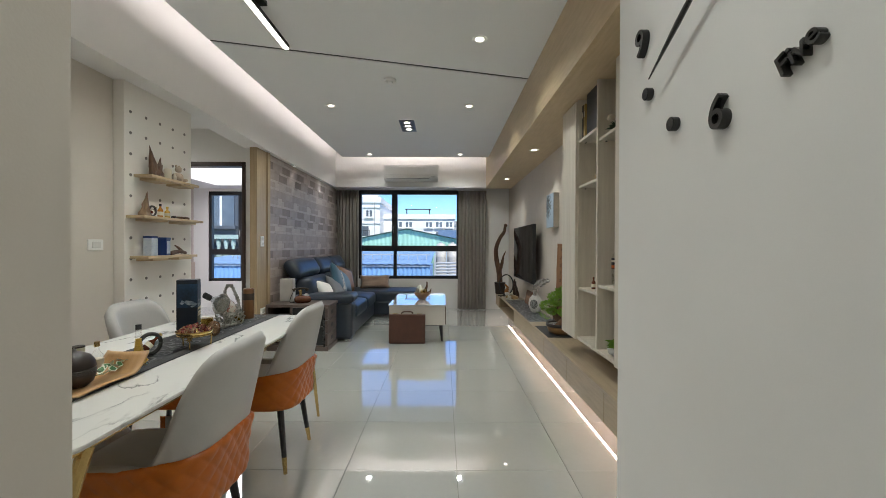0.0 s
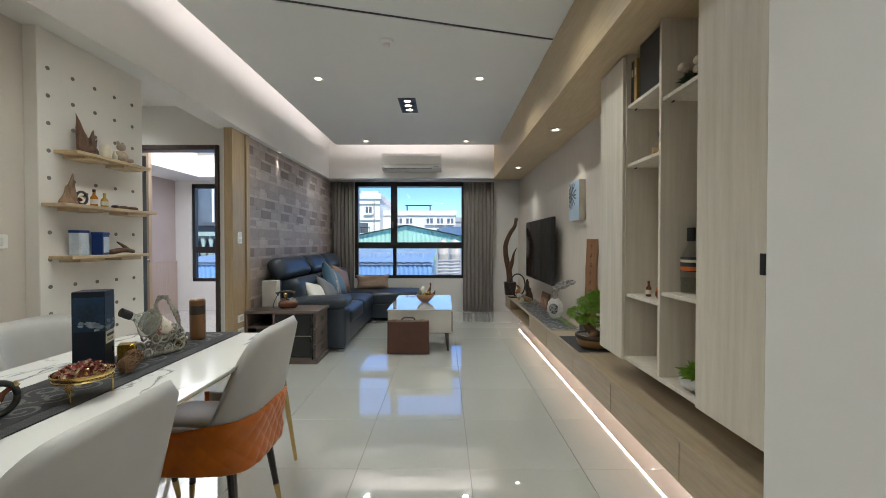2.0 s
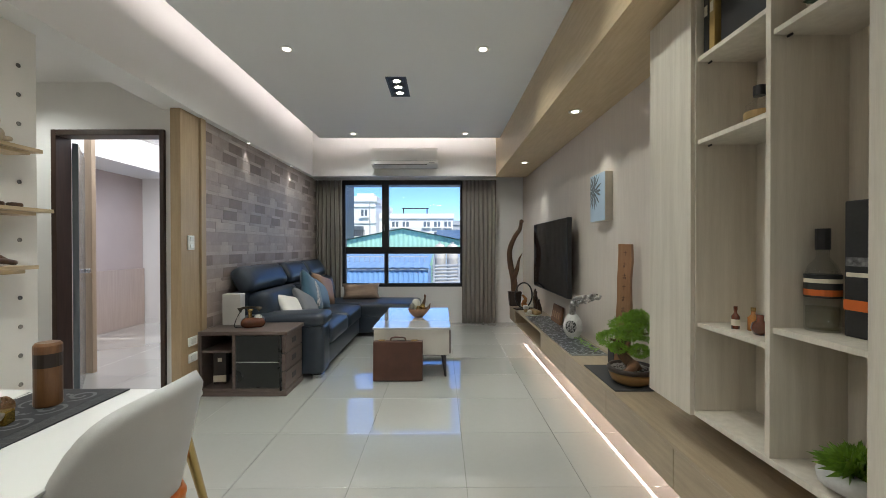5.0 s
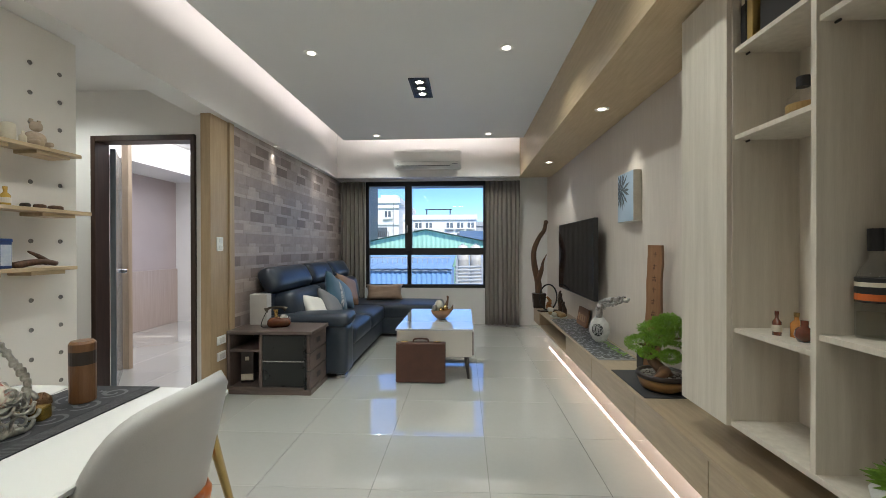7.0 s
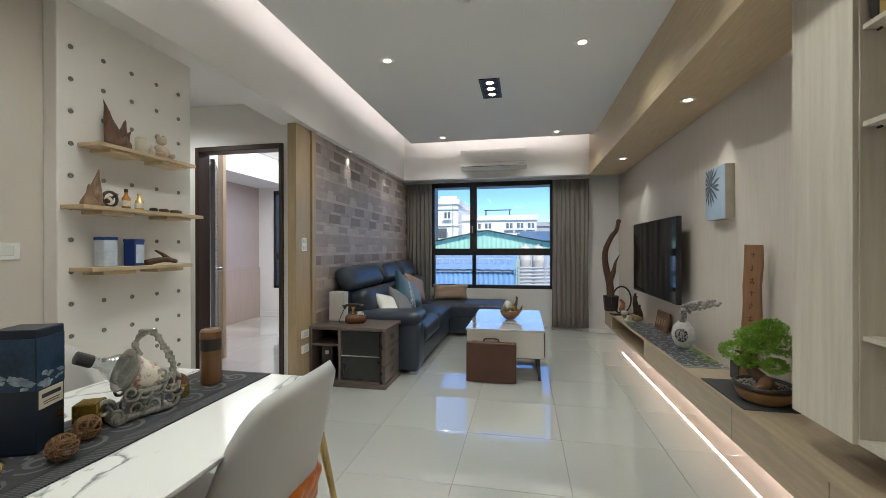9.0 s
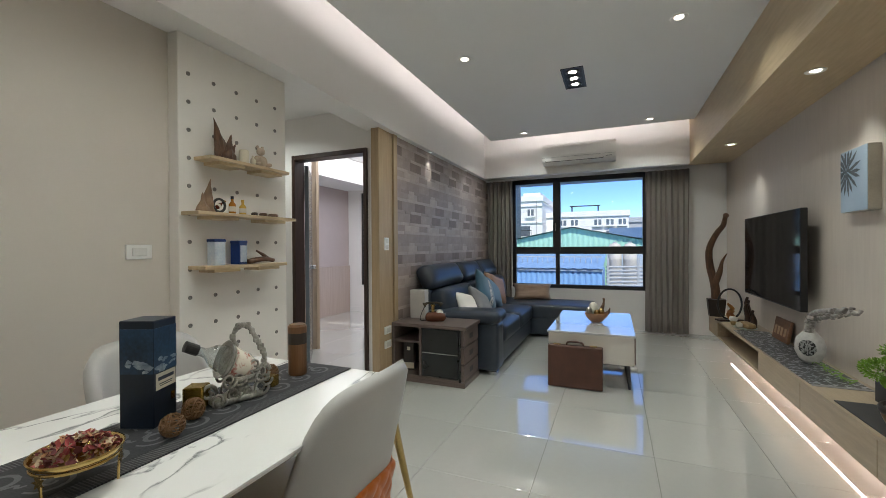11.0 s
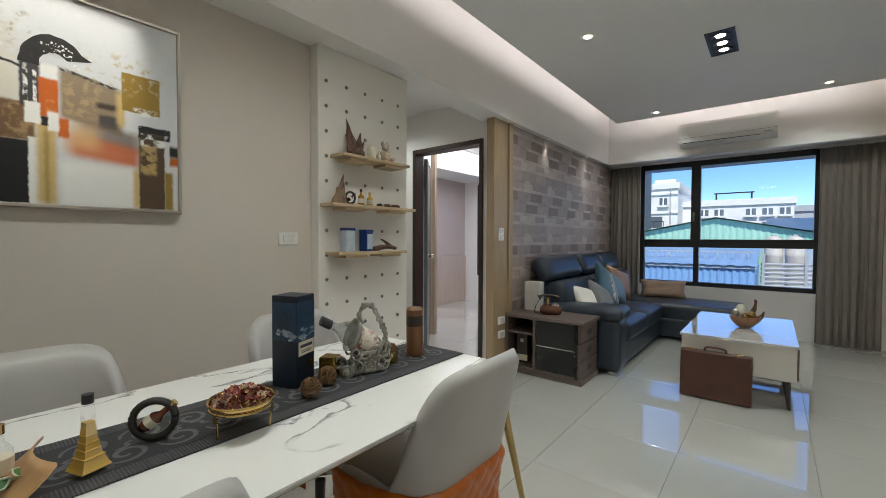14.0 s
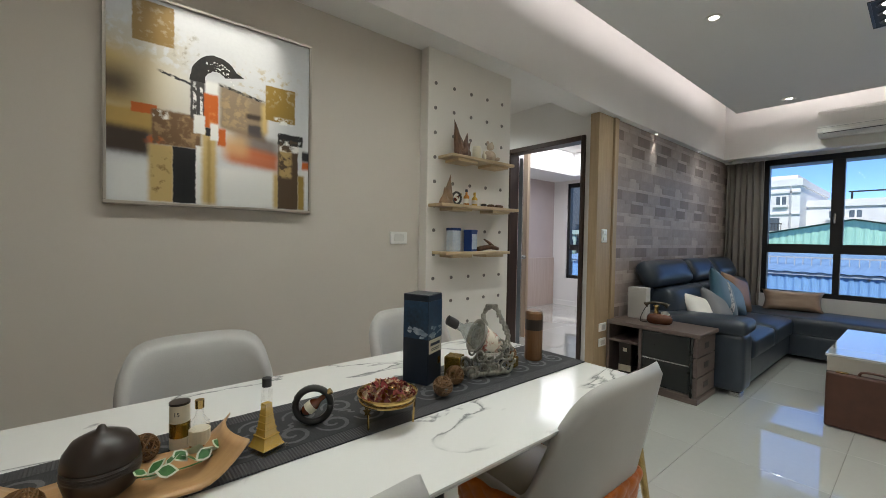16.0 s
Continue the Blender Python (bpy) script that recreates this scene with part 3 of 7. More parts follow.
# ---- sofa ----
T = thing("corner_sofa", pose(0, 0, 0), "dark navy leather corner sofa with raised headrests against the brick wall", "sofa")
def SB(name, x0, y0, z0, x1, y1, z1, r, lab="", m=None, n=10, **kw):
    mm = Matrix.Translation(((x0 + x1) / 2, (y0 + y1) / 2, (z0 + z1) / 2))
    if m is not None:
        mm = mm @ m
    return part(name, soft((x1 - x0) / 2, (y1 - y0) / 2, (z1 - z0) / 2, r, n=n, m=mm, **kw), NAVY, T, lab, smooth=True)


SB("base", -2.0, 5.30, 0.04, -1.15, 7.60, 0.27, 0.03)
SB("chaise_base", -1.2, 6.87, 0.04, -0.36, 7.62, 0.27, 0.03)
SB("seat_cushion", -1.85, 5.33, 0.25, -1.11, 6.10, 0.44, 0.055, puff=0.02)
SB("seat_cushion", -1.85, 6.105, 0.25, -1.11, 6.86, 0.44, 0.055, puff=0.02)
SB("chaise_cushion", -1.85, 6.865, 0.25, -0.34, 7.63, 0.44, 0.055, puff=0.012)
SB("armrest", -2.0, 5.08, 0.035, -1.12, 5.34, 0.50, 0.05)
SB("armrest_pad", -1.99, 5.06, 0.47, -1.10, 5.38, 0.59, 0.055, puff=0.012, m=pose(0, 0, 0, 3, -2.5, 0))
for k in range(3):
    y0, y1 = 5.33 + k * 0.755, 5.33 + (k + 1) * 0.755 - 0.008
    SB("back_cushion", -1.90, y0 - (0.0 if k else 0.14), 0.40, -1.66, y1, 0.79, 0.08, puff_x=0.03, m=pose(0, 0, 0, 0, -12, 0))
    SB("headrest", -1.985, y0 - (0.0 if k else 0.22), 0.77, -1.825, y1, 1.04, 0.078, puff_x=0.012, m=pose(0, 0, 0, 0, -30, 0))
SB("back_frame", -2.015, 5.12, 0.1, -1.86, 7.6, 0.80, 0.05)
part("foot", box(-1.22, 5.10, 0, -1.14, 5.20, 0.04, 0.004), STEEL, T, "flat chrome foot")
part("foot", box(-0.46, 6.92, 0, -0.38, 7.0, 0.04, 0.004), STEEL, T, "flat chrome foot")
part("foot", box(-1.95, 5.10, 0, -1.87, 5.20, 0.04, 0.004), STEEL, T, "flat chrome foot")
part("foot", box(-1.95, 7.5, 0, -1.87, 7.58, 0.04, 0.004), STEEL, T, "flat chrome foot")

def pillow(m, w, h, t, material, label, seed, name="throw_pillow", band=None):
    P = thing(name, m, label, "pillow", "scatter pillows on the sofa")
    part("cover", pillow_mesh(w, h, t, seed=seed), material, P, smooth=True)
    if band:
        b = pillow_mesh(w * 0.38, h * 0.97, t * 0.99, seed=seed)
        b.transform(Matrix.Translation((0, -0.006, 0)))
        part("printed_band", b, band, P, smooth=True)


CREAM = mat("cream_cotton", (0.74, 0.71, 0.66), (0.68, 0.65, 0.60), rough=0.85, fine=400, fbump=0.3)
GREYC = mat("grey_cotton", (0.20, 0.20, 0.21), (0.17, 0.17, 0.18), rough=0.85, fine=400, fbump=0.3)
TEAL = mat("teal_velvet", (0.012, 0.10, 0.16), (0.008, 0.07, 0.12), rough=0.6, fine=300, sheen=0.4)
PRINT = mat("silver_print", (0.62, 0.58, 0.52), (0.10, 0.13, 0.16), rough=0.6, scale=45, ramp_at=(0.44, 0.54))
PALEB = mat("pale_blue_cotton", (0.20, 0.30, 0.40), (0.15, 0.24, 0.34), rough=0.8, fine=300)
TAN = mat("tan_leatherette", (0.38, 0.22, 0.135), (0.30, 0.17, 0.10), rough=0.45, scale=6)
BRONZE = mat("bronze_satin", (0.45, 0.31, 0.22), (0.26, 0.17, 0.12), rough=0.3, scale=5, stretch=(1, 1, 5), coat=0.2)
pillow(pose(-1.56, 5.56, 0.565, -40, 14, 75), 0.45, 0.37, 0.12, CREAM, "small cream cotton pillow leaning in the sofa corner", 1)
pillow(pose(-1.50, 5.80, 0.585, -38, 24, 80), 0.42, 0.36, 0.12, GREYC, "grey cotton pillow slumped on the sofa seat", 2)
pillow(pose(-1.56, 6.14, 0.66, -24, 36, 78), 0.49, 0.49, 0.14, TEAL, "dark teal pillow with a silver printed band", 3, band=PRINT)
pillow(pose(-1.54, 6.44, 0.62, -26, 28, 80), 0.38, 0.38, 0.12, PALEB, "pale blue pillow behind the teal one", 4)
pillow(pose(-1.62, 6.80, 0.645, -22, 18, 70), 0.44, 0.42, 0.15, TAN, "tan tufted pillow against the sofa back", 5)
pillow(pose(-1.22, 7.38, 0.555, -18, 0, 12), 0.56, 0.26, 0.14, BRONZE, "shiny bronze bolster pillow on the chaise", 6)

# ---- side cabinet beside the sofa ----
T = thing("side_cabinet", pose(-2.01, 4.655, 0), "low walnut and black side cabinet with open niche beside the sofa", "side cabinet")
part("plinth", box(0.015, 0.0, 0, 0.715, 0.41, 0.045, 0.004), WALNUT, T)
part("top", box(0, -0.005, 0.50, 0.725, 0.42, 0.53, 0.004), WALNUT, T)
part("side_panel", box(0, 0.0, 0.045, 0.025, 0.41, 0.50, 0.002), WALNUT, T)
part("divider", box(0.275, 0.0, 0.045, 0.30, 0.41, 0.50, 0.002), WALNUT, T)
part("side_panel", box(0.66, 0.0, 0.045, 0.675, 0.41, 0.50, 0.002), CHAR, T)
part("bottom", box(0.025, 0.0, 0.045, 0.66, 0.41, 0.065), WALNUT, T)
part("back_panel", box(0.025, 0.39, 0.065, 0.66, 0.41, 0.50), CHAR, T)
part("niche_shelf", box(0.025, 0.005, 0.355, 0.275, 0.39, 0.375, 0.002), WALNUT, T)
for z0, z1 in ((0.07, 0.275), (0.285, 0.495)):
    part("door_panel", box(0.305, 0.002, z0, 0.655, 0.02, z1, 0.002), CHAR, T, "black glossy panel")
part("metal_line", box(0.305, -0.002, 0.276, 0.655, 0.006, 0.284), STEEL, T, "thin steel line")
for k in range(3):
    z0 = 0.052 + k * 0.15
    d = part("drawer", box(0.675, 0.01, z0, 0.705, 0.40, z0 + 0.142, 0.003), WALNUT, T)
    # black plate on the front, painted shade of a cut-out finger hole
    part("drawer_grip", box(0.704, 0.16, z0 + 0.05, 0.7065, 0.25, z0 + 0.095), BLACK, d, "black square plate for the shade in the finger hole")
T = thing("bottle_box", pose(-1.90, 4.80, 0.066, 0, 0, 10), "dark brown tall gift box standing in the niche", "box")
part("carton", box(-0.05, -0.04, 0, 0.05, 0.04, 0.27, 0.003), DARKB, T)
part("label", box(-0.051, -0.0412, 0.02, 0.051, -0.04, 0.075), PAPER, T, "cream paper label")
part("emblem", box(-0.016, -0.0412, 0.19, 0.016, -0.04, 0.222, m=pose(0, 0, 0)), PAPER, T)
T = thing("desk_organizer", pose(-1.90, 4.97, 0.53, 0, 0, 0), "white upright box-shaped stand on the side cabinet", "organizer")
part("shell", box(-0.06, -0.045, 0, 0.10, 0.045, 0.275, 0.006, seg=2), mat("grey_white_plastic", (0.62, 0.60, 0.57), rough=0.4), T)
T = thing("retro_telephone", pose(-1.66, 4.87, 0.53, 0, 0, 20), "small antique brown telephone ornament with brass fittings", "ornament")
T.scale = (1.3, 1.3, 1.3)
part("body", soft(0.075, 0.055, 0.028, 0.026, n=8, m=pose(0, 0, 0.03), puff=0.01), mat("mahogany", (0.14, 0.045, 0.02), (0.08, 0.025, 0.012), rough=0.25), T, smooth=True)
part("pillar", lathe([(0.02, 0.05), (0.012, 0.07), (0.012, 0.10), (0.02, 0.115), (0, 0.12)], 14, m=pose(-0.02, 0, 0)), BRASS, T, smooth=True)
part("dial", lathe([(0.0, 0), (0.026, 0), (0.022, 0.012), (0, 0.012)], 18, m=pose(0.03, -0.02, 0.06, 60, 0, 0)), SILVER, T)
part("handset", tube(smooth_path([(-0.085, 0, 0.112), (-0.06, 0, 0.127), (-0.02, 0, 0.130), (0.02, 0, 0.127), (0.045, 0, 0.112)], 4), [0.02, 0.018, 0.012, 0.009, 0.008, 0.008, 0.008, 0.008, 0.008, 0.008, 0.008, 0.008, 0.009, 0.012, 0.015, 0.018, 0.02], n=10), mat("aged_bronze", (0.10, 0.085, 0.065), (0.05, 0.04, 0.03), rough=0.35, metal=0.7), T, smooth=True)
part("cord", tube(smooth_path([(-0.07, 0, 0.12), (-0.10, -0.01, 0.06), (-0.11, -0.02, 0.01), (-0.07, -0.03, 0.006)], 5), 0.003, n=6), BLACK, T)

# ---- coffee table, case, bowl ----
T = thing("coffee_table", pose(0, 0, 0), "white lacquered coffee table with glossy top and dark metal legs", "coffee table")
part("tabletop", box(-0.665, 5.085, 0.455, 0.055, 6.30, 0.475, 0.003), mat("white_table_glass", (0.60, 0.61, 0.62), (0.57, 0.58, 0.59), rough=0.06, coat=1.0, coat_ior=2.9, scale=3), T, "glossy white glass top")
part("body", box(-0.655, 5.10, 0.215, 0.045, 6.29, 0.455, 0.003), GREYLAC, T)
part("drawer_front", box(0.045, 5.13, 0.225, 0.058, 6.26, 0.445, 0.002), WALNUT, T, "walnut drawer front")
for x, y, dx, dy in ((-0.60, 5.16, -0.02, -0.0), (-0.01, 5.16, 0.02, -0.0), (-0.60, 6.22, -0.02, 0.02), (-0.01, 6.22, 0.02, 0.02)):
    part("leg", tube([(x, y, 0.22), (x + dx, y + dy, 0.0)], [0.026, 0.011], n=8), BLACK, T)
part("leg_rail", box(-0.61, 5.15, 0.2, 0.0, 5.18, 0.216), BLACK, T)
T = thing("briefcase", pose(-0.425, 5.045, 0, -3, 0, 0), "brown leather briefcase standing against the coffee table", "briefcase")
part("shell", box(-0.225, -0.045, 0.003, 0.225, 0.045, 0.36, 0.012, seg=3), BROWNL, T)
part("lid_seam", box(-0.2265, -0.006, 0.002, 0.2265, 0.002, 0.3612, 0.001), BLACK, T)
part("handle", tube(smooth_path([(-0.07, 0, 0.358), (-0.06, 0, 0.385), (0, 0, 0.392), (0.06, 0, 0.385), (0.07, 0, 0.358)], 4), 0.008, n=8), BROWNL, T, smooth=True)
for x in (-0.15, 0.15):
    part("lock", box(x - 0.03, -0.02, 0.359, x + 0.03, 0.02, 0.368, 0.003), BRASS, T, "brass lock")
T = thing("ornament_bowl", pose(-0.27, 5.62, 0.475, 0, 0, 25), "carved root-wood bowl with gold and silver balls on the coffee table", "bowl")
T.scale = (0.82, 0.82, 1.08)
part("bowl", lathe([(0.04, 0), (0.07, 0.01), (0.12, 0.05), (0.14, 0.09), (0.125, 0.085), (0.09, 0.045), (0, 0.03)], 20, sy=0.75), mat("root_wood", (0.28, 0.15, 0.08), (0.15, 0.07, 0.035), rough=0.35, scale=14), T, smooth=True)
part("horn", tube(smooth_path([(0.10, 0, 0.06), (0.15, 0.01, 0.09), (0.165, 0, 0.13)], 4), [0.03, 0.028, 0.024, 0.02, 0.018, 0.014, 0.01, 0.008, 0.005], n=8), DRIFT, T, smooth=True)
part("bird", tube(smooth_path([(0.06, 0.02, 0.10), (0.09, 0.02, 0.15), (0.10, 0.02, 0.20), (0.085, 0.02, 0.215)], 4), [0.02, 0.024, 0.024, 0.022, 0.018, 0.015, 0.012, 0.012, 0.014, 0.014, 0.012, 0.008, 0.004], n=8), DRIFT, T, smooth=True)
for (x, y, z, r), M in zip(((-0.03, 0.01, 0.13, 0.055), (0.045, -0.03, 0.10, 0.035), (-0.09, -0.01, 0.11, 0.035), (-0.02, -0.05, 0.09, 0.03)), (mat("pearl", (0.6, 0.58, 0.5), rough=0.3), BRASS, SILVER, BRASS)):
    part("ball", lathe([(r * math.sin(math.pi * k / 10) if 0 < k < 10 else 0, z - r * math.cos(math.pi * k / 10)) for k in range(11)], 16, m=pose(x, y, 0)), M, T, smooth=True)

# ---- television wall ----
T = thing("television", pose(1.145, 5.80, 1.112), "large flat black television on the linen wall", "television")
part("case", box(0.0, -0.68, -0.383, 0.045, 0.68, 0.383, 0.006, seg=2), BLACK, T)
part("screen", box(-0.002, -0.672, -0.37, 0.002, 0.672, 0.376), SCREEN, T)
part("wall_mount", box(0.045, -0.25, -0.2, 0.134, 0.25, 0.2), BLACK, T)

T = thing("flower_picture", pose(1.22, 4.585, 1.61), "small canvas picture of a dark chrysanthemum on pale blue", "picture")
part("canvas", box(0, -0.15, -0.19, 0.06, 0.15, 0.19, 0.003), mat("canvas_silver", (0.55, 0.50, 0.42), (0.42, 0.38, 0.31), rough=0.4, scale=10), T)
part("blue_ground", box(-0.002, -0.147, -0.187, 0.0005, 0.147, 0.187), mat("pale_blue_ground", (0.42, 0.52, 0.62), (0.34, 0.44, 0.54), rough=0.4, scale=5), T)
bm = bmesh.new()
rnd = random.Random(4)
for ring, (n, r0, r1) in enumerate(((18, 0.03, 0.17), (12, 0.015, 0.11), (8, 0.0, 0.06))):
    for k in range(n):
        a = 2 * math.pi * (k + 0.5 * ring) / n + rnd.uniform(-0.1, 0.1)
        c = Vector((-0.003 - 0.0006 * ring, 0.075, 0.06))
        d = Vector((0, math.cos(a), math.sin(a)))
        s = Vector((0, -math.sin(a), math.cos(a)))
        q = [c + d * r0, c + d * (r0 + r1) * 0.55 + s * 0.011, c + d * r1 * rnd.uniform(0.85, 1), c + d * (r0 + r1) * 0.55 - s * 0.011]
        for p in q:
            p.y, p.z = max(-0.146, min(0.146, p.y)), max(-0.186, min(0.186, p.z))
        bm.faces.new([bm.verts.new(p) for p in q])
part("petals", bm, mat("dark_petal_paint", (0.06, 0.07, 0.08), (0.12, 0.13, 0.14), rough=0.5, scale=30), T)

# console
T = thing("wall_console", pose(0, 0, 0), "long wall-hung grey oak console with drawers under the television", "console")
part("top", box(0.945, 1.60, 0.37, 1.28, 7.16, 0.39, 0.002), CONS, T)
part("bottom", box(0.955, 1.60, 0.19, 1.28, 7.16, 0.208, 0.002), CONS, T)
part("back", box(1.262, 1.60, 0.208, 1.28, 7.16, 0.37), CONS, T)
ends = [1.62, 2.35, 3.05, 3.75, 4.55, 5.33]
for a, b in zip(ends, ends[1:]):
    part("drawer", box(0.95, a + 0.0025, 0.194, 0.97, b - 0.0025, 0.368, 0.0015), CONS, T)
part("divider", box(0.952, 5.331, 0.208, 1.262, 5.35, 0.37), CONS, T)
part("divider", box(0.952, 6.72, 0.208, 1.262, 6.74, 0.37), CONS, T)
part("drawer", box(0.95, 6.742, 0.194, 0.97, 7.158, 0.368, 0.0015), CONS, T)

# open shelf cabinet
T = thing("shelf_cabinet", pose(0.010, 0, 0), "tall pale laminate wall cabinet with two open shelf bays", "cabinet")
ZB, ZT = 0.53, 2.283
part("bottom", box(1.0, 1.60, ZB, 1.266, 3.33, ZB + 0.02, 0.001), PALE, T)
part("back", box(1.25, 1.60, ZB + 0.02, 1.266, 3.33, ZT), PALE, T)
for y in (3.31, 3.0, 2.625, 2.30, 1.94):
    part("upright", box(1.0, y, ZB + 0.02, 1.25, y + 0.02, ZT, 0.001), PALE, T)
part("cabinet_door", box(0.982, 3.005, ZB, 1.0, 3.33, ZT - 0.012, 0.0015), PALE, T)
d = part("cabinet_door", box(0.982, 1.955, ZB, 1.0, 2.315, ZT - 0.012, 0.0015), PALE, T)
part("cabinet_door", box(0.982, 1.60, ZB, 1.0, 1.949, ZT - 0.012, 0.0015), PALE, T)
part("door_pull", box(0.976, 1.955, 1.10, 0.9835, 1.975, 1.17, 0.001), BLACK, d, "black tab pull")
for y0, y1, zs in ((2.645, 3.0, (0.912, 1.655, 1.99)), (2.32, 2.625, (0.966, 1.905))):
    for z in zs:
        s = part("shelf", box(1.008, y0, z - 0.018, 1.25, y1, z, 0.001), PALE, T)
        for y in (y0 + 0.012, y1 - 0.012):
            part("shelf_pin", cyl(0, 0, -0.008, 0.008, 0.0042, n=8, m=pose(1.05, y, z - 0.024, 90, 0, 0)), BLACK, s, "dark shelf pin")

# ---- dining table and chairs ----
MARB = bpy.data.materials.new("veined_marble")
MARB.use_nodes = True
nt = MARB.node_tree
b = nt.nodes["Principled BSDF"]
co, wp, nz, vo, rp, mx = (nt.nodes.new("ShaderNode" + k) for k in ("TexCoord", "Mapping", "TexNoise", "TexNoise", "ValToRGB", "MixRGB"))
wp.inputs["Scale"].default_value = (3.0, 1.5, 1)
wp.inputs["Rotation"].default_value = (0, 0, 0.5)
nz.inputs["Scale"].default_value, nz.inputs["Detail"].default_value, nz.inputs["Distortion"].default_value = 1.3, 7, 0.9
vo.inputs["Scale"].default_value, vo.inputs["Detail"].default_value = 2.0, 3
nt.links.new(co.outputs["Object"], wp.inputs[0])
nt.links.new(wp.outputs[0], nz.inputs["Vector"])
nt.links.new(wp.outputs[0], vo.inputs["Vector"])
el = rp.color_ramp.elements
el[0].position, el[0].color = 0.485, (0, 0, 0, 1)
el[1].position, el[1].color = 0.502, (0.95, 0.95, 0.95, 1)
e = el.new(0.51)
e.color = (0.35, 0.35, 0.35, 1)
e = el.new(0.535)
e.color = (0, 0, 0, 1)
nt.links.new(nz.outputs["Fac"], rp.inputs[0])
mu = nt.nodes.new("ShaderNodeMath")
mu.operation = 'MULTIPLY'
mr = nt.nodes.new("ShaderNodeMapRange")
mr.inputs["From Min"].default_value, mr.inputs["From Max"].default_value = 0.36, 0.52
nt.links.new(vo.outputs["Fac"], mr.inputs["Value"])
nt.links.new(rp.outputs[0], mu.inputs[0])
nt.links.new(mr.outputs[0], mu.inputs[1])
mx.inputs[1].default_value, mx.inputs[2].default_value = (0.76, 0.75, 0.725, 1), (0.17, 0.175, 0.18, 1)
nt.links.new(mu.outputs[0], mx.inputs[0])
nt.links.new(mx.outputs[0], b.inputs["Base Color"])
b.inputs["Roughness"].default_value = 0.07

T = thing("dining_table", pose(-1.20, 1.80, 0), "white marble dining table with grey veins on brass legs", "dining table")
bm = bmesh.new()
rr, hw, hl = 0.05, 0.40, 0.90
pts = []
for cx, cy, a0 in ((hw - rr, hl - rr, 0), (-hw + rr, hl - rr, 90), (-hw + rr, -hl + rr, 180), (hw - rr, -hl + rr, 270)):
    pts += [(cx + rr * math.cos(radians(a0 + k * 15)), cy + rr * math.sin(radians(a0 + k * 15))) for k in range(7)]
lo, hi, mid = ([bm.verts.new((x * s, y * s2, z)) for x, y in pts] for z, s, s2 in ((0.735, 0.985, 0.993), (0.75, 1, 1), (0.745, 1.0, 1.0)))
for a, c in ((lo, mid), (mid, hi)):
    for k in range(len(pts)):
        j = (k + 1) % len(pts)
        bm.faces.new((a[k], a[j], c[j], c[k]))
bm.faces.new(hi), bm.faces.new(lo[::-1])
part("tabletop", bm, MARB, T)
part("rim", box(-0.37, -0.87, 0.715, 0.37, 0.87, 0.735, 0.003), BRASS, T, "brass rim below the top")
for sx in (-1, 1):
    for sy in (-1, 1):
        bm = tube([(sx * 0.36, sy * 0.80, 0.72), (sx * 0.34, sy * 1.09, 0.0)], [0.017, 0.009], n=12)
        part("leg", bm, BRASS, T, "brass splayed leg")
part("stretcher", box(-0.02, -0.62, 0.66, 0.02, 0.62, 0.715, 0.003), BLACK, T)

R0 = 0.215
def shell_point(a, z, off):
    """A point of the tub shell: angle from the back, height, offset outwards."""
    lean = 0.085 * max(0.0, (z - 0.44)) / 0.4 * (0.35 + 0.65 * max(0.0, math.cos(a)))
    r = R0 + lean + off
    c, s = math.cos(a), math.sin(a)
    k = (abs(c) ** 4.0 + abs(s) ** 4.0) ** (-1 / 4.0)
    return Vector((r * k * c, r * k * s * 0.85, z))


def tub(z_low, z_high, off_in, off_out, a_max, na, nz, quilt=0.0):
    bm = bmesh.new()
    outer, inner = {}, {}
    for i in range(na + 1):
        a = radians(-a_max + 2 * a_max * i / na)
        for j in range(nz + 1):
            z0, z1 = z_low(a), z_high(a)
            f = j / nz
            z = z0 + (z1 - z0) * f
            edge = min(f, 1 - f) * 2
            end = min(1.0, min(i, na - i) / (na * 0.05))
            round_ = math.sqrt(max(0.0, 1 - (1 - min(1, edge * 4)) ** 2)) * math.sqrt(max(0.0, 1 - (1 - end) ** 2))
            q = 0.0
            if quilt:
                u, v = a * R0 / 0.062, (z - 0.35) / 0.075
                q = quilt * (math.sqrt(abs(math.sin(math.pi * (u + v)) * math.sin(math.pi * (u - v)))) - 0.7)
            mid = (off_in + off_out) / 2
            outer[i, j] = bm.verts.new(shell_point(a, z, mid + (off_out - mid) * round_ + q))
            inner[i, j] = bm.verts.new(shell_point(a, z, mid + (off_in - mid) * round_))
    for i in range(na):
        for j in range(nz):
            bm.faces.new((outer[i, j], outer[i + 1, j], outer[i + 1, j + 1], outer[i, j + 1]))
            bm.faces.new((inner[i, j], inner[i, j + 1], inner[i + 1, j + 1], inner[i + 1, j]))
    bmesh.ops.remove_doubles(bm, verts=bm.verts, dist=0.0008)
    return bm


def top_line(a):
    p = shell_point(a, 0.75, 0)
    d = shell_point(0, 0.75, 0).x - p.x
    return 0.884 - 0.055 * min(1.0, abs(p.y) / 0.25) ** 4 - 0.35 * math.sin(math.pi / 2 * min(1.0, d / 0.2)) ** 2


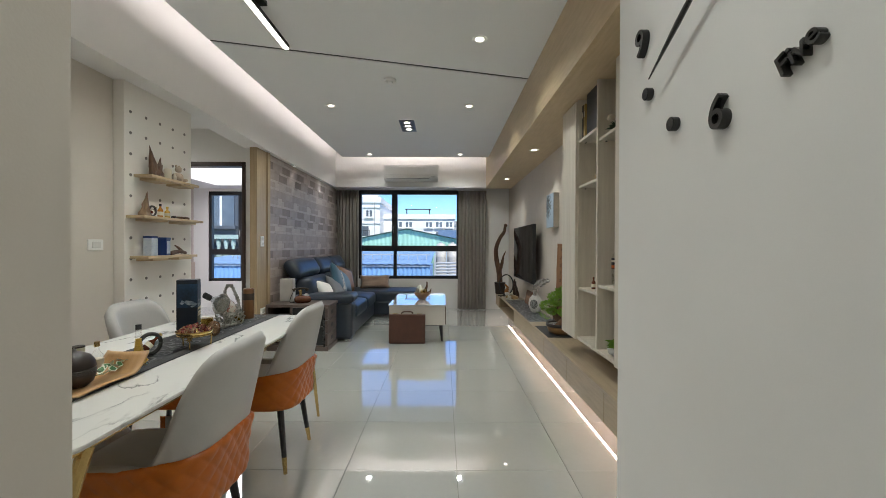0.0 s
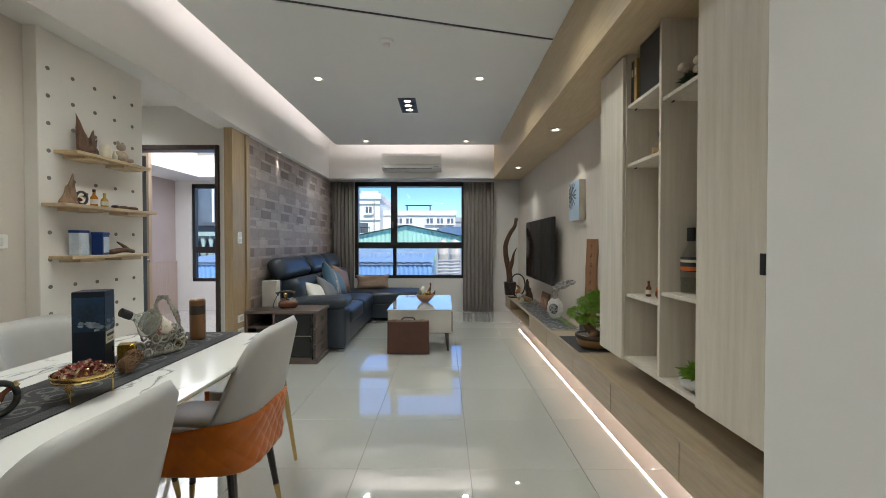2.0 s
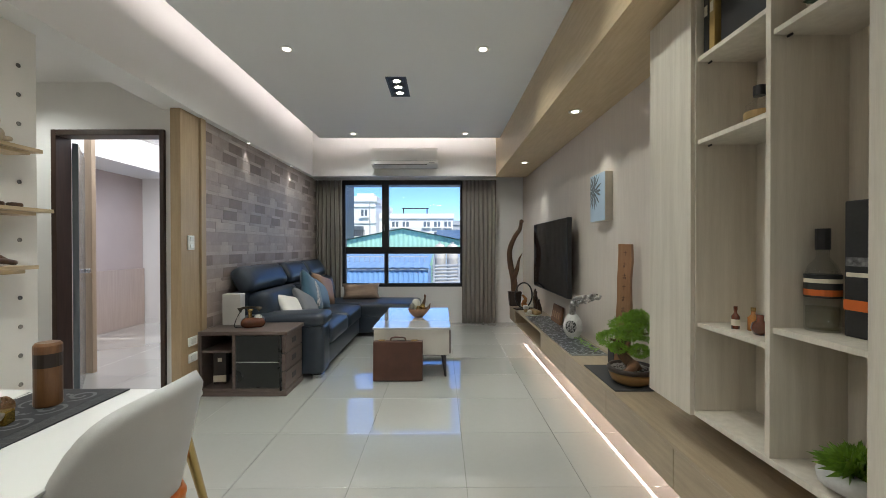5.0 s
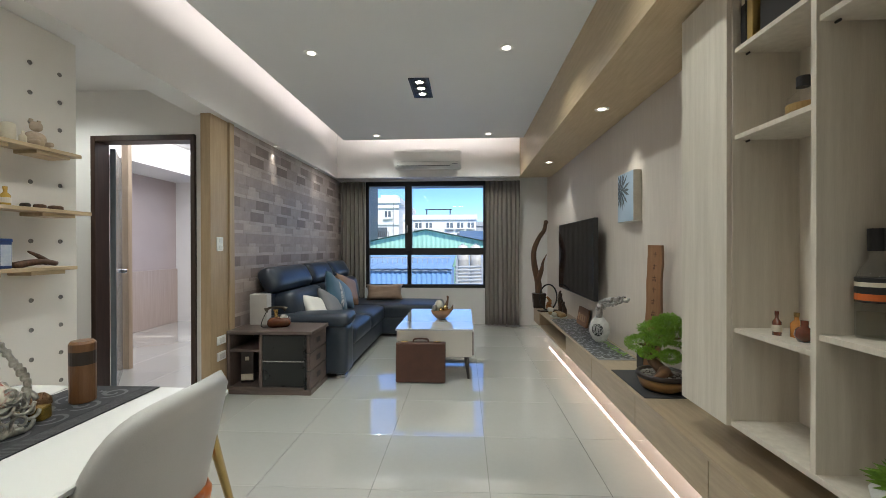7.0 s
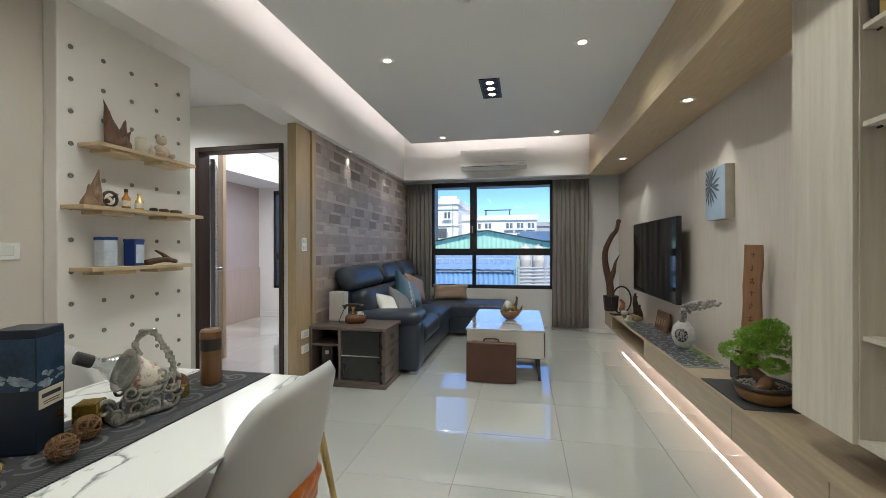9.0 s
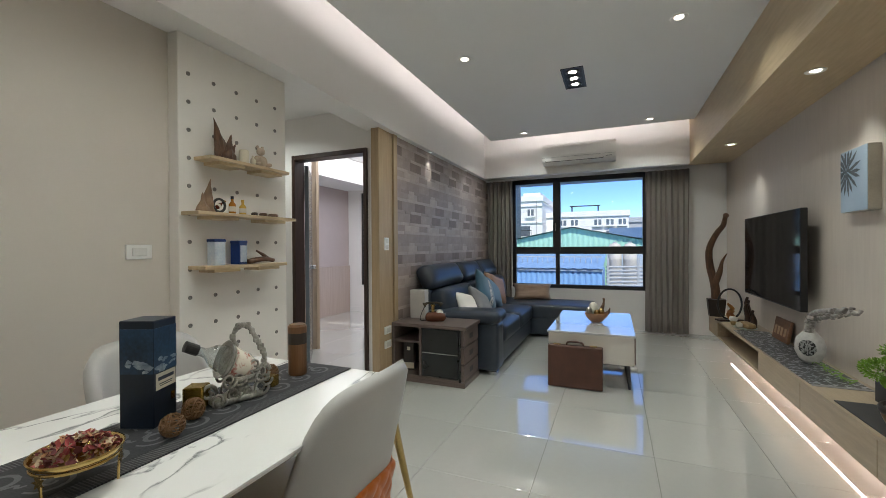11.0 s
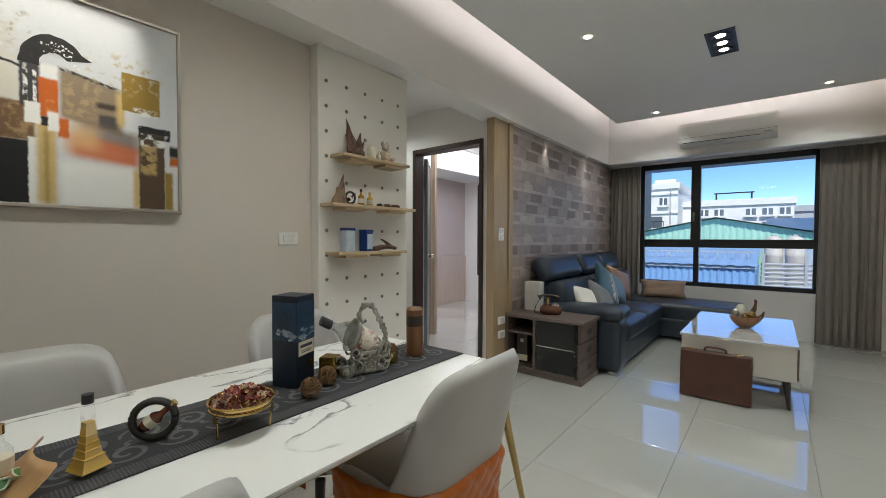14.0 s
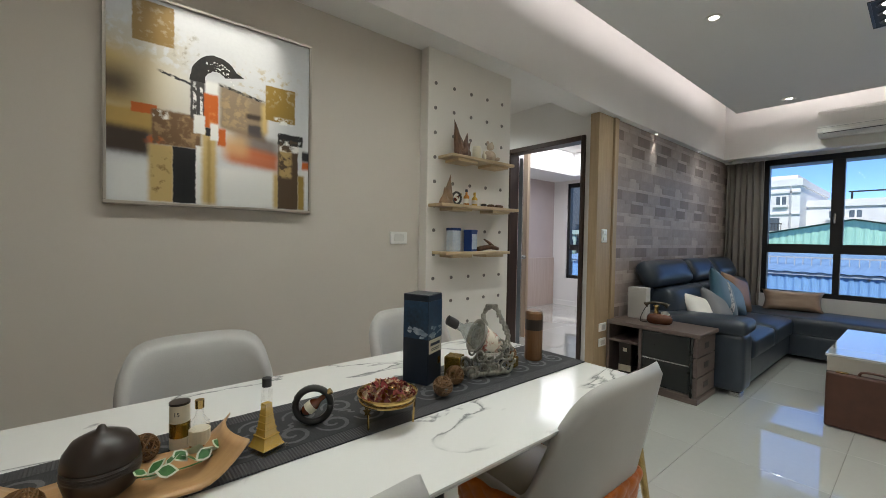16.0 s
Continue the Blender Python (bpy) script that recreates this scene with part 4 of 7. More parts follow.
C = thing("dining_chair", pose(-1.015, 2.35, 0), "grey leather tub dining chair with a quilted orange shell", "chair", "chairs round the dining table")
part("backrest", tub(lambda a: 0.46, top_line, -0.02, 0.026, 118, 64, 12), GREYL, C, "smooth grey leather backrest", smooth=True)
part("shell", tub(lambda a: 0.335, lambda a: 0.505 + 0.055 * max(0.0, math.cos(a)), 0.015, 0.043, 122, 230, 36, quilt=0.0065), ORANGE, C, "diamond-quilted orange leather shell", smooth=True)
part("seat", soft(0.205, 0.17, 0.055, 0.05, n=10, puff=0.015, m=pose(-0.03, 0, 0.43)), GREYL, C, smooth=True)
part("seat_pan", cyl(0, 0, 0.32, 0.36, 0.14, 0.165, n=28), BLACK, C)
for sx in (-1, 1):
    for sy in (-1, 1):
        l = part("leg", tube([(sx * 0.16, sy * 0.15, 0.355), (sx * 0.195, sy * 0.18, 0.085)], [0.019, 0.013], n=10), BLACK, C)
        part("ferrule", tube([(sx * 0.195, sy * 0.18, 0.085), (sx * 0.206, sy * 0.19, 0.0)], [0.0135, 0.010], n=10), BRASS, l, "brass leg tip")
copy_thing(C, pose(-0.99, 1.48, 0))
copy_thing(C, pose(-1.48, 1.53, 0, 0, 0, 180))
copy_thing(C, pose(-1.50, 2.37, 0, 0, 0, 180))

# ---- clock on the white wall ----
T = thing("wall_clock", pose(0.70, 1.0, 1.90, 90, 0, -90), "large frameless wall clock of black raised numerals and dots", "clock")
BP = mat("black_acrylic", (0.014, 0.013, 0.013), rough=0.22)
words("9", 0.125, 0.011, pose(-0.385, -0.015, 0.012), BP, T, "numeral", bev=0.001)
words("6", 0.116, 0.011, pose(0.0, -0.369, 0.012), BP, T, "numeral", bev=0.001)
words("Five", 0.060, 0.009, pose(0.218, -0.322, 0.010, 0, 0, 24), BP, T, "word_numeral", bev=0.001)
for a in (210, 240):
    part("dot", cyl(0.40 * math.cos(radians(a)), 0.385 * math.sin(radians(a)), 0, 0.022, 0.020, n=24, bev=0.002), BP, T)
part("minute_hand", tube([(0.03, 0.02, 0.035), (-0.14, -0.075, 0.035), (-0.295, -0.165, 0.035)], [0.006, 0.008, 0.002], n=6), BP, T)
part("hub", cyl(0, 0, 0, 0.04, 0.03, n=20), BP, T)

# ---- painting ----
T = thing("abstract_painting", pose(-2.189, 1.675, 1.7175, 90, 0, 90), "square abstract painting in white, ochre, orange and black, silver framed", "painting")
PW, PH = 0.385, 0.397
SILF = mat("champagne_frame", (0.55, 0.50, 0.44), rough=0.3, metal=0.7)
for a in ((-PW, -PH, PW, -PH + 0.012), (-PW, PH - 0.012, PW, PH), (-PW, -PH + 0.012, -PW + 0.012, PH - 0.012), (PW - 0.012, -PH + 0.012, PW, PH - 0.012)):
    part("frame_bar", box(a[0], a[1], 0, a[2], a[3], 0.04, 0.002), SILF, T)
def paint(name, c1, c2, sc=12, st=(1, 1, 1)):
    return mat(name, c1, c2, rough=0.55, scale=sc, stretch=st, bump=0.6, fine=60, spec=0.25)


BLK, WHT = paint("paint_black", (0.015, 0.015, 0.016), (0.04, 0.035, 0.03)), paint("paint_bright", (0.80, 0.79, 0.77), (0.72, 0.71, 0.69), 8)
rnd = random.Random(9)
W_, H_ = 2 * (PW - 0.013), 2 * (PH - 0.013)
CANVAS = mat("oil_canvas", (0.66, 0.665, 0.67), (0.58, 0.585, 0.60), rough=0.38, scale=4, bump=0.25, fine=90)
nt = CANVAS.node_tree
N, Lk = nt.nodes, nt.links.new
co = N.new("ShaderNodeTexCoord")
jit, jn = N.new("ShaderNodeTexNoise"), N.new("ShaderNodeVectorMath")
jit.inputs["Scale"].default_value, jit.inputs["Detail"].default_value = 55, 4
Lk(co.outputs["Object"], jit.inputs["Vector"])
jn.operation = 'MULTIPLY_ADD'
jn.inputs[1].default_value, jn.inputs[2].default_value = (0.009, 0.009, 0.0), (-0.0045, -0.0045, 0.0)
Lk(jit.outputs["Color"], jn.inputs[0])
ja = N.new("ShaderNodeVectorMath")
Lk(co.outputs["Object"], ja.inputs[0]), Lk(jn.outputs[0], ja.inputs[1])
sp = N.new("ShaderNodeSeparateXYZ")
Lk(ja.outputs[0], sp.inputs[0])
dry = N.new("ShaderNodeTexNoise")
dry.inputs["Scale"].default_value, dry.inputs["Detail"].default_value = 34, 6
Lk(co.outputs["Object"], dry.inputs["Vector"])
colour_now = N["Color Ramp"].outputs[0]


def node_math(op, a, b):
    m = N.new("ShaderNodeMath")
    m.operation = op
    for k, v in ((0, a), (1, b)):
        if isinstance(v, (int, float)):
            m.inputs[k].default_value = v
        else:
            Lk(v, m.inputs[k])
    return m.outputs[0]


def brush(x0, y0, x1, y1, c, sx=0.004, sy=0.004, dryness=0.0, tilt=0.0, strength=1.0):
    """One patch of paint on the canvas, from the lower corner, 0 to 1, with soft or dry edges."""
    global colour_now
    ramps = []
    yt = node_math('SUBTRACT', sp.outputs[1], node_math('MULTIPLY', sp.outputs[0], tilt)) if tilt else sp.outputs[1]
    off = tilt * ((x0 + x1) / 2 - 0.5) * W_
    for v, e, w, up in ((sp.outputs[0], (x0 - 0.5) * W_, sx, 1), (sp.outputs[0], (x1 - 0.5) * W_, sx, 0), (yt, (y0 - 0.5) * H_ - off, sy, 1), (yt, (y1 - 0.5) * H_ - off, sy, 0)):
        r = N.new("ShaderNodeMapRange")
        r.interpolation_type = 'SMOOTHSTEP'
        for key, val in (("From Min", e - w), ("From Max", e + w), ("To Min", 1 - up), ("To Max", up)):
            r.inputs[key].default_value = val
        Lk(v, r.inputs["Value"])
        ramps.append(r.outputs[0])
    f = node_math('MULTIPLY', node_math('MULTIPLY', ramps[0], ramps[1]), node_math('MULTIPLY', ramps[2], ramps[3]))
    if dryness:
        d = N.new("ShaderNodeMapRange")
        d.inputs["From Min"].default_value, d.inputs["From Max"].default_value = 0.22 + 0.3 * dryness, 0.34 + 0.3 * dryness
        Lk(dry.outputs["Fac"], d.inputs["Value"])
        f = node_math('MULTIPLY', f, d.outputs[0])
    x = N.new("ShaderNodeMixRGB")
    x.inputs[2].default_value = (*c, 1)
    Lk(node_math('MULTIPLY', f, strength), x.inputs[0]), Lk(colour_now, x.inputs[1])
    colour_now = x.outputs[0]


STRAW, OCHRE, UMBER, RUST = (0.58, 0.42, 0.17), (0.27, 0.16, 0.035), (0.055, 0.036, 0.026), (0.55, 0.12, 0.015)
BRIGHT, DARK, TAUPE = (0.80, 0.79, 0.76), (0.014, 0.014, 0.016), (0.27, 0.20, 0.13)
brush(-0.1, 0.66, 0.34, 0.86, (0.56, 0.52, 0.44), 0.06, 0.05, 0.6)
brush(-0.1, 0.42, 0.21, 0.735, STRAW, 0.06, 0.05, 0, -0.2)
brush(0.10, 0.46, 0.36, 0.68, (0.66, 0.58, 0.42), 0.08, 0.05, 0, -0.2, 0.7)
brush(-0.1, 0.49, 0.12, 0.635, UMBER, 0.06, 0.055, 0, 0, 0.9)
brush(-0.1, 0.33, 0.19, 0.45, (0.50, 0.33, 0.10), 0.006, 0.012)
brush(-0.1, 0.23, 0.185, 0.36, UMBER, 0.03, 0.02, 0, -0.05)
brush(0.0, 0.0, 0.45, 0.20, BRIGHT, 0.05, 0.03, 0, 0, 0.7)
brush(0.095, 0.435, 0.20, 0.482, RUST, 0.003, 0.003)
brush(0.178, 0.29, 0.40, 0.465, (0.17, 0.095, 0.045), 0.006, 0.006)
brush(0.18, 0.29, 0.40, 0.465, (0.34, 0.22, 0.11), 0.01, 0.01, 0.9)
brush(0.185, 0.42, 0.25, 0.462, BRIGHT, 0.006, 0.004, 0.85)
brush(0.16, 0.29, 0.22, 0.33, RUST, 0.02, 0.008, 0.7)
brush(0.165, 0.004, 0.275, 0.29, STRAW, 0.012, 0.006)
brush(0.18, 0.05, 0.26, 0.26, (0.30, 0.19, 0.06), 0.01, 0.01, 1.05)
brush(0.27, 0.002, 0.376, 0.29, DARK, 0.003, 0.003)
brush(0.376, 0.004, 0.42, 0.31, BRIGHT)
brush(0.405, 0.0, 0.475, 0.40, STRAW, 0.012, 0.02)
brush(0.43, 0.0, 0.448, 0.36, OCHRE, 0.008, 0.02, 0, 0, 0.6)
brush(0.35, 0.45, 0.425, 0.66, (0.05, 0.045, 0.045), 0.004, 0.006)
brush(0.362, 0.46, 0.378, 0.64, BRIGHT, 0.002, 0.006, 0.75)
brush(0.395, 0.46, 0.408, 0.62, BRIGHT, 0.002, 0.006, 0.75)
brush(0.42, 0.58, 0.485, 0.66, BRIGHT, 0.006, 0.01)
brush(0.49, 0.40, 0.74, 0.635, TAUPE, 0.012, 0.012, 0, -0.2)
brush(0.50, 0.44, 0.64, 0.61, (0.40, 0.28, 0.15), 0.02, 0.02, 0.8)
brush(0.63, 0.50, 0.74, 0.53, UMBER, 0.01, 0.008)
brush(0.64, 0.40, 0.72, 0.47, (0.07, 0.06, 0.06), 0.008, 0.008)
brush(0.49, 0.625, 0.74, 0.64, DARK, 0.006, 0.003, 0.6, -0.2)
brush(0.414, 0.41, 0.485, 0.595, RUST, 0.004, 0.006)
brush(0.44, 0.43, 0.475, 0.53, (0.62, 0.22, 0.06), 0.006, 0.01, 0.85)
brush(0.55, 0.31, 0.82, 0.41, (0.15, 0.11, 0.09), 0.04, 0.02, 0, -0.12, 0.85)
brush(0.52, 0.23, 0.82, 0.335, RUST, 0.03, 0.022, 0, -0.12, 0.9)
brush(0.51, 0.28, 0.64, 0.40, (0.66, 0.42, 0.20), 0.03, 0.03, 0, 0, 0.7)
brush(0.48, 0.325, 0.522, 0.42, RUST, 0.004, 0.008)
brush(0.445, 0.35, 0.485, 0.44, BRIGHT, 0.004, 0.006)
brush(0.365, 0.375, 0.42, 0.472, BRIGHT, 0.004, 0.004)
brush(0.422, 0.37, 0.446, 0.412, DARK, 0.003, 0.003)
brush(0.487, 0.0, 0.80, 0.215, BRIGHT, 0.02, 0.02)
brush(0.10, 0.785, 0.277, 0.985, OCHRE, 0.003, 0.003)
brush(0.11, 0.80, 0.27, 0.97, (0.40, 0.30, 0.16), 0.01, 0.01, 1.0)
brush(0.715, 0.43, 0.75, 0.60, STRAW, 0.012, 0.02)
brush(0.738, 0.515, 0.914, 0.715, (0.30, 0.185, 0.03), 0.003, 0.003)
brush(0.79, 0.50, 0.90, 0.54, BRIGHT, 0.008, 0.006, 0.75)
brush(0.785, 0.0, 0.82, 0.21, STRAW, 0.01, 0.02)
brush(0.812, 0.0, 0.935, 0.43, (0.09, 0.055, 0.03), 0.004, 0.006)
brush(0.935, 0.0, 0.975, 0.21, (0.30, 0.20, 0.04), 0.006, 0.008)
brush(0.82, 0.19, 0.895, 0.355, (0.46, 0.32, 0.13), 0.008, 0.01, 0.55)
brush(0.81, 0.385, 0.965, 0.45, DARK, 0.004, 0.004, 0.4)
brush(0.82, 0.345, 0.94, 0.41, BRIGHT, 0.006, 0.006, 0.75)
brush(0.96, 0.25, 1.1, 0.30, RUST, 0.004, 0.01)
brush(0.96, 0.30, 1.1, 0.36, DARK, 0.004, 0.01)
brush(0.21, 0.635, 0.36, 0.648, DARK, 0.01, 0.003, 0.55, -0.25)
brush(0.28, 0.70, 0.40, 0.88, (0.30, 0.27, 0.20), 0.04, 0.04, 1.12)
brush(0.58, 0.62, 0.92, 0.80, (0.50, 0.42, 0.28), 0.05, 0.05, 1.05)
Lk(colour_now, N["Principled BSDF"].inputs["Base Color"])
part("canvas", box(-PW + 0.012, -PH + 0.012, 0, PW - 0.012, PH - 0.012, 0.030), CANVAS, T)
# the black arch
bm = bmesh.new()
ar = []
for k in range(21):
    a = radians(28 + 152 * k / 20)
    ar.append((0.475 + 0.128 * math.cos(a) + (0.03 if k == 0 else 0), 0.648 + 0.155 * math.sin(a)))
for k in range(21):
    a = radians(180 - 140 * k / 20)
    ar.append((0.475 + 0.058 * math.cos(a), 0.648 + 0.072 * math.sin(a)))
bm.faces.new([bm.verts.new((x * W_ - W_ / 2 + rnd.uniform(-0.002, 0.002), y * H_ - H_ / 2 + rnd.uniform(-0.002, 0.002), 0.0312)) for x, y in ar])
bmesh.ops.triangulate(bm, faces=bm.faces)
part("paint_patch", bm, BLK, T)
bm = bmesh.new()
for k in range(46):
    a, r = radians(rnd.gauss(75, 26)), rnd.uniform(0.068, 0.108)
    x, y = (0.475 + r * math.cos(a)) * W_ - W_ / 2, (0.648 + r * 1.15 * math.sin(a)) * H_ - H_ / 2
    s = rnd.uniform(0.0008, 0.0042)
    bm.faces.new([bm.verts.new((x + s * rnd.uniform(0.6, 1.4) * math.cos(q), y + s * rnd.uniform(0.6, 1.4) * math.sin(q), 0.0316)) for q in (0.3, 1.6, 3.0, 4.5, 5.5)])
part("paint_flecks", bm, WHT, T)

# ---- pegboard shelves and what stands on them ----
WP = [(2.815, 3.355, 1.70), (2.745, 3.41, 1.412), (2.78, 3.33, 1.135)]
for y0, y1, z in WP:
    T = thing("wall_shelf", pose(-2.115, (y0 + y1) / 2, z), "light oak plank shelf resting on pegboard dowels", "shelf", "pegboard shelves")
    h = (y1 - y0) / 2
    part("plank", box(0, -h, -0.018, 0.13, h, 0, 0.002), OAK, T)
    for f in (-0.5, 0.52):
        part("bracket", box(0, h * f - 0.02 - 0.06, -0.036, 0.118, h * f + 0.02 + 0.06, -0.0185, 0.002), OAK, T)


def ob_box(name, m, w, d, h, M, label, cat, lid=None, panel=None):
    T = thing(name, m, label, cat)
    part("carton", box(-w / 2, -d / 2, 0, w / 2, d / 2, h, 0.003), M, T)
    if lid:
        part("lid", box(-w / 2 - 0.002, -d / 2 - 0.002, h - 0.012, w / 2 + 0.002, d / 2 + 0.002, h + 0.004, 0.003), lid, T, "deep blue lid")
    if panel:
        part("label", box(w / 2, -d * 0.4, h * 0.1, w / 2 + 0.0015, d * 0.4, h * 0.82), panel, T, "pale printed label")
    return T


def jag(name, m, pts, radii, M, label, cat="driftwood", extra=()):
    T = thing(name, m, label, cat)
    part("trunk", tube(smooth_path(pts, 4), [radii[0] + (radii[1] - radii[0]) * k / (4 * (len(pts) - 1)) for k in range(4 * (len(pts) - 1) + 1)], n=9), M, T, smooth=True)
    for p, r in extra:
        part("limb", tube(smooth_path(p, 4), [r[0] + (r[1] - r[0]) * k / (4 * (len(p) - 1)) for k in range(4 * (len(p) - 1) + 1)], n=8), M, T, smooth=True)
    return T


SX = -2.055


def crag(m, peaks, M, label):
    """Weathered wood: split, leaning shards that grow out of one lump."""
    T = thing("driftwood_ornament", m, label, "driftwood")
    rnd = random.Random(len(peaks) * 7)
    for q, (x, y, w, h, lean) in enumerate(peaks):
        bm = bmesh.new()
        n, levels = 11, 9
        rings = []
        for j in range(levels + 1):
            f = j / levels
            rad = w * (1 - f) ** 0.7 * (1 + 0.22 * math.sin(5 * f + q)) + 0.0012
            ring = []
            for k in range(n):
                a = 2 * math.pi * k / n
                c = Vector((x + rad * 0.7 * math.cos(a), y + rad * math.sin(a) + lean * f * f, h * f))
                bump = noise.noise(Vector((c.x * 60 + q, c.y * 60, c.z * 28))) * 0.4 * rad
                ring.append(bm.verts.new(c + Vector((math.cos(a), math.sin(a), 0)) * bump))
            rings.append(ring)
        for a, c in zip(rings, rings[1:]):
            for k in range(n):
                bm.faces.new((a[k], a[(k + 1) % n], c[(k + 1) % n], c[k]))
        bm.faces.new(rings[0][::-1]), bm.faces.new(rings[-1])
        part("shard", bm, M, T)
    return T


crag(pose(SX, 2.945, 1.70), ((0, -0.015, 0.036, 0.215, -0.045), (0.01, 0.02, 0.036, 0.15, 0.02), (0, 0.045, 0.026, 0.105, 0.03), (0.012, -0.03, 0.026, 0.10, -0.005)), DRIFT, "jagged dark driftwood piece on the top shelf")
T = thing("cream_jar", pose(SX, 3.075, 1.70), "small cream ceramic jar on the top shelf", "jar")
part("jar", lathe([(0.0, 0), (0.025, 0), (0.027, 0.02), (0.027, 0.075), (0.022, 0.085), (0, 0.086)], 18), PAPER, T, smooth=True)
T = thing("mini_bottle", pose(SX + 0.025, 3.115, 1.70), "tiny bottle with a cream label on the top shelf", "bottle")
part("body", lathe([(0, 0), (0.014, 0), (0.014, 0.035), (0.006, 0.045), (0.006, 0.058), (0, 0.058)], 14), PAPER, T, smooth=True)
T = thing("clay_doll", pose(SX, 3.19, 1.70, 0, 0, 90), "small cream plush figure sitting on the top shelf", "ornament")
bm = soft(0.042, 0.035, 0.038, 0.034, n=8, m=pose(0, 0, 0.038))
soft(0.024, 0.022, 0.024, 0.021, n=6, m=pose(0, -0.005, 0.10), bm=bm)
soft(0.009, 0.006, 0.009, 0.006, n=4, m=pose(-0.018, 0, 0.125), bm=bm)
soft(0.009, 0.006, 0.009, 0.006, n=4, m=pose(0.018, 0, 0.125), bm=bm)
soft(0.012, 0.028, 0.012, 0.011, n=5, m=pose(-0.03, -0.03, 0.02), bm=bm)
soft(0.012, 0.028, 0.012, 0.011, n=5, m=pose(0.03, -0.03, 0.02), bm=bm)
part("figure", bm, mat("plush_cream", (0.58, 0.48, 0.37), (0.45, 0.36, 0.27), rough=0.9, scale=40, bump=0.5), T, smooth=True)
crag(pose(SX, 2.835, 1.412), ((0, 0.01, 0.03, 0.175, 0.02), (0.008, -0.02, 0.028, 0.10, 0.0), (0.006, 0.028, 0.02, 0.07, 0.01)), mat("pale_driftwood", (0.30, 0.19, 0.11), (0.17, 0.10, 0.055), rough=0.6, scale=16, bump=0.5), "small pale driftwood peak on the middle shelf")
def ring_ornament(m, r, label, fill):
    T = thing("ring_ornament", m, label, "ornament")
    part("ring", tube([(r * math.cos(2 * math.pi * k / 28), 0, r + 0.008 + r * math.sin(2 * math.pi * k / 28)) for k in range(29)], 0.0085 if r > 0.04 else 0.007, n=8), mat("pewter_dark", (0.06, 0.058, 0.056), rough=0.3, metal=0.6), T, smooth=True)
    b = lathe([(0, -r * 0.75), (r * 0.22, -r * 0.75), (r * 0.36, -r * 0.5), (r * 0.36, r * 0.15), (r * 0.16, r * 0.45), (r * 0.15, r * 1.0), (0, r * 1.0)], 14, m=pose(0, 0, r + 0.008, 0, 52, 0))
    bo = part("bottle", b, fill, T, "tiny bottle held in the ring", smooth=True)
    part("label", lathe([(r * 0.365, -r * 0.38), (r * 0.37, -r * 0.36), (r * 0.37, 0.02 * r), (r * 0.365, r * 0.04)], 14, m=pose(0, 0, r + 0.008, 0, 52, 0)), PAPER, bo, "cream paper label")
    part("cap", lathe([(0, r * 0.98), (r * 0.19, r * 0.98), (r * 0.19, r * 1.3), (0, r * 1.3)], 12, m=pose(0, 0, r + 0.008, 0, 52, 0)), BRASS, bo, "gold cap")
    return T


DKRED = mat("red_brown_glass", (0.16, 0.035, 0.012), (0.10, 0.02, 0.008), rough=0.08, coat=0.5)
ring_ornament(pose(SX, 2.915, 1.412, 0, 0, 90), 0.034, "small dark ring-shaped bottle ornament on the middle shelf", DKRED)
def small_bottle(m, h, r, M, label, cap=BLACK, paper=True):
    T = thing("mini_bottle", m, label, "bottle")
    part("glass", lathe([(0, 0), (r, 0), (r, h * 0.55), (r * 0.4, h * 0.7), (r * 0.38, h * 0.85), (0, h * 0.85)], 16), M, T, smooth=True)
    part("cap", lathe([(0, h * 0.84), (r * 0.46, h * 0.84), (r * 0.46, h), (0, h)], 12), cap, T, "bottle cap")
    if paper:
        part("label", lathe([(r + 0.0006, h * 0.15), (r + 0.001, h * 0.16), (r + 0.001, h * 0.42), (r + 0.0006, h * 0.43)], 16), PAPER, T, "cream paper label")
    return T


small_bottle(pose(SX, 2.995, 1.412), 0.10, 0.018, AMBER, "small amber bottle on the middle shelf")
small_bottle(pose(SX + 0.01, 3.055, 1.412), 0.085, 0.018, GOLDLIQ, "small golden bottle on the middle shelf", GOLDLIQ)
for k, (y, w) in enumerate(((3.145, 0.020), (3.21, 0.024), (3.285, 0.028))):
    T = thing("polished_stone", pose(SX, y, 1.412, 0, 0, 40 * k), "small brown polished stone on the middle shelf", "stone")
    part("stone", soft(w, w * 0.7, 0.012, 0.011, n=6, m=pose(0, 0, 0.0115)), DRIFT if k else DARKB, T, smooth=True)
BLUEC = mat("blue_tin", (0.015, 0.05, 0.20), (0.01, 0.03, 0.14), rough=0.35)
PALEC = mat("white_blue_print", (0.62, 0.66, 0.70), (0.38, 0.46, 0.58), rough=0.4, scale=22)
ob_box("tea_tin", pose(SX, 2.895, 1.135), 0.06, 0.064, 0.135, PALEC, "white and blue printed tea tin with a blue lid", "tin", BLUEC, PALEC)
ob_box("tea_tin", pose(SX, 3.035, 1.135, 0, 0, 10), 0.06, 0.062, 0.128, BLUEC, "blue tea tin with a white landscape label", "tin", BLUEC, PALEC)
jag("driftwood_ornament", pose(SX, 3.185, 1.155, 0, 0, 0), [(0, -0.09, -0.012), (0, -0.03, 0.0), (0.01, 0.03, 0.005), (0, 0.10, -0.006)], (0.018, 0.012), DRIFT, "flat reddish driftwood piece on the lowest shelf",
    extra=[([(0, 0.06, 0.0), (0, 0.02, 0.03), (0, -0.03, 0.055)], (0.016, 0.004))])

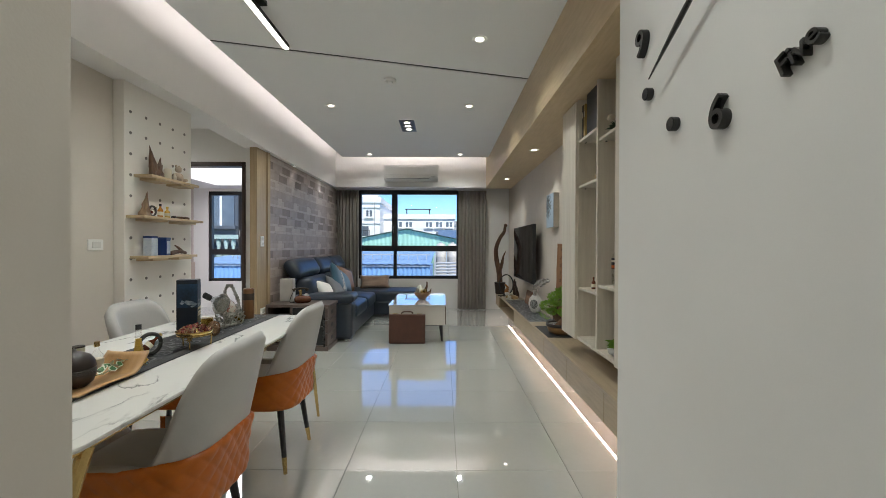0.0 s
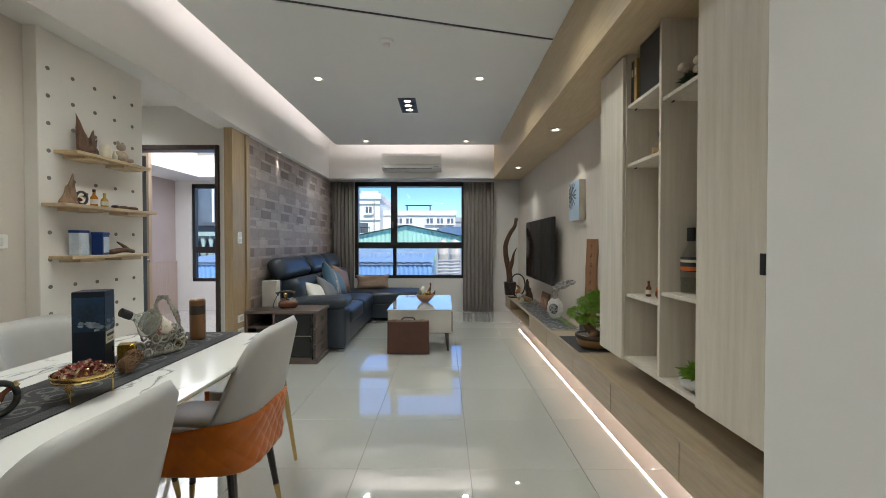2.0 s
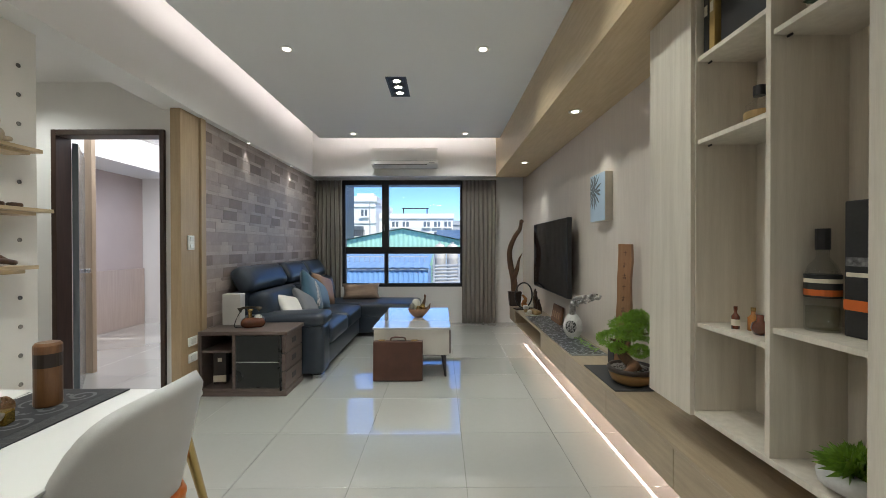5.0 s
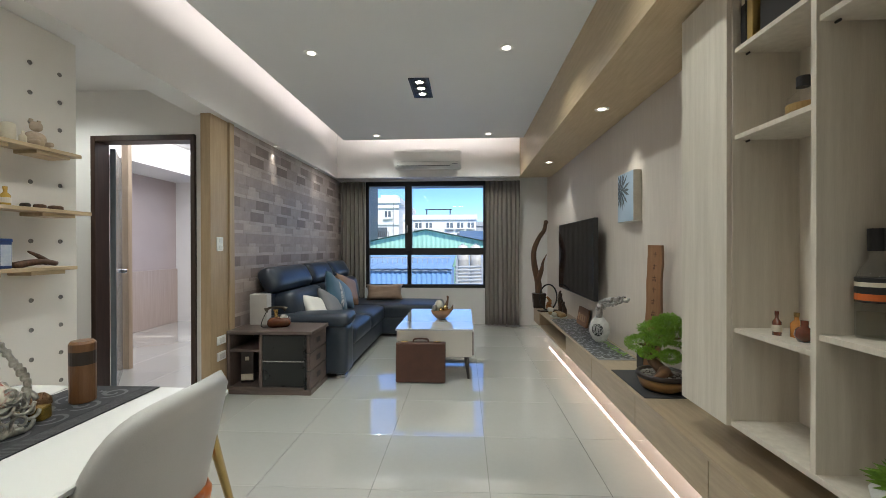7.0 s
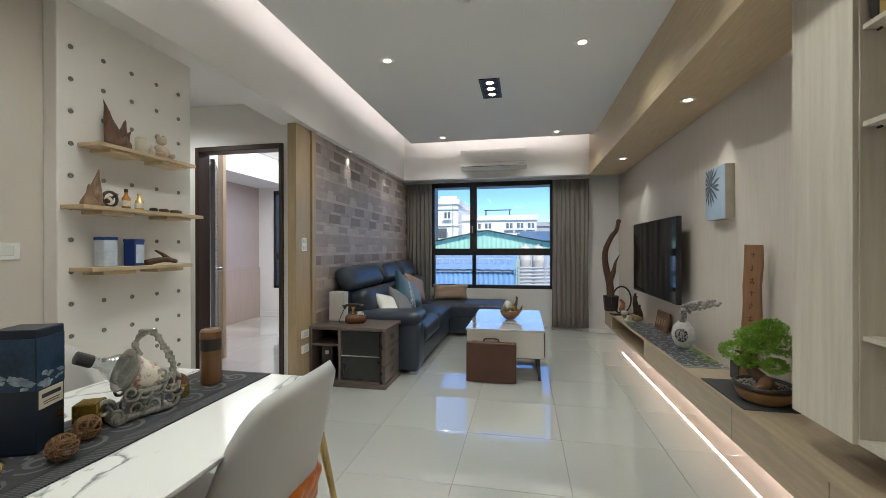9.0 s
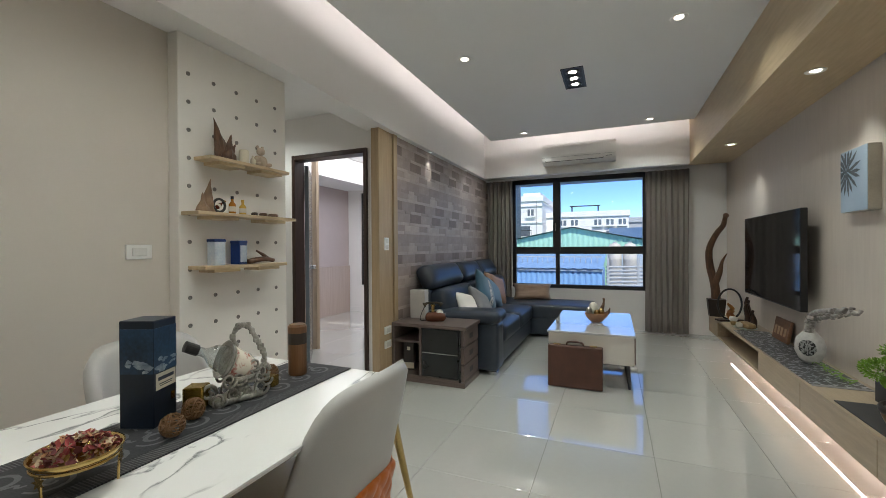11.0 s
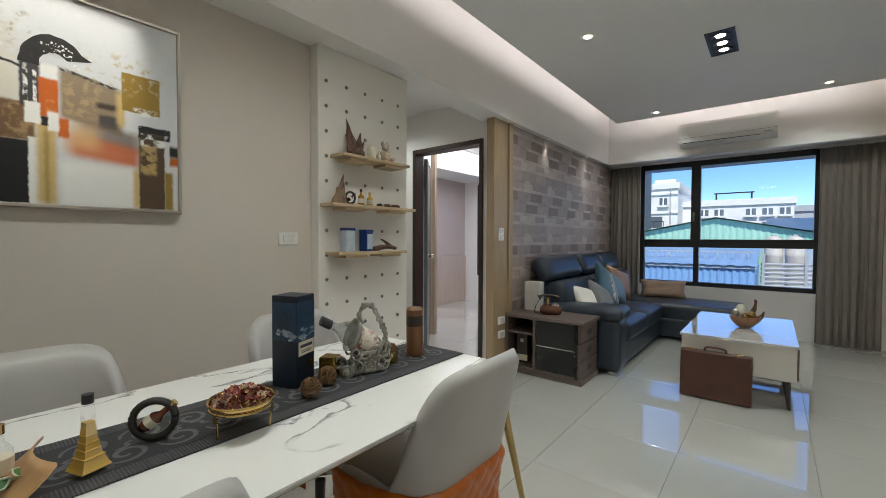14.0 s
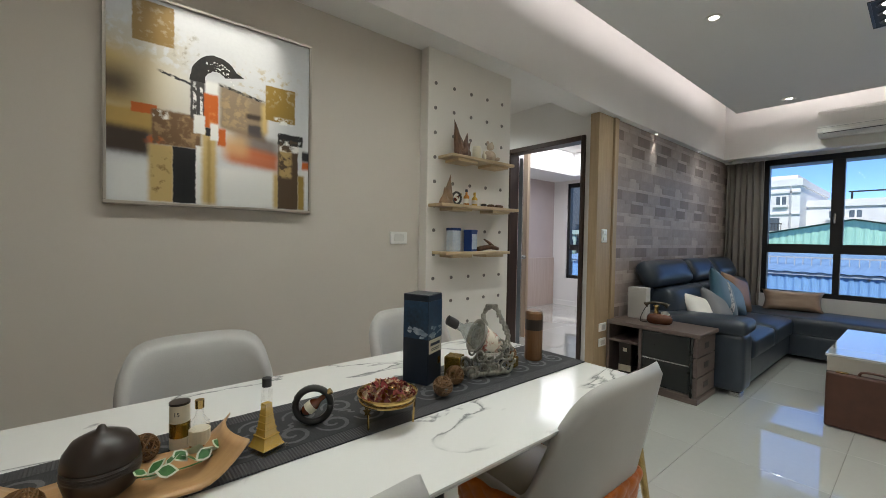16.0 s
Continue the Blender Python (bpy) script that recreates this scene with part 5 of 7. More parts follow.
# ---- dining table things ----
TZ = 0.7505
RUN = mat("runner_weave", (0.062, 0.062, 0.066), (0.032, 0.032, 0.036), rough=0.6, scale=40, stretch=(1, 12, 1), fine=300, bump=0.3)
T = thing("table_runner", pose(0, 0, TZ), "charcoal woven table runner with raised scroll pattern", "table runner")
bm = bmesh.new()
nx, ny = 6, 560
g = {}
for i in range(nx + 1):
    for j in range(ny + 1):
        for s in (0, 1):
            edge = 0.0022 * (j % 2) if i in (0, nx) else 0
            g[i, j, s] = bm.verts.new((-1.345 + 0.285 * i / nx + edge, 0.92 + 1.775 * j / ny, 0.0005 + 0.003 * s + 0.0011 * s * (j % 2) + 0.0003 * s * math.sin(j * 0.15 + i)))
for i in range(nx):
    for j in range(ny):
        bm.faces.new((g[i, j, 1], g[i + 1, j, 1], g[i + 1, j + 1, 1], g[i, j + 1, 1]))
        bm.faces.new((g[i, j, 0], g[i, j + 1, 0], g[i + 1, j + 1, 0], g[i + 1, j, 0]))
for j in range(ny):
    for i in (0, nx):
        bm.faces.new((g[i, j, 0], g[i, j, 1], g[i, j + 1, 1], g[i, j + 1, 0]))
for i in range(nx):
    for j in (0, ny):
        bm.faces.new((g[i, j, 0], g[i + 1, j, 0], g[i + 1, j, 1], g[i, j, 1]))
part("cloth", bm, RUN, T)
part("dark_band", box(-1.30, 0.93, 0.0044, -1.105, 2.685, 0.0049), mat("runner_ground", (0.018, 0.018, 0.02), (0.03, 0.03, 0.033), rough=0.7, scale=60, stretch=(1, 8, 1), fine=300), T, "darker woven ground")
SCROLLC = mat("runner_scroll", (0.11, 0.11, 0.115), (0.065, 0.065, 0.07), rough=0.55, scale=60, stretch=(1, 10, 1), fine=300)
bm = bmesh.new()
for k in range(34):
    side = 1 if k % 2 else -1
    cx, cy, r0 = -1.2025 + side * 0.042, 0.975 + 0.05 * k, 0.044
    spiral = [(cx + side * r0 * (1 - q / 22) * math.cos(q * 0.48 - 1.6), cy + r0 * (1 - q / 22) * math.sin(q * 0.48 - 1.6)) for q in range(19)]
    curl = [(cx - side * (0.03 + 0.004 * q), cy - 0.012 + 0.006 * q + 0.012 * math.sin(q * 0.8)) for q in range(8)]
    for pts, wd in ((spiral, 0.0058), (curl, 0.0046)):
        wv = []
        for a, p in enumerate(pts):
            d = Vector(pts[min(a + 1, len(pts) - 1)]) - Vector(pts[max(a - 1, 0)])
            w_ = wd * (0.45 + 0.55 * math.sin(math.pi * (a + 0.7) / (len(pts) + 0.4)))
            nrm = Vector((-d.y, d.x)).normalized() * w_
            wv.append([bm.verts.new((p[0] + e * nrm.x, p[1] + e * nrm.y, 0.0053 + 0.00005 * (k % 4))) for e in (1, -1)])
        for a, c in zip(wv, wv[1:]):
            bm.faces.new((a[0], a[1], c[1], c[0]))
part("scroll_pattern", bm, SCROLLC, T, "grey raised scroll pattern")
RZ = TZ + 0.0056

T = thing("gift_box", pose(-1.268, 2.078, RZ, 0, 0, 22), "tall dark blue carton with a stormy sea picture", "box")
T.scale = (0.98, 0.98, 1.02)
part("carton", box(-0.048, -0.045, 0, 0.045, 0.045, 0.275, 0.002), mat("night_blue_card", (0.006, 0.014, 0.032), (0.003, 0.007, 0.014), rough=0.35, scale=6), T)
SEA = mat("sea_print", (0.022, 0.075, 0.16), (0.005, 0.016, 0.036), rough=0.35, scale=7)
FOAM = mat("foam_print", (0.42, 0.48, 0.53), (0.05, 0.10, 0.16), rough=0.4, scale=45)
for rz in (0, 90):
    M = pose(0, 0, 0, 0, 0, rz)
    part("sea_print", box(-0.044, -0.0458, 0.14, 0.044, -0.045, 0.255, m=M), SEA, T)
    bm = bmesh.new()
    rnd = random.Random(rz)
    for k in range(14):
        x, z, s = rnd.uniform(-0.036, 0.036), 0.165 + rnd.gauss(0, 0.008), rnd.uniform(0.004, 0.010)
        bm.faces.new([bm.verts.new((x + s * rnd.uniform(0.6, 1.3) * math.cos(q) * 1.4, -0.0462 - 0.00002 * k, z + s * rnd.uniform(0.4, 1.0) * math.sin(q))) for q in (0, 0.9, 1.9, 2.8, 3.9, 5.1)])
    bm.transform(M)
    part("foam_print", bm, FOAM, T, "pale foam print")
part("label", box(-0.038, -0.0464, 0.095, 0.038, -0.0456, 0.137, m=pose(0, 0, 0, 0, 0, 90)), PAPER, T, "cream label")
for z, h, w in ((0.118, 0.009, 0.03), (0.108, 0.002, 0.026), (0.103, 0.002, 0.024)):
    part("text_bar", box(-w, -0.0468, z, w, -0.0463, z + h, m=pose(0, 0, 0, 0, 0, 90)), mat("ink", (0.03, 0.04, 0.06), rough=0.5), T)
part("emblem", box(0.02, -0.0466, 0.055, 0.034, -0.0455, 0.075, m=pose(0, 0, 0, 0, 0, 90)), BRASS, T)

T = thing("wood_canister", pose(-1.195, 2.555, RZ), "cylindrical wooden tea canister with a dark band", "canister")
WARMW = mat("polished_brown_wood", (0.19, 0.085, 0.03), (0.11, 0.045, 0.016), rough=0.3, scale=8, stretch=(6, 6, 0.6))
part("body", lathe([(0, 0), (0.031, 0), (0.033, 0.004), (0.033, 0.115), (0, 0.115)], 24), WARMW, T, smooth=False)
part("band", lathe([(0, 0.115), (0.0332, 0.115), (0.0332, 0.155), (0, 0.155)], 24), DARKB, T)
part("lid", lathe([(0, 0.155), (0.0335, 0.155), (0.0335, 0.178), (0.028, 0.186), (0, 0.187)], 24), WARMW, T)

def woven_ball(m, r, seed):
    T = thing("rattan_ball", m, "woven brown rattan ball on the table", "ornament", "rattan balls")
    rnd = random.Random(seed)
    bm = bmesh.new()
    for k in range(22):
        q = Euler((rnd.uniform(0, 6.3), rnd.uniform(0, 6.3), rnd.uniform(0, 6.3))).to_matrix()
        c = rnd.uniform(-0.55, 0.55) * r
        rr_ = math.sqrt(r * r - c * c) * rnd.uniform(0.93, 1.0)
        tube([q @ Vector((rr_ * math.cos(a * 0.4), rr_ * math.sin(a * 0.4), c)) for a in range(17)], 0.0016, n=4, bm=bm)
    bm.transform(Matrix.Translation((0, 0, r)))
    part("weave", bm, mat("rattan", (0.22, 0.11, 0.04), (0.12, 0.055, 0.02), rough=0.5), T)


woven_ball(pose(-1.125, 2.045, RZ), 0.029, 1)
woven_ball(pose(-1.175, 2.135, RZ), 0.029, 2)
woven_ball(pose(-1.245, 2.475, RZ), 0.026, 3)
woven_ball(pose(-1.215, 1.352, TZ + 0.012), 0.027, 4)
woven_ball(pose(-1.10, 1.195, TZ + 0.012), 0.03, 5)
GOLDB = mat("gold_foil", (0.50, 0.33, 0.07), (0.30, 0.19, 0.03), rough=0.22, metal=0.8, scale=20)
ob_box("gold_block", pose(-1.245, 2.195, RZ, 0, 0, 30), 0.055, 0.055, 0.065, GOLDB, "small glossy gold cube ornament", "ornament")
ob_box("gold_block", pose(-1.185, 2.42, RZ, 0, 0, 15), 0.036, 0.036, 0.036, GOLDB, "tiny gold cube beside the canister", "ornament")

# silver scrollwork stand with a lying bottle
T = thing("wine_cradle", pose(-1.19, 2.282, RZ, 0, 0, 72), "ornate antique silver cradle holding a painted jug and clear decanter", "bottle holder")
T.scale = (0.86, 0.9, 1.0)
def scroll(c, r, turns, z, rad, tilt, flip=1):
    n = 22
    q = Euler(tilt).to_matrix()
    pts = [Vector(c) + q @ Vector((r * (1 - 0.8 * k / n) * math.cos(flip * turns * 6.283 * k / n), r * (1 - 0.8 * k / n) * math.sin(flip * turns * 6.283 * k / n), 0)) for k in range(n + 1)]
    part("scroll", tube(pts, [rad * (1 - 0.4 * k / n) for k in range(n + 1)], n=6), SILVER, T, smooth=True)


for sy in (-1, 1):
    for x, z, r in ((-0.07, 0.022, 0.026), (-0.02, 0.03, 0.024), (0.03, 0.026, 0.026), (0.075, 0.03, 0.028), (0.075, 0.075, 0.030), (0.035, 0.075, 0.024), (0.0, 0.07, 0.022), (-0.035, 0.072, 0.024), (0.095, 0.052, 0.022), (0.055, 0.105, 0.024)):
        scroll((x, sy * 0.034, z), r, 1.4, 0, 0.0054, (math.pi / 2, 0, 0.2 * sy), sy)
scroll((0.095, 0, 0.07), 0.03, 1.2, 0, 0.008, (math.pi / 2, 0, 0))
scroll((-0.09, 0, 0.04), 0.026, 1.2, 0, 0.007, (math.pi / 2, 0, 0))
part("foot_plate", soft(0.085, 0.04, 0.010, 0.009, n=8, m=pose(0, 0, 0.010)), SILVER, T, smooth=True)
bm = tube(smooth_path([(0.10, 0, 0.06), (0.105, 0, 0.12), (0.075, 0, 0.18), (0.045, 0, 0.222), (0.012, 0, 0.225), (-0.008, 0, 0.195), (0.008, 0, 0.165)], 5), [0.009] * 5 + [0.008] * 10 + [0.009] * 8 + [0.007] * 8, n=8)
part("handle", bm, SILVER, T, "scrolled silver handle", smooth=True)
for p, r in (((0.106, 0, 0.12), 0.012), ((0.075, 0, 0.176), 0.013), ((0.045, 0, 0.224), 0.014), ((0.012, 0, 0.226), 0.014), ((0.092, 0, 0.15), 0.015), ((0.06, 0, 0.205), 0.013), ((-0.008, 0, 0.196), 0.013), ((0.104, 0, 0.10), 0.015), ((0.10, 0, 0.135), 0.014), ((0.085, 0, 0.165), 0.012)):
    part("boss", soft(r * 0.8, r * 0.55, r * 0.8, r * 0.5, n=5, m=pose(*p)), SILVER, T, smooth=True)
TL = pose(0.062, 0, 0.083, 0, -64, 0) @ Matrix.Diagonal((1.12, 1.12, 1.16, 1))
FLORAL = mat("floral_porcelain", (0.70, 0.64, 0.54), (0.42, 0.14, 0.11), rough=0.2, scale=34, ramp_at=(0.38, 0.5))
part("jug", lathe([(0, 0), (0.028, 0.0), (0.036, 0.03), (0.042, 0.07), (0.044, 0.085), (0.041, 0.085), (0.036, 0.05), (0, 0.045)], 24, m=TL), FLORAL, T, "floral painted porcelain jug", smooth=True)
part("decanter", lathe([(0.034, 0.05), (0.037, 0.088), (0.036, 0.108), (0.032, 0.125), (0.020, 0.143), (0.0125, 0.155), (0.0115, 0.185)], 28, m=TL), glass_mat("decanter_glass", (0.88, 0.92, 0.93), 2.2), T, "clear glass decanter", smooth=True)
part("jug_lip", lathe([(0.042, 0.080), (0.046, 0.092), (0.052, 0.098), (0.0525, 0.100), (0.045, 0.095), (0.040, 0.086)], 32, m=TL), mat("tarnished_rim", (0.50, 0.48, 0.43), (0.30, 0.28, 0.24), rough=0.35, metal=0.6), T, "flared silver lip", smooth=True)
part("pedestal", lathe([(0.0, 0.015), (0.045, 0.018), (0.03, 0.03), (0.022, 0.04), (0.04, 0.055), (0.066, 0.078), (0.062, 0.08), (0.0, 0.06)], 24, m=pose(0.02, 0, 0), sy=0.75), SILVER, T, "leafy silver pedestal", smooth=True)
part("stopper", lathe([(0, 0.176), (0.0145, 0.176), (0.015, 0.19), (0.0145, 0.212), (0, 0.214)], 16, m=TL), BLACK, T, "black stopper")
part("neck_ring", lathe([(0.0425, 0.080), (0.0475, 0.084), (0.0425, 0.088)], 28, m=TL), SILVER, T, smooth=True)

# bowl of potpourri
T = thing("potpourri_bowl", pose(-1.09, 1.835, RZ, 0, 0, 25), "brass bowl of dried red petals on a leaf stand", "bowl")
T.scale = (0.9, 0.9, 1.0)
part("dish", lathe([(0.0, 0.045), (0.05, 0.046), (0.078, 0.062), (0.084, 0.074), (0.080, 0.074), (0.074, 0.064), (0.05, 0.05), (0, 0.049)], 28), BRASS, T, smooth=True)
part("stand_ring", tube([(0.076 * math.cos(2 * math.pi * k / 28), 0.076 * math.sin(2 * math.pi * k / 28), 0.056) for k in range(29)], 0.003, n=6), BRASS, T)
for a in (20, 140, 260):
    ca, sa = math.cos(radians(a)), math.sin(radians(a))
    part("leg", tube([(0.075 * ca, 0.075 * sa, 0.056), (0.072 * ca, 0.072 * sa, 0.0)], 0.003, n=6), BRASS, T)
    bm = bmesh.new()
    bm.faces.new([bm.verts.new((0.078 * ca - sa * r * math.cos(q), 0.078 * sa + ca * r * math.cos(q), 0.045 + r * math.sin(q))) for q, r in [(2 * math.pi * k / 14, 0.017 if k % 2 else 0.008) for k in range(14)]])
    part("leaf", bm, BRASS, T, "brass leaf")
rnd = random.Random(5)
PET = [mat("petal_" + n, c, tuple(v * 0.6 for v in c), rough=0.7, scale=40) for n, c in (("red", (0.40, 0.07, 0.07)), ("rust", (0.52, 0.27, 0.14)), ("cream", (0.70, 0.55, 0.38)), ("plum", (0.16, 0.03, 0.035)))]
for q, M in enumerate(PET):
    bm = bmesh.new()
    for k in range(64):
        a, r = rnd.uniform(0, 6.283), 0.072 * math.sqrt(rnd.random())
        z = 0.062 + 0.036 * (1 - (r / 0.08) ** 2) * rnd.uniform(0.5, 1.1)
        e, s = Euler((rnd.uniform(-1, 1), rnd.uniform(-1, 1), rnd.uniform(0, 6))).to_matrix(), rnd.uniform(0.006, 0.013)
        o = Vector((r * math.cos(a), r * math.sin(a), z))
        va = [bm.verts.new(o + e @ Vector((s * x, s * y, s * 0.35 * (x * x + y * y)))) for x, y in ((-1, 0), (-0.4, -0.6), (0.5, -0.5), (1, 0), (0.5, 0.55), (-0.4, 0.6))]
        c = bm.verts.new(o + e @ Vector((0, 0, -s * 0.15)))
        for i in range(6):
            bm.faces.new((c, va[i], va[(i + 1) % 6]))
    tagged(part("dried_petals", bm, M, T, smooth=True), kind="stuff")

ring_ornament(pose(-1.178, 1.68, RZ, 0, 0, 62), 0.041, "dark ring holding a tiny tilted liquor bottle", DKRED)
# tower bottle
T = thing("tower_bottle", pose(-1.135, 1.56, RZ, 0, 0, 20), "tower-shaped glass bottle of golden liquor", "bottle")
bm = bmesh.new()
lev = [(0.033, 0.0), (0.033, 0.006), (0.025, 0.014), (0.0165, 0.036), (0.0118, 0.066), (0.0092, 0.10), (0.0085, 0.136)]
rows_ = [[bm.verts.new((x * s, y * s, z)) for x, y in ((-1, -1), (1, -1), (1, 1), (-1, 1))] for s, z in lev]
for a, c in zip(rows_, rows_[1:]):
    for k in range(4):
        bm.faces.new((a[k], a[(k + 1) % 4], c[(k + 1) % 4], c[k]))
bm.faces.new(rows_[0][::-1]), bm.faces.new(rows_[-1])
bmesh.ops.bevel(bm, geom=bm.edges[:], offset=0.0015, segments=1, affect='EDGES')
part("glass", bm, GLASS, T)
bm = bmesh.new()
rows_ = [[bm.verts.new((x * s, y * s, z)) for x, y in ((-1, -1), (1, -1), (1, 1), (-1, 1))] for s, z in ((0.026, 0.008), (0.0225, 0.014), (0.0145, 0.036), (0.0100, 0.066), (0.0078, 0.092), (0.0076, 0.098))]
for a, c in zip(rows_, rows_[1:]):
    for k in range(4):
        bm.faces.new((a[k], a[(k + 1) % 4], c[(k + 1) % 4], c[k]))
bm.faces.new(rows_[0][::-1]), bm.faces.new(rows_[-1])
part("liquor", bm, GOLDLIQ, T, "golden liquor")
for z, h in ((0.030, 0.0192), (0.044, 0.0150), (0.058, 0.0128), (0.072, 0.0110)):
    part("ridge", box(-h, -h, z, h, h, z + 0.002, 0.0006), GOLDLIQ, T)
part("cap", cyl(0, 0, 0.134, 0.152, 0.0098, n=14), BLACK, T, "black cap")

# wooden tray with its things
T = thing("wood_tray", pose(-1.13, 1.315, RZ), "curved light wood tray with upswept ends", "tray")
bm = bmesh.new()
n = 28
g = {}
for i in range(n + 1):
    u = 2 * i / n - 1
    for j in range(9):
        v = 2 * j / 8 - 1
        lift = 0.062 * max(0.0, abs(u) - 0.55) ** 1.7 / 0.45 ** 1.7
        hw_ = 0.085 * (1 - 0.10 * max(0, abs(u) - 0.6) / 0.4)
        bow = 0.022 * (1 - abs(v) ** 2) * max(0.0, abs(u) - 0.55) / 0.45
        for s in (0, 1):
            g[i, j, s] = bm.verts.new((v * hw_, u * 0.19 - math.copysign(bow, u), 0.001 + lift + 0.010 * v * v * (1 - abs(u)) + 0.006 * s))
for i in range(n):
    for j in range(8):
        bm.faces.new((g[i, j, 1], g[i + 1, j, 1], g[i + 1, j + 1, 1], g[i, j + 1, 1]))
        bm.faces.new((g[i, j, 0], g[i, j + 1, 0], g[i + 1, j + 1, 0], g[i + 1, j, 0]))
for i in range(n):
    for j in (0, 8):
        bm.faces.new((g[i, j, 0], g[i + 1, j, 0], g[i + 1, j, 1], g[i, j, 1]))
for j in range(8):
    for i in (0, n):
        bm.faces.new((g[i, j, 0], g[i, j + 1, 0], g[i, j + 1, 1], g[i, j, 1]))
part("tray", bm, mat("bamboo_wood", (0.52, 0.31, 0.14), (0.42, 0.235, 0.10), rough=0.35, scale=5, stretch=(14, 1, 1), fine=80), T, smooth=True)
Z2 = RZ + 0.009
T = thing("acorn_pot", pose(-1.135, 1.29, Z2), "dark brown lidded pot shaped like a chestnut", "pot")
T.scale = (0.84, 0.84, 0.92)
part("pot", lathe([(0, 0), (0.04, 0.0), (0.058, 0.015), (0.066, 0.042), (0.065, 0.062)], 32), DARKB, T, smooth=True)
part("lid", lathe([(0.0652, 0.062), (0.066, 0.066), (0.062, 0.085), (0.048, 0.105), (0.024, 0.116), (0.010, 0.12), (0.006, 0.128), (0, 0.131)], 32), DARKB, T, smooth=True)
for z in (0.045, 0.05, 0.055):
    part("groove", lathe([(0.0655, z), (0.0668, z + 0.0012), (0.0655, z + 0.0024)], 32), DARKB, T, smooth=True)
T = thing("label_tube", pose(-1.235, 1.415, Z2), "white paper tube with a gold label", "tube")
part("tube", lathe([(0, 0.0), (0.019, 0.0), (0.019, 0.092), (0, 0.092)], 40), PAPER, T)
part("rim", lathe([(0.0165, 0.092), (0.0194, 0.0915), (0.0194, 0.096), (0.0165, 0.096)], 40), DARKB, T)
part("gold_label", lathe([(0.0191, 0.024), (0.0194, 0.025), (0.0194, 0.054), (0.0191, 0.055)], 40), GOLDB, T)
words("15", 0.012, 0.0004, pose(0, 0, 0.074, 0, 0, 66) @ pose(0.0, -0.0192, 0, 90, 0, 0), mat("ink", (0.03, 0.04, 0.06)), T, "number")
T = small_bottle(pose(-1.195, 1.445, Z2), 0.105, 0.019, GLASS, "small clear bottle of whisky with a pale label", BRASS, True)
part("liquor", lathe([(0, 0.002), (0.0182, 0.002), (0.0182, 0.034), (0, 0.034)], 16), AMBER, T, "amber liquor")
T = thing("ivy_sprig", pose(-1.10, 1.40, Z2 + 0.006), "green and white variegated artificial ivy sprig", "plant")
VAR = mat("variegated_leaf", (0.06, 0.20, 0.05), (0.035, 0.12, 0.03), rough=0.4, scale=60)
VARW = mat("leaf_margin", (0.62, 0.66, 0.52), rough=0.45)
rnd = random.Random(12)
part("stem", tube(smooth_path([(-0.03, -0.075, 0.008), (0.0, -0.03, 0.014), (-0.005, 0.03, 0.012), (-0.03, 0.08, 0.016)], 5), 0.0015, n=5), VAR, T)
for k in range(15):
    y = -0.085 + 0.0125 * k
    e = pose(-0.01 + rnd.uniform(-0.02, 0.03), y, 0.018 + rnd.uniform(0, 0.012), rnd.uniform(-25, 45), rnd.uniform(10, 50), rnd.uniform(0, 360))
    for s, M, nm, dz in ((0.0165, VARW, "leaf_edge", 0.0), (0.0122, VAR, "leaf", 0.0010)):
        bm = bmesh.new()
        out = [bm.verts.new((s * x, s * yv, 0.25 * s * x * x + dz)) for x, yv in ((0, -1.1), (0.55, -0.6), (0.75, 0.05), (0.45, 0.6), (0, 1.15), (-0.45, 0.6), (-0.75, 0.05), (-0.55, -0.6))]
        c = bm.verts.new((0, 0, dz + 0.001))
        for i in range(8):
            bm.faces.new((c, out[i], out[(i + 1) % 8]))
        bm.transform(e)
        part(nm, bm, M, T, smooth=True)

# ---- console things ----
CZ = 0.3905
T = thing("console_runner", pose(0, 0, CZ), "black and silver patterned runner along the console", "runner")
part("cloth", box(0.965, 4.45, 0, 1.245, 6.15, 0.003, 0.001), mat("silver_black_print", (0.40, 0.42, 0.45), (0.008, 0.009, 0.012), rough=0.3, scale=30, fine=70, ramp_at=(0.52, 0.56)), T)
part("border", box(0.966, 4.42, 0, 1.246, 4.45, 0.0032), mat("runner_edge", (0.3, 0.3, 0.3), rough=0.5), T)
T = thing("round_vase", pose(1.15, 4.98, CZ + 0.003, 0, 0, -40), "flat round white vase with a pierced dark lattice", "vase")
T.scale = (0.95, 0.95, 1.08)
part("body", lathe([(0, 0), (0.03, 0.0), (0.065, 0.025), (0.092, 0.075), (0.095, 0.115), (0.08, 0.165), (0.045, 0.20), (0.03, 0.215), (0.032, 0.225), (0.025, 0.225), (0, 0.2)], 28, sy=0.5), mat("pearl_white_ceramic", (0.66, 0.65, 0.62), (0.50, 0.49, 0.47), rough=0.4, scale=40, bump=0.4), T, smooth=True)
part("lattice", lathe([(0, 0.0), (0.02, 0.0), (0.048, -0.008), (0.06, -0.02), (0, -0.02)], 24, m=pose(0, -0.052, 0.105, 90, 0, 0)), mat("dark_lattice", (0.015, 0.015, 0.016), (0.32, 0.32, 0.31), rough=0.4, scale=60, ramp_at=(0.5, 0.54)), T, "dark pierced lattice medallion")
T = thing("silver_branch", pose(1.15, 4.98, CZ + 0.222), "silvered driftwood branch standing in the vase", "ornament")
T.scale = (1.25, 1.25, 1.1)
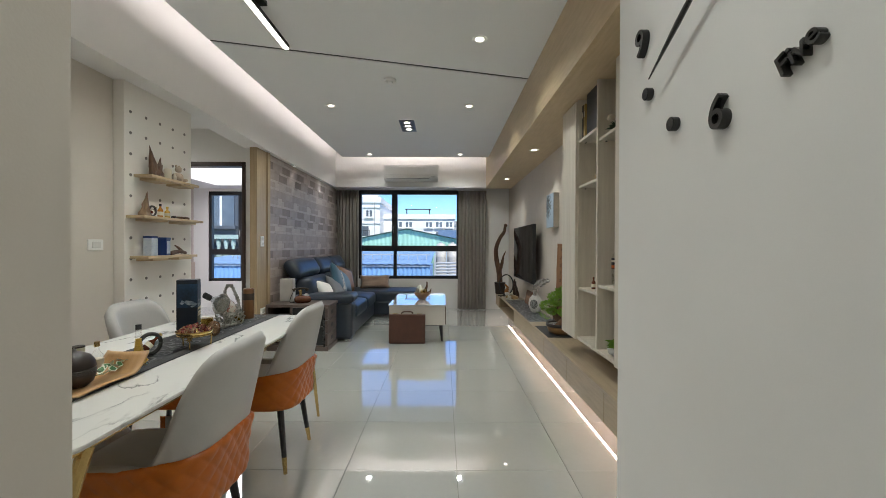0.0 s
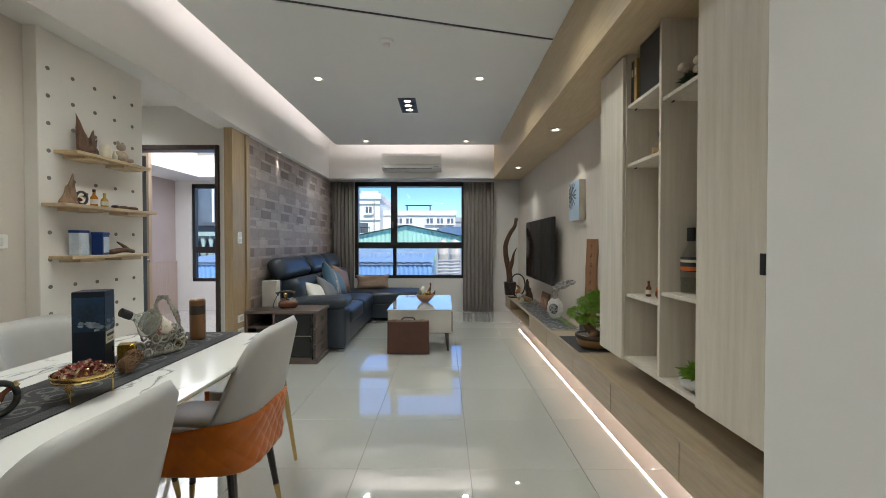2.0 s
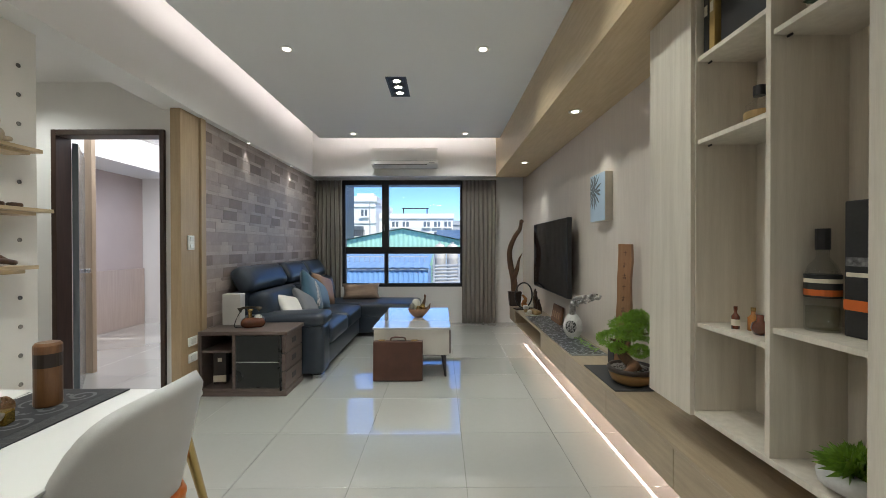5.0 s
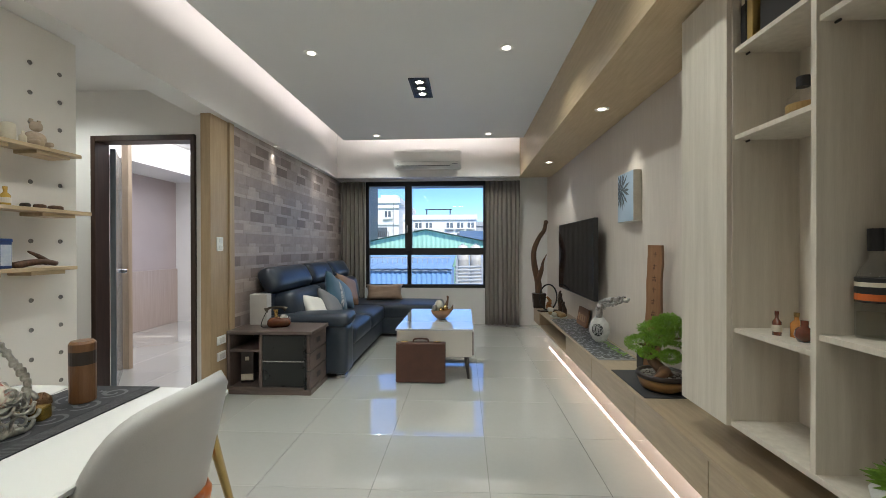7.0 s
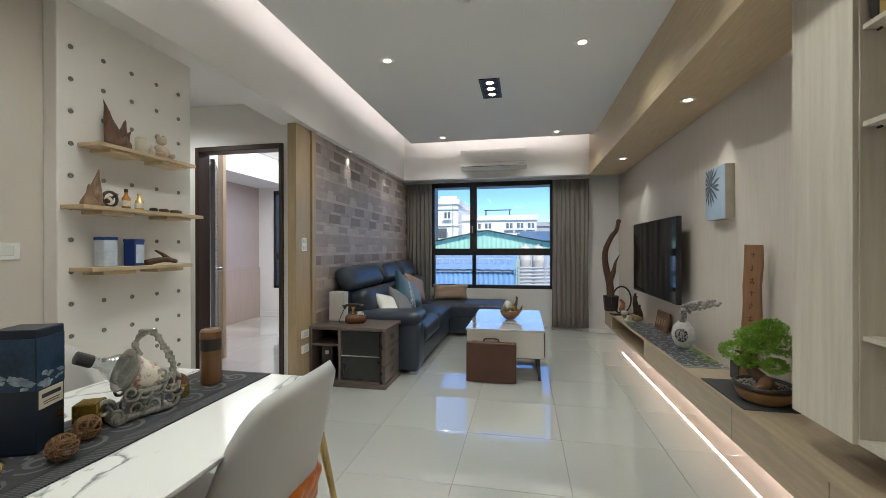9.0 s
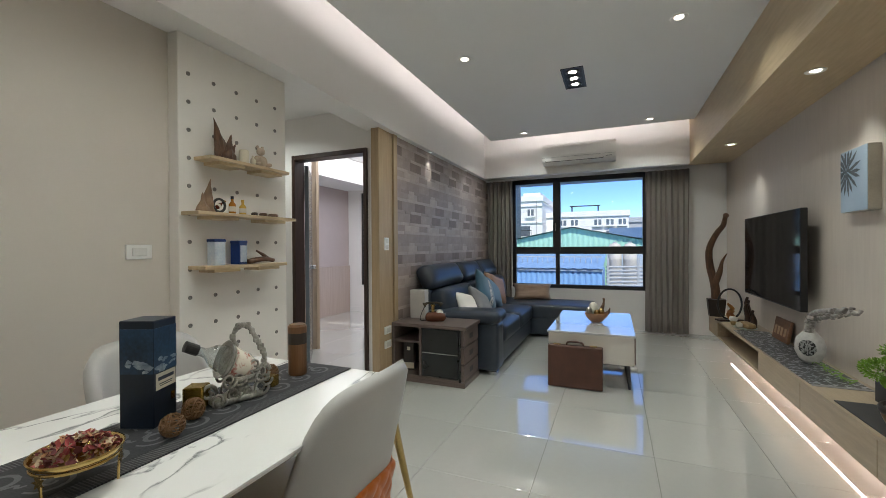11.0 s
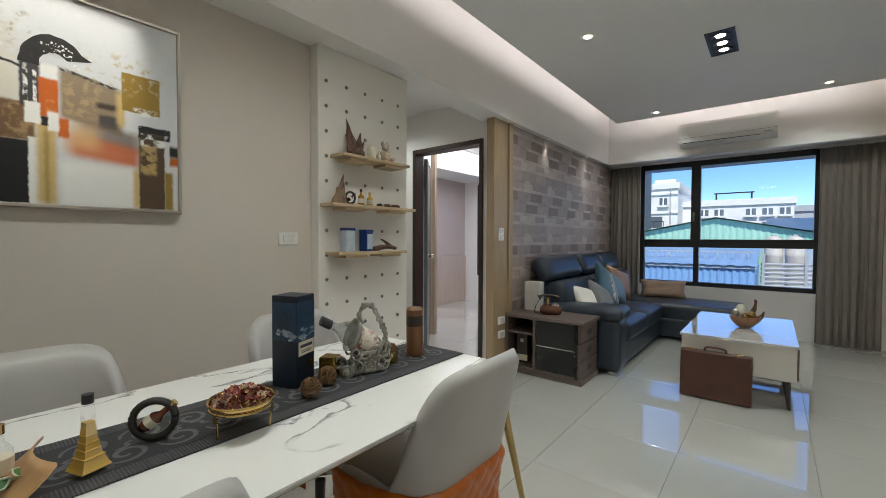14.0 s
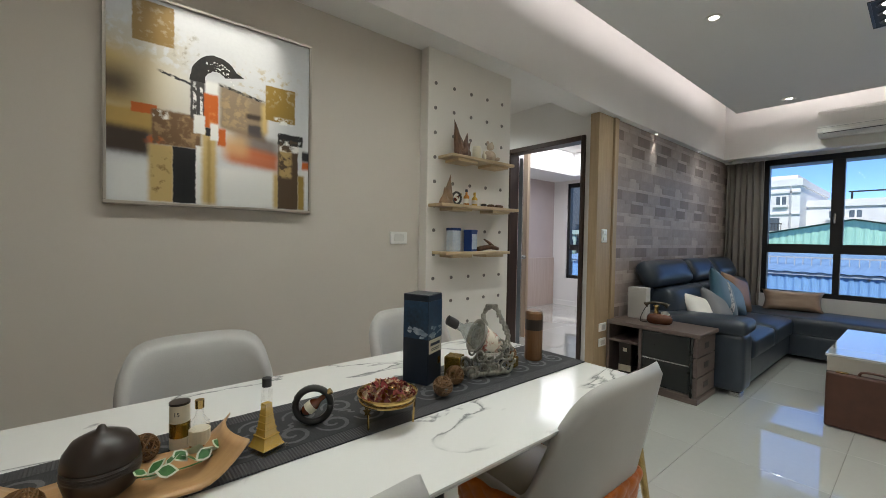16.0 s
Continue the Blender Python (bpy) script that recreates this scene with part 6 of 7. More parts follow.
SBR = mat("silvered_bark", (0.52, 0.50, 0.47), (0.14, 0.12, 0.11), rough=0.4, scale=40, bump=0.8)
part("branch", tube(smooth_path([(0, 0, 0), (0.0, -0.01, 0.07), (-0.01, -0.08, 0.13), (-0.01, -0.26, 0.18), (0.0, -0.48, 0.20)], 5), [0.024 - 0.0006 * k for k in range(21)], n=9), SBR, T, smooth=True)
rnd = random.Random(3)
bm = bmesh.new()
for k in range(46):
    f = rnd.random()
    p = Vector((-0.01 * f, -0.48 * f ** 1.4, 0.05 + 0.16 * f)) + Vector((rnd.uniform(-0.025, 0.025), rnd.uniform(-0.025, 0.025), rnd.uniform(-0.015, 0.025)))
    s = rnd.uniform(0.008, 0.018)
    soft(s, s * rnd.uniform(0.5, 1), s * 0.6, s * 0.4, n=4, m=Matrix.Translation(p) @ pose(0, 0, 0, rnd.uniform(0, 180), rnd.uniform(0, 180), 0), bm=bm)
part("bark_clumps", bm, SBR, T)
T = thing("green_garland", pose(1.18, 4.75, CZ + 0.0035), "pale green artificial creeper lying on the runner", "plant")
bm = bmesh.new()
rnd = random.Random(8)
for k in range(14):
    y = -0.24 + k * 0.036
    tube(smooth_path([(rnd.uniform(-0.03, 0.04), y, 0.004), (rnd.uniform(-0.03, 0.04), y + 0.03, 0.022), (rnd.uniform(-0.03, 0.04), y + 0.05, 0.006)], 4), 0.003, n=5, bm=bm)
part("creeper", bm, mat("pale_green", (0.32, 0.50, 0.14), (0.22, 0.36, 0.10), rough=0.5), T)
T = thing("wood_plaque", pose(1.22, 5.76, CZ, 0, 10, 0), "carved brown wooden plaque leaning on the wall", "plaque")
part("board", box(-0.012, -0.17, 0, 0.012, 0.17, 0.19, 0.006, seg=2), mat("carved_wood", (0.24, 0.12, 0.065), (0.15, 0.07, 0.035), rough=0.5, scale=9, stretch=(1, 1, 5)), T)
for k in range(4):
    part("carved_sign", box(-0.0165, -0.12 + 0.07 * k, 0.05, -0.011, -0.085 + 0.07 * k, 0.12, 0.001), mat("pale_carving", (0.42, 0.27, 0.17), rough=0.6), T)
T = thing("standing_plank", pose(1.185, 4.07, CZ + 0.0065, 0, 2, -38), "tall natural-edge cedar plank with carved writing", "plank")
T.scale = (0.72, 0.9, 1.0)
bm = bmesh.new()
n = 14
rnd = random.Random(2)
sec = []
for k in range(n + 1):
    z = 0.84 * k / n
    a, c = -0.062 + rnd.uniform(-0.004, 0.004), 0.062 - 0.012 * k / n + rnd.uniform(-0.005, 0.005)
    sec.append([bm.verts.new(p) for p in ((a, -0.02, z), (c, -0.02, z), (c + 0.006, 0.03, z), (a + 0.004, 0.03, z))])
for a, c in zip(sec, sec[1:]):
    for k in range(4):
        bm.faces.new((a[k], a[(k + 1) % 4], c[(k + 1) % 4], c[k]))
bm.faces.new(sec[0][::-1]), bm.faces.new(sec[-1])
part("board", bm, mat("cedar", (0.36, 0.19, 0.10), (0.26, 0.125, 0.06), rough=0.5, scale=6, stretch=(8, 8, 0.8)), T)
for k in range(7):
    z = 0.765 - 0.075 * k
    for x0, z0, x1, z1 in ((-0.016, 0.016, 0.014, 0.020), (-0.003, -0.004, 0.002, 0.030), (-0.014, -0.006, -0.006, 0.008), (0.005, -0.008, 0.013, 0.006))[: 2 + k % 3]:
        part("text_bar", box(x0, -0.0215, z + z0, x1, -0.0198, z + z1, 0.0003), mat("carved_ink", (0.12, 0.055, 0.03), rough=0.6), T)

T = thing("slate_mat", pose(0, 0, CZ), "dark slate mat under the bonsai", "mat")
part("slab", box(0.965, 3.66, 0, 1.25, 4.17, 0.006, 0.002), mat("dark_slate", (0.045, 0.045, 0.048), (0.03, 0.03, 0.032), rough=0.6, scale=20), T)
ob_box("slate_block", pose(1.195, 4.20, CZ + 0.0005), 0.06, 0.1, 0.11, mat("dark_slate", (0.045, 0.045, 0.048)), "small dark stone block behind the bonsai", "block")
T = thing("bonsai", pose(1.125, 3.80, CZ + 0.0065), "bonsai pine with bright green pads in a round brown pot", "bonsai")
T.scale = (0.84, 0.84, 0.84)
part("pot", lathe([(0, 0), (0.10, 0), (0.135, 0.02), (0.155, 0.07), (0.150, 0.09), (0, 0.075)], 36), mat("ochre_glaze", (0.30, 0.17, 0.06), (0.20, 0.10, 0.035), rough=0.3, scale=8), T, smooth=True)
part("pot_rim", lathe([(0.150, 0.085), (0.164, 0.088), (0.168, 0.105), (0.160, 0.12), (0.146, 0.118), (0.144, 0.09)], 36), DARKB, T, "dark brown rim", smooth=True)
part("soil", lathe([(0, 0.10), (0.146, 0.098), (0.146, 0.09), (0, 0.09)], 30), mat("soil", (0.06, 0.045, 0.035), rough=0.9, scale=60, bump=0.8), T)
rnd = random.Random(17)
bm = bmesh.new()
for k in range(260):
    a, r = rnd.uniform(0, 6.283), 0.14 * math.sqrt(rnd.random())
    s = rnd.uniform(0.004, 0.009)
    b_ = bmesh.new()
    bmesh.ops.create_icosphere(b_, subdivisions=1, radius=s)
    b_.transform(Matrix.Translation((r * math.cos(a), r * math.sin(a), 0.102)) @ Matrix.Diagonal((1, rnd.uniform(0.6, 1), 0.7, 1)))
    merge(bm, b_)
tagged(part("gravel", bm, mat("white_gravel", (0.55, 0.52, 0.48), (0.30, 0.28, 0.26), rough=0.7, scale=50), T), kind="stuff")
tp = [(0.02, -0.05, 0.09), (-0.02, 0.0, 0.15), (-0.06, 0.03, 0.20), (-0.05, 0.04, 0.28), (0.0, 0.0, 0.36), (0.02, -0.02, 0.44)]
part("trunk", tube(smooth_path(tp, 5), [0.045 - 0.0014 * k for k in range(26)], n=10), BARK, T, smooth=True)
part("root", tube(smooth_path([(0.0, -0.03, 0.13), (-0.04, -0.08, 0.125), (-0.10, -0.10, 0.10)], 5), [0.045 - 0.003 * k for k in range(11)], n=9), mat("orange_bark", (0.26, 0.13, 0.06), (0.14, 0.06, 0.03), rough=0.45, scale=14), T, smooth=True)
for p in ([(-0.05, 0.04, 0.27), (-0.10, 0.06, 0.29), (-0.13, 0.07, 0.30)], [(0.0, 0.0, 0.34), (0.05, -0.05, 0.36), (0.08, -0.08, 0.37)], [(0.0, 0.0, 0.36), (-0.03, -0.05, 0.38), (-0.06, -0.09, 0.38)], [(-0.03, 0.02, 0.22), (0.02, -0.06, 0.24), (0.0, -0.11, 0.25)]):
    part("limb", tube(smooth_path(p, 4), [0.014 - 0.001 * k for k in range(9)], n=7), BARK, T, smooth=True)
pads = ((-0.12, 0.07, 0.30, 0.10), (-0.03, 0.03, 0.40, 0.115), (0.02, -0.03, 0.47, 0.09), (0.06, -0.09, 0.38, 0.10), (-0.06, -0.09, 0.375, 0.085), (0.0, -0.11, 0.255, 0.07), (-0.09, 0.02, 0.245, 0.06), (0.05, 0.05, 0.44, 0.08))
for px_, py_, pz_, pr in pads:
    bm = bmesh.new()
    for k in range(int(1700 * pr / 0.1)):
        u = Vector((rnd.gauss(0, 1), rnd.gauss(0, 1), rnd.gauss(0, 1))).normalized() * rnd.uniform(0.45, 1.0) ** 0.6
        lump = 1 + 0.22 * noise.noise(Vector((px_ + u.x * 1.6, py_ + u.y * 1.6, pz_ + u.z * 1.6)) * 2.2)
        o = Vector((px_ + u.x * pr * lump, py_ + u.y * pr * lump, pz_ + u.z * pr * 0.62 * lump))
        d = (u + Vector((rnd.uniform(-0.5, 0.5), rnd.uniform(-0.5, 0.5), rnd.uniform(0, 0.7)))).normalized()
        s = d.cross(Vector((rnd.uniform(-1, 1), rnd.uniform(-1, 1), rnd.uniform(-1, 1)))).normalized()
        L_ = rnd.uniform(0.009, 0.016)
        va = [bm.verts.new(q) for q in (o - s * 0.0016, o + s * 0.0016, o + d * L_ * 0.6 + s * 0.0032, o + d * L_, o + d * L_ * 0.6 - s * 0.0032)]
        bm.faces.new(va)
    tagged(part("foliage_pad", bm, LEAFG, T), kind="stuff")

# far end of the console
T = thing("driftwood_sculpture", pose(1.0, 7.03, CZ, 0, 0, 0), "tall curved driftwood sculpture on a dark hexagonal base", "sculpture")
part("base", cyl(0, 0, 0, 0.20, 0.085, 0.105, n=6, bev=0.004), DARKB, T)
part("trunk", tube(smooth_path([(0, 0, 0.16), (-0.01, 0.02, 0.36), (-0.05, 0.06, 0.58), (-0.06, 0.05, 0.78), (0.0, 0.0, 0.96), (0.06, -0.05, 1.06), (0.08, -0.06, 1.16), (0.09, -0.09, 1.19)], 5), [0.05 - 0.0009 * k for k in range(30)] + [0.026, 0.03, 0.032, 0.026, 0.016, 0.008], n=10), DRIFT, T, smooth=True)
part("limb", tube(smooth_path([(-0.01, 0.02, 0.38), (0.03, -0.03, 0.52), (0.05, -0.05, 0.64), (0.09, -0.09, 0.74)], 5), [0.042 - 0.0026 * k for k in range(16)], n=8), DRIFT, T, smooth=True)
T = thing("moon_gate_ornament", pose(1.06, 6.70, CZ, 0, 0, 18), "black ring ornament with an amber carving", "ornament")
part("base", box(-0.13, -0.05, 0, 0.13, 0.05, 0.02, 0.004), DARKB, T)
part("ring", tube([(0.125 * math.cos(2 * math.pi * k / 36), 0, 0.185 + 0.165 * math.sin(2 * math.pi * k / 36)) for k in range(37)], 0.010, n=8), BLACK, T, smooth=True)
part("carving", tube(smooth_path([(0.03, 0, 0.02), (0.0, 0.0, 0.08), (0.03, 0, 0.13), (-0.02, 0, 0.19)], 5), [0.045 - 0.0022 * k for k in range(16)], n=8), mat("amber_carving", (0.40, 0.16, 0.04), (0.22, 0.08, 0.02), rough=0.3, scale=16), T, smooth=True)
T = thing("dark_root_carving", pose(1.15, 6.42, CZ), "cluster of dark upright root carvings", "sculpture")
for k, (x, y, h) in enumerate(((0, 0, 0.30), (0.03, 0.07, 0.26), (-0.02, -0.06, 0.24), (0.02, -0.11, 0.18))):
    part("root", tube(smooth_path([(x, y, 0), (x + 0.01, y + 0.01, h * 0.4), (x - 0.01, y, h * 0.8), (x, y - 0.01, h)], 4), [0.034 - 0.002 * q for q in range(13)], n=8), mat("dark_root", (0.07, 0.035, 0.02), (0.035, 0.018, 0.012), rough=0.45, scale=16), T, smooth=True)
T = thing("shell_dish", pose(1.09, 6.25, CZ), "small dish with shells and a clay frog", "ornament")
part("dish", lathe([(0, 0), (0.06, 0), (0.10, 0.012), (0.096, 0.014), (0.058, 0.006), (0, 0.005)], 24, sy=1.3), mat("celadon", (0.52, 0.55, 0.47), rough=0.3), T, smooth=True)
part("shell", soft(0.05, 0.07, 0.028, 0.026, n=7, m=pose(0.02, 0.02, 0.034, 10, 0, 30)), mat("shell_tan", (0.34, 0.22, 0.10), (0.20, 0.12, 0.05), rough=0.4, scale=30), T, smooth=True)
part("frog", soft(0.028, 0.03, 0.026, 0.022, n=6, m=pose(-0.05, 0.0, 0.036)), mat("pale_clay", (0.55, 0.50, 0.42), rough=0.6), T, smooth=True)
T = thing("tea_cup", pose(1.04, 6.47, CZ), "small ochre tea cup on the console", "cup")
part("cup", lathe([(0, 0), (0.02, 0), (0.028, 0.04), (0.025, 0.04), (0.018, 0.006), (0, 0.006)], 18), mat("ochre_cup", (0.42, 0.28, 0.12), rough=0.4), T, smooth=True)
part("flower", soft(0.035, 0.035, 0.025, 0.02, n=6, m=pose(0, 0, 0.06)), mat("white_petals", (0.62, 0.60, 0.56), rough=0.7), T, smooth=True)

# ---- shelf cabinet things ----
def liquor(m, label, orange=True):
    T = thing("liquor_bottle", m, label, "bottle")
    part("glass", lathe([(0, 0), (0.036, 0), (0.039, 0.006), (0.039, 0.14), (0.030, 0.165), (0.014, 0.185), (0.0135, 0.215), (0, 0.215)], 28), glass_mat("bottle_glass", (0.95, 0.96, 0.95), 1.2), T, smooth=True)
    part("liquor", lathe([(0, 0.006), (0.035, 0.006), (0.035, 0.06), (0, 0.06)], 24), glass_mat("pale_spirit", (0.90, 0.90, 0.84)), T, smooth=True)
    part("cap", lathe([(0, 0.205), (0.0165, 0.205), (0.0165, 0.258), (0, 0.258)], 18), BLACK, T, "black cap")
    part("label", lathe([(0.0393, 0.085), (0.0397, 0.086), (0.0397, 0.142), (0.0393, 0.143)], 28), mat("black_label", (0.015, 0.015, 0.016), rough=0.5), T, "black label")
    part("orange_band", lathe([(0.0398, 0.090), (0.0401, 0.0905), (0.0401, 0.105), (0.0398, 0.1055)], 28), mat("orange_label", (0.62, 0.13, 0.02), rough=0.5), T, "orange band")
    part("title_bar", lathe([(0.0398, 0.122), (0.0401, 0.1225), (0.0401, 0.132), (0.0398, 0.1325)], 28), PAPER, T, "pale title line")
    return T


liquor(pose(1.13, 2.575, 0.9665), "clear square-shouldered whisky bottle with black and orange label").scale = (1.12, 1.12, 1.2)
T = ob_box("bottle_carton", pose(1.175, 2.465, 0.9665, 0, 0, 0), 0.09, 0.09, 0.385, mat("black_card", (0.014, 0.014, 0.015), (0.03, 0.03, 0.03), rough=0.4), "black carton with orange band behind the bottle", "box")
part("orange_band", box(-0.0458, -0.0457, 0.075, 0.0458, 0.0457, 0.105), mat("orange_label", (0.62, 0.13, 0.02)), T)
part("title_bar", box(-0.0458, -0.038, 0.17, -0.045, 0.038, 0.182), PAPER, T)
part("skyline", box(-0.0459, -0.04, 0.20, -0.045, 0.04, 0.225), mat("grey_print", (0.22, 0.22, 0.22), (0.05, 0.05, 0.05), scale=60), T)
small_bottle(pose(1.08, 2.87, 0.9125), 0.085, 0.014, DKRED, "small dark red bottle on the open shelf", DKRED)
small_bottle(pose(1.12, 2.835, 0.9125), 0.085, 0.018, AMBER, "small amber bottle on the open shelf", BRASS, False)
T = thing("brown_jug", pose(1.09, 2.765, 0.9125), "small round brown jug on the open shelf", "jug")
part("jug", lathe([(0, 0), (0.018, 0), (0.028, 0.02), (0.024, 0.04), (0.011, 0.05), (0.012, 0.07), (0, 0.07)], 20), DKRED, T, smooth=True)
T = thing("round_bottle", pose(1.10, 2.785, 1.6555), "round clear liquor bottle with dark cap", "bottle")
part("glass", lathe([(0, 0), (0.035, 0), (0.045, 0.03), (0.04, 0.07), (0.016, 0.09), (0.016, 0.105), (0, 0.105)], 24), GLASS, T, smooth=True)
part("cap", cyl(0, 0, 0.10, 0.135, 0.019, n=16), BLACK, T, "black cap")
part("label", lathe([(0.0455, 0.018), (0.046, 0.02), (0.046, 0.042), (0.0455, 0.044)], 24), mat("ochre_label", (0.35, 0.22, 0.08), rough=0.5), T, "ochre label")
for y, w, M, lab in ((2.92, 0.03, BLACK, "black book standing on the upper shelf"), (2.885, 0.03, mat("gold_spine", (0.40, 0.26, 0.08), rough=0.4), "gold-brown book standing on the upper shelf")):
    T = thing("book", pose(1.10, y + 0.05, 1.9905), lab, "book", "books on the upper shelf")
    part("cover", box(-0.07, -w / 2, 0, 0.10, w / 2, 0.24, 0.002), M, T)
    part("spine_mark", box(-0.0708, -w * 0.3, 0.15, -0.07, w * 0.3, 0.19), PAPER, T)
T = thing("black_case", pose(1.12, 2.77, 1.9905), "large black presentation case on the upper shelf", "box")
part("case", box(-0.09, -0.115, 0, 0.12, 0.115, 0.29, 0.004), BLACK, T)
def posy(m, label, M, seed, r, n_, pot):
    T = thing("potted_plant", m, label, "plant")
    if pot:
        part("pot", lathe([(0, 0), (0.05, 0), (0.085, 0.02), (0.09, 0.045), (0.07, 0.062), (0.05, 0.06), (0, 0.055)], 26, sy=0.9), mat("pebble_pot", (0.55, 0.54, 0.51), (0.42, 0.41, 0.39), rough=0.5), T, smooth=True)
    rnd = random.Random(seed)
    bm = bmesh.new()
    z0 = 0.055 if pot else 0.02
    for k in range(n_):
        a, t = rnd.uniform(0, 6.283), rnd.uniform(0.1, 1.3)
        d = Vector((math.cos(a) * math.sin(t), math.sin(a) * math.sin(t), math.cos(t)))
        o = Vector((rnd.uniform(-0.02, 0.02), rnd.uniform(-0.02, 0.02), z0))
        s = d.cross(Vector((0, 0, 1))).normalized() * 0.004
        L_ = r * rnd.uniform(0.6, 1)
        bend = Vector((0, 0, -0.25 * L_))
        bm.faces.new([bm.verts.new(q) for q in (o - s * 0.5, o + s * 0.5, o + d * L_ * 0.6 + s, o + d * L_ + bend, o + d * L_ * 0.6 - s)])
    tagged(part("foliage", bm, M, T), kind="stuff")
    return T


posy(pose(1.10, 2.44, 0.551), "small green plant in a white pebble-shaped pot", LEAFG, 3, 0.11, 420, True)
T = posy(pose(1.10, 2.50, 1.9055), "small bunch of cream artificial flowers with dark leaves", mat("dark_leaf", (0.04, 0.07, 0.03), (0.02, 0.04, 0.015), rough=0.5), 4, 0.09, 260, False)
rnd = random.Random(6)
for k in range(9):
    a = rnd.uniform(0, 6.28)
    part("flower", soft(0.022, 0.022, 0.017, 0.014, n=5, m=pose(0.05 * math.cos(a), 0.06 * math.sin(a), 0.05 + rnd.uniform(0, 0.06), rnd.uniform(-30, 30), 0, 0)), mat("cream_flower", (0.55, 0.48, 0.38), (0.45, 0.37, 0.27), rough=0.8, scale=60, bump=0.6), T, smooth=True)
small_bottle(pose(1.10, 2.67, 0.551), 0.09, 0.016, mat("green_glass", (0.05, 0.14, 0.05), rough=0.1), "small green bottle on the bottom shelf")

# ---- outside ----
GY = -9.0
setting("ground", box(-400, 9.5, GY - 0.2, 400, 900, GY), mat("asphalt", (0.06, 0.06, 0.06), rough=0.9), "grey ground of the streets behind the flat", "ground")
setting("window_eave", box(-3.2, 8.02, 2.33, 1.4, 8.95, 2.40), mat("eave_concrete", (0.30, 0.32, 0.35), rough=0.7), "grey concrete eave above the window", "eave")
RENDW = mat("white_render", (0.80, 0.79, 0.77), (0.70, 0.69, 0.67), rough=0.8, scale=2)
def block(name, x0, y0, x1, y1, z1, M, label, rows, cols, zt, dz, w, h, skip=()):
    T = thing(name, pose(0, 0, 0), label, "building")
    part("wall", box(x0, y0, GY, x1, y1, z1), M, T)
    part("parapet", box(x0 - 0.1, y0 - 0.12, z1 - 0.15, x1 + 0.1, y1, z1 + 0.25), M, T)
    for r in range(rows):
        for c in range(cols):
            if (r, c) in skip:
                continue
            cx, cz = x0 + (x1 - x0) * (c + 0.5) / cols, zt - r * dz
            win = part("window", box(cx - w / 2, y0 - 0.06, cz - h / 2, cx + w / 2, y0 + 0.02, cz + h / 2), mat("far_window", (0.16, 0.19, 0.22), (0.08, 0.10, 0.12), rough=0.2, scale=3), T)
            part("window_sill", box(cx - w / 2 - 0.1, y0 - 0.2, cz - h / 2 - 0.12, cx + w / 2 + 0.1, y0, cz - h / 2), M, win)
            part("mullion", box(cx - 0.04, y0 - 0.09, cz - h / 2, cx + 0.04, y0 - 0.06, cz + h / 2), PLASTIC, win)
    return T


T = block("apartment_block", -8.4, 32, -5.0, 42, 4.75, RENDW, "white rendered apartment block with a railed balcony, in full sun", 1, 2, 3.75, 1.75, 0.45, 0.5)
part("balcony_window", box(-7.5, 31.94, 2.0, -5.9, 32.02, 2.75), mat("far_window", (0.16, 0.19, 0.22)), T)
part("balcony_slab", box(-7.7, 31.5, 1.82, -5.7, 32, 1.96), RENDW, T)
part("balcony_rail", box(-7.7, 31.5, 2.36, -5.7, 31.56, 2.42), BLACK, T)
for k in range(14):
    part("baluster", box(-7.7 + 0.15 * k, 31.5, 1.96, -7.67 + 0.15 * k, 31.54, 2.37), BLACK, T)
for z in (1.3, 2.95, 4.2):
    part("ledge", box(-8.42, 31.9, z, -4.98, 32, z + 0.09), RENDW, T)
part("drain_pipe", box(-5.45, 31.9, -2, -5.38, 32, 4.6), mat("tank_lid", (0.5, 0.5, 0.5), rough=0.5), T)
part("stair_house", box(-6.6, 33, 4.75, -5.3, 36, 5.35), RENDW, T)
block("apartment_block", -5.0, 34, 0.9, 44, 3.6, RENDW, "long white rendered block with a row of windows", 2, 7, 3.0, 0.85, 0.5, 0.42, skip=((0, 0), (0, 3), (1, 1), (1, 4)))
block("apartment_block", 0.9, 38, 6.5, 48, 3.3, mat("grey_render", (0.42, 0.44, 0.46), (0.34, 0.36, 0.38), rough=0.8), "grey rendered apartment block behind", 1, 4, 2.2, 2.0, 0.8, 0.9)
block("apartment_block", -16.5, 28, -10.2, 38, 4.2, RENDW, "white apartment block at the street's end", 2, 3, 3.0, 2.2, 0.9, 0.9)
T = thing("roof_frame", pose(0, 0, 0), "dark steel frame on the long block's roof", "roof frame")
part("bar", box(-3.4, 36, 4.42, -1.1, 36.1, 4.50), BLACK, T)
for x in (-3.3, -1.3):
    part("post", box(x, 36, 3.8, x + 0.1, 36.1, 4.45), BLACK, T)
GREEN = mat("green_roof_sheet", (0.36, 0.62, 0.49), (0.31, 0.55, 0.43), rough=0.5, scale=1.5)
BLUES = mat("blue_sheet", (0.22, 0.42, 0.74), (0.19, 0.37, 0.67), rough=0.5, scale=1.5)
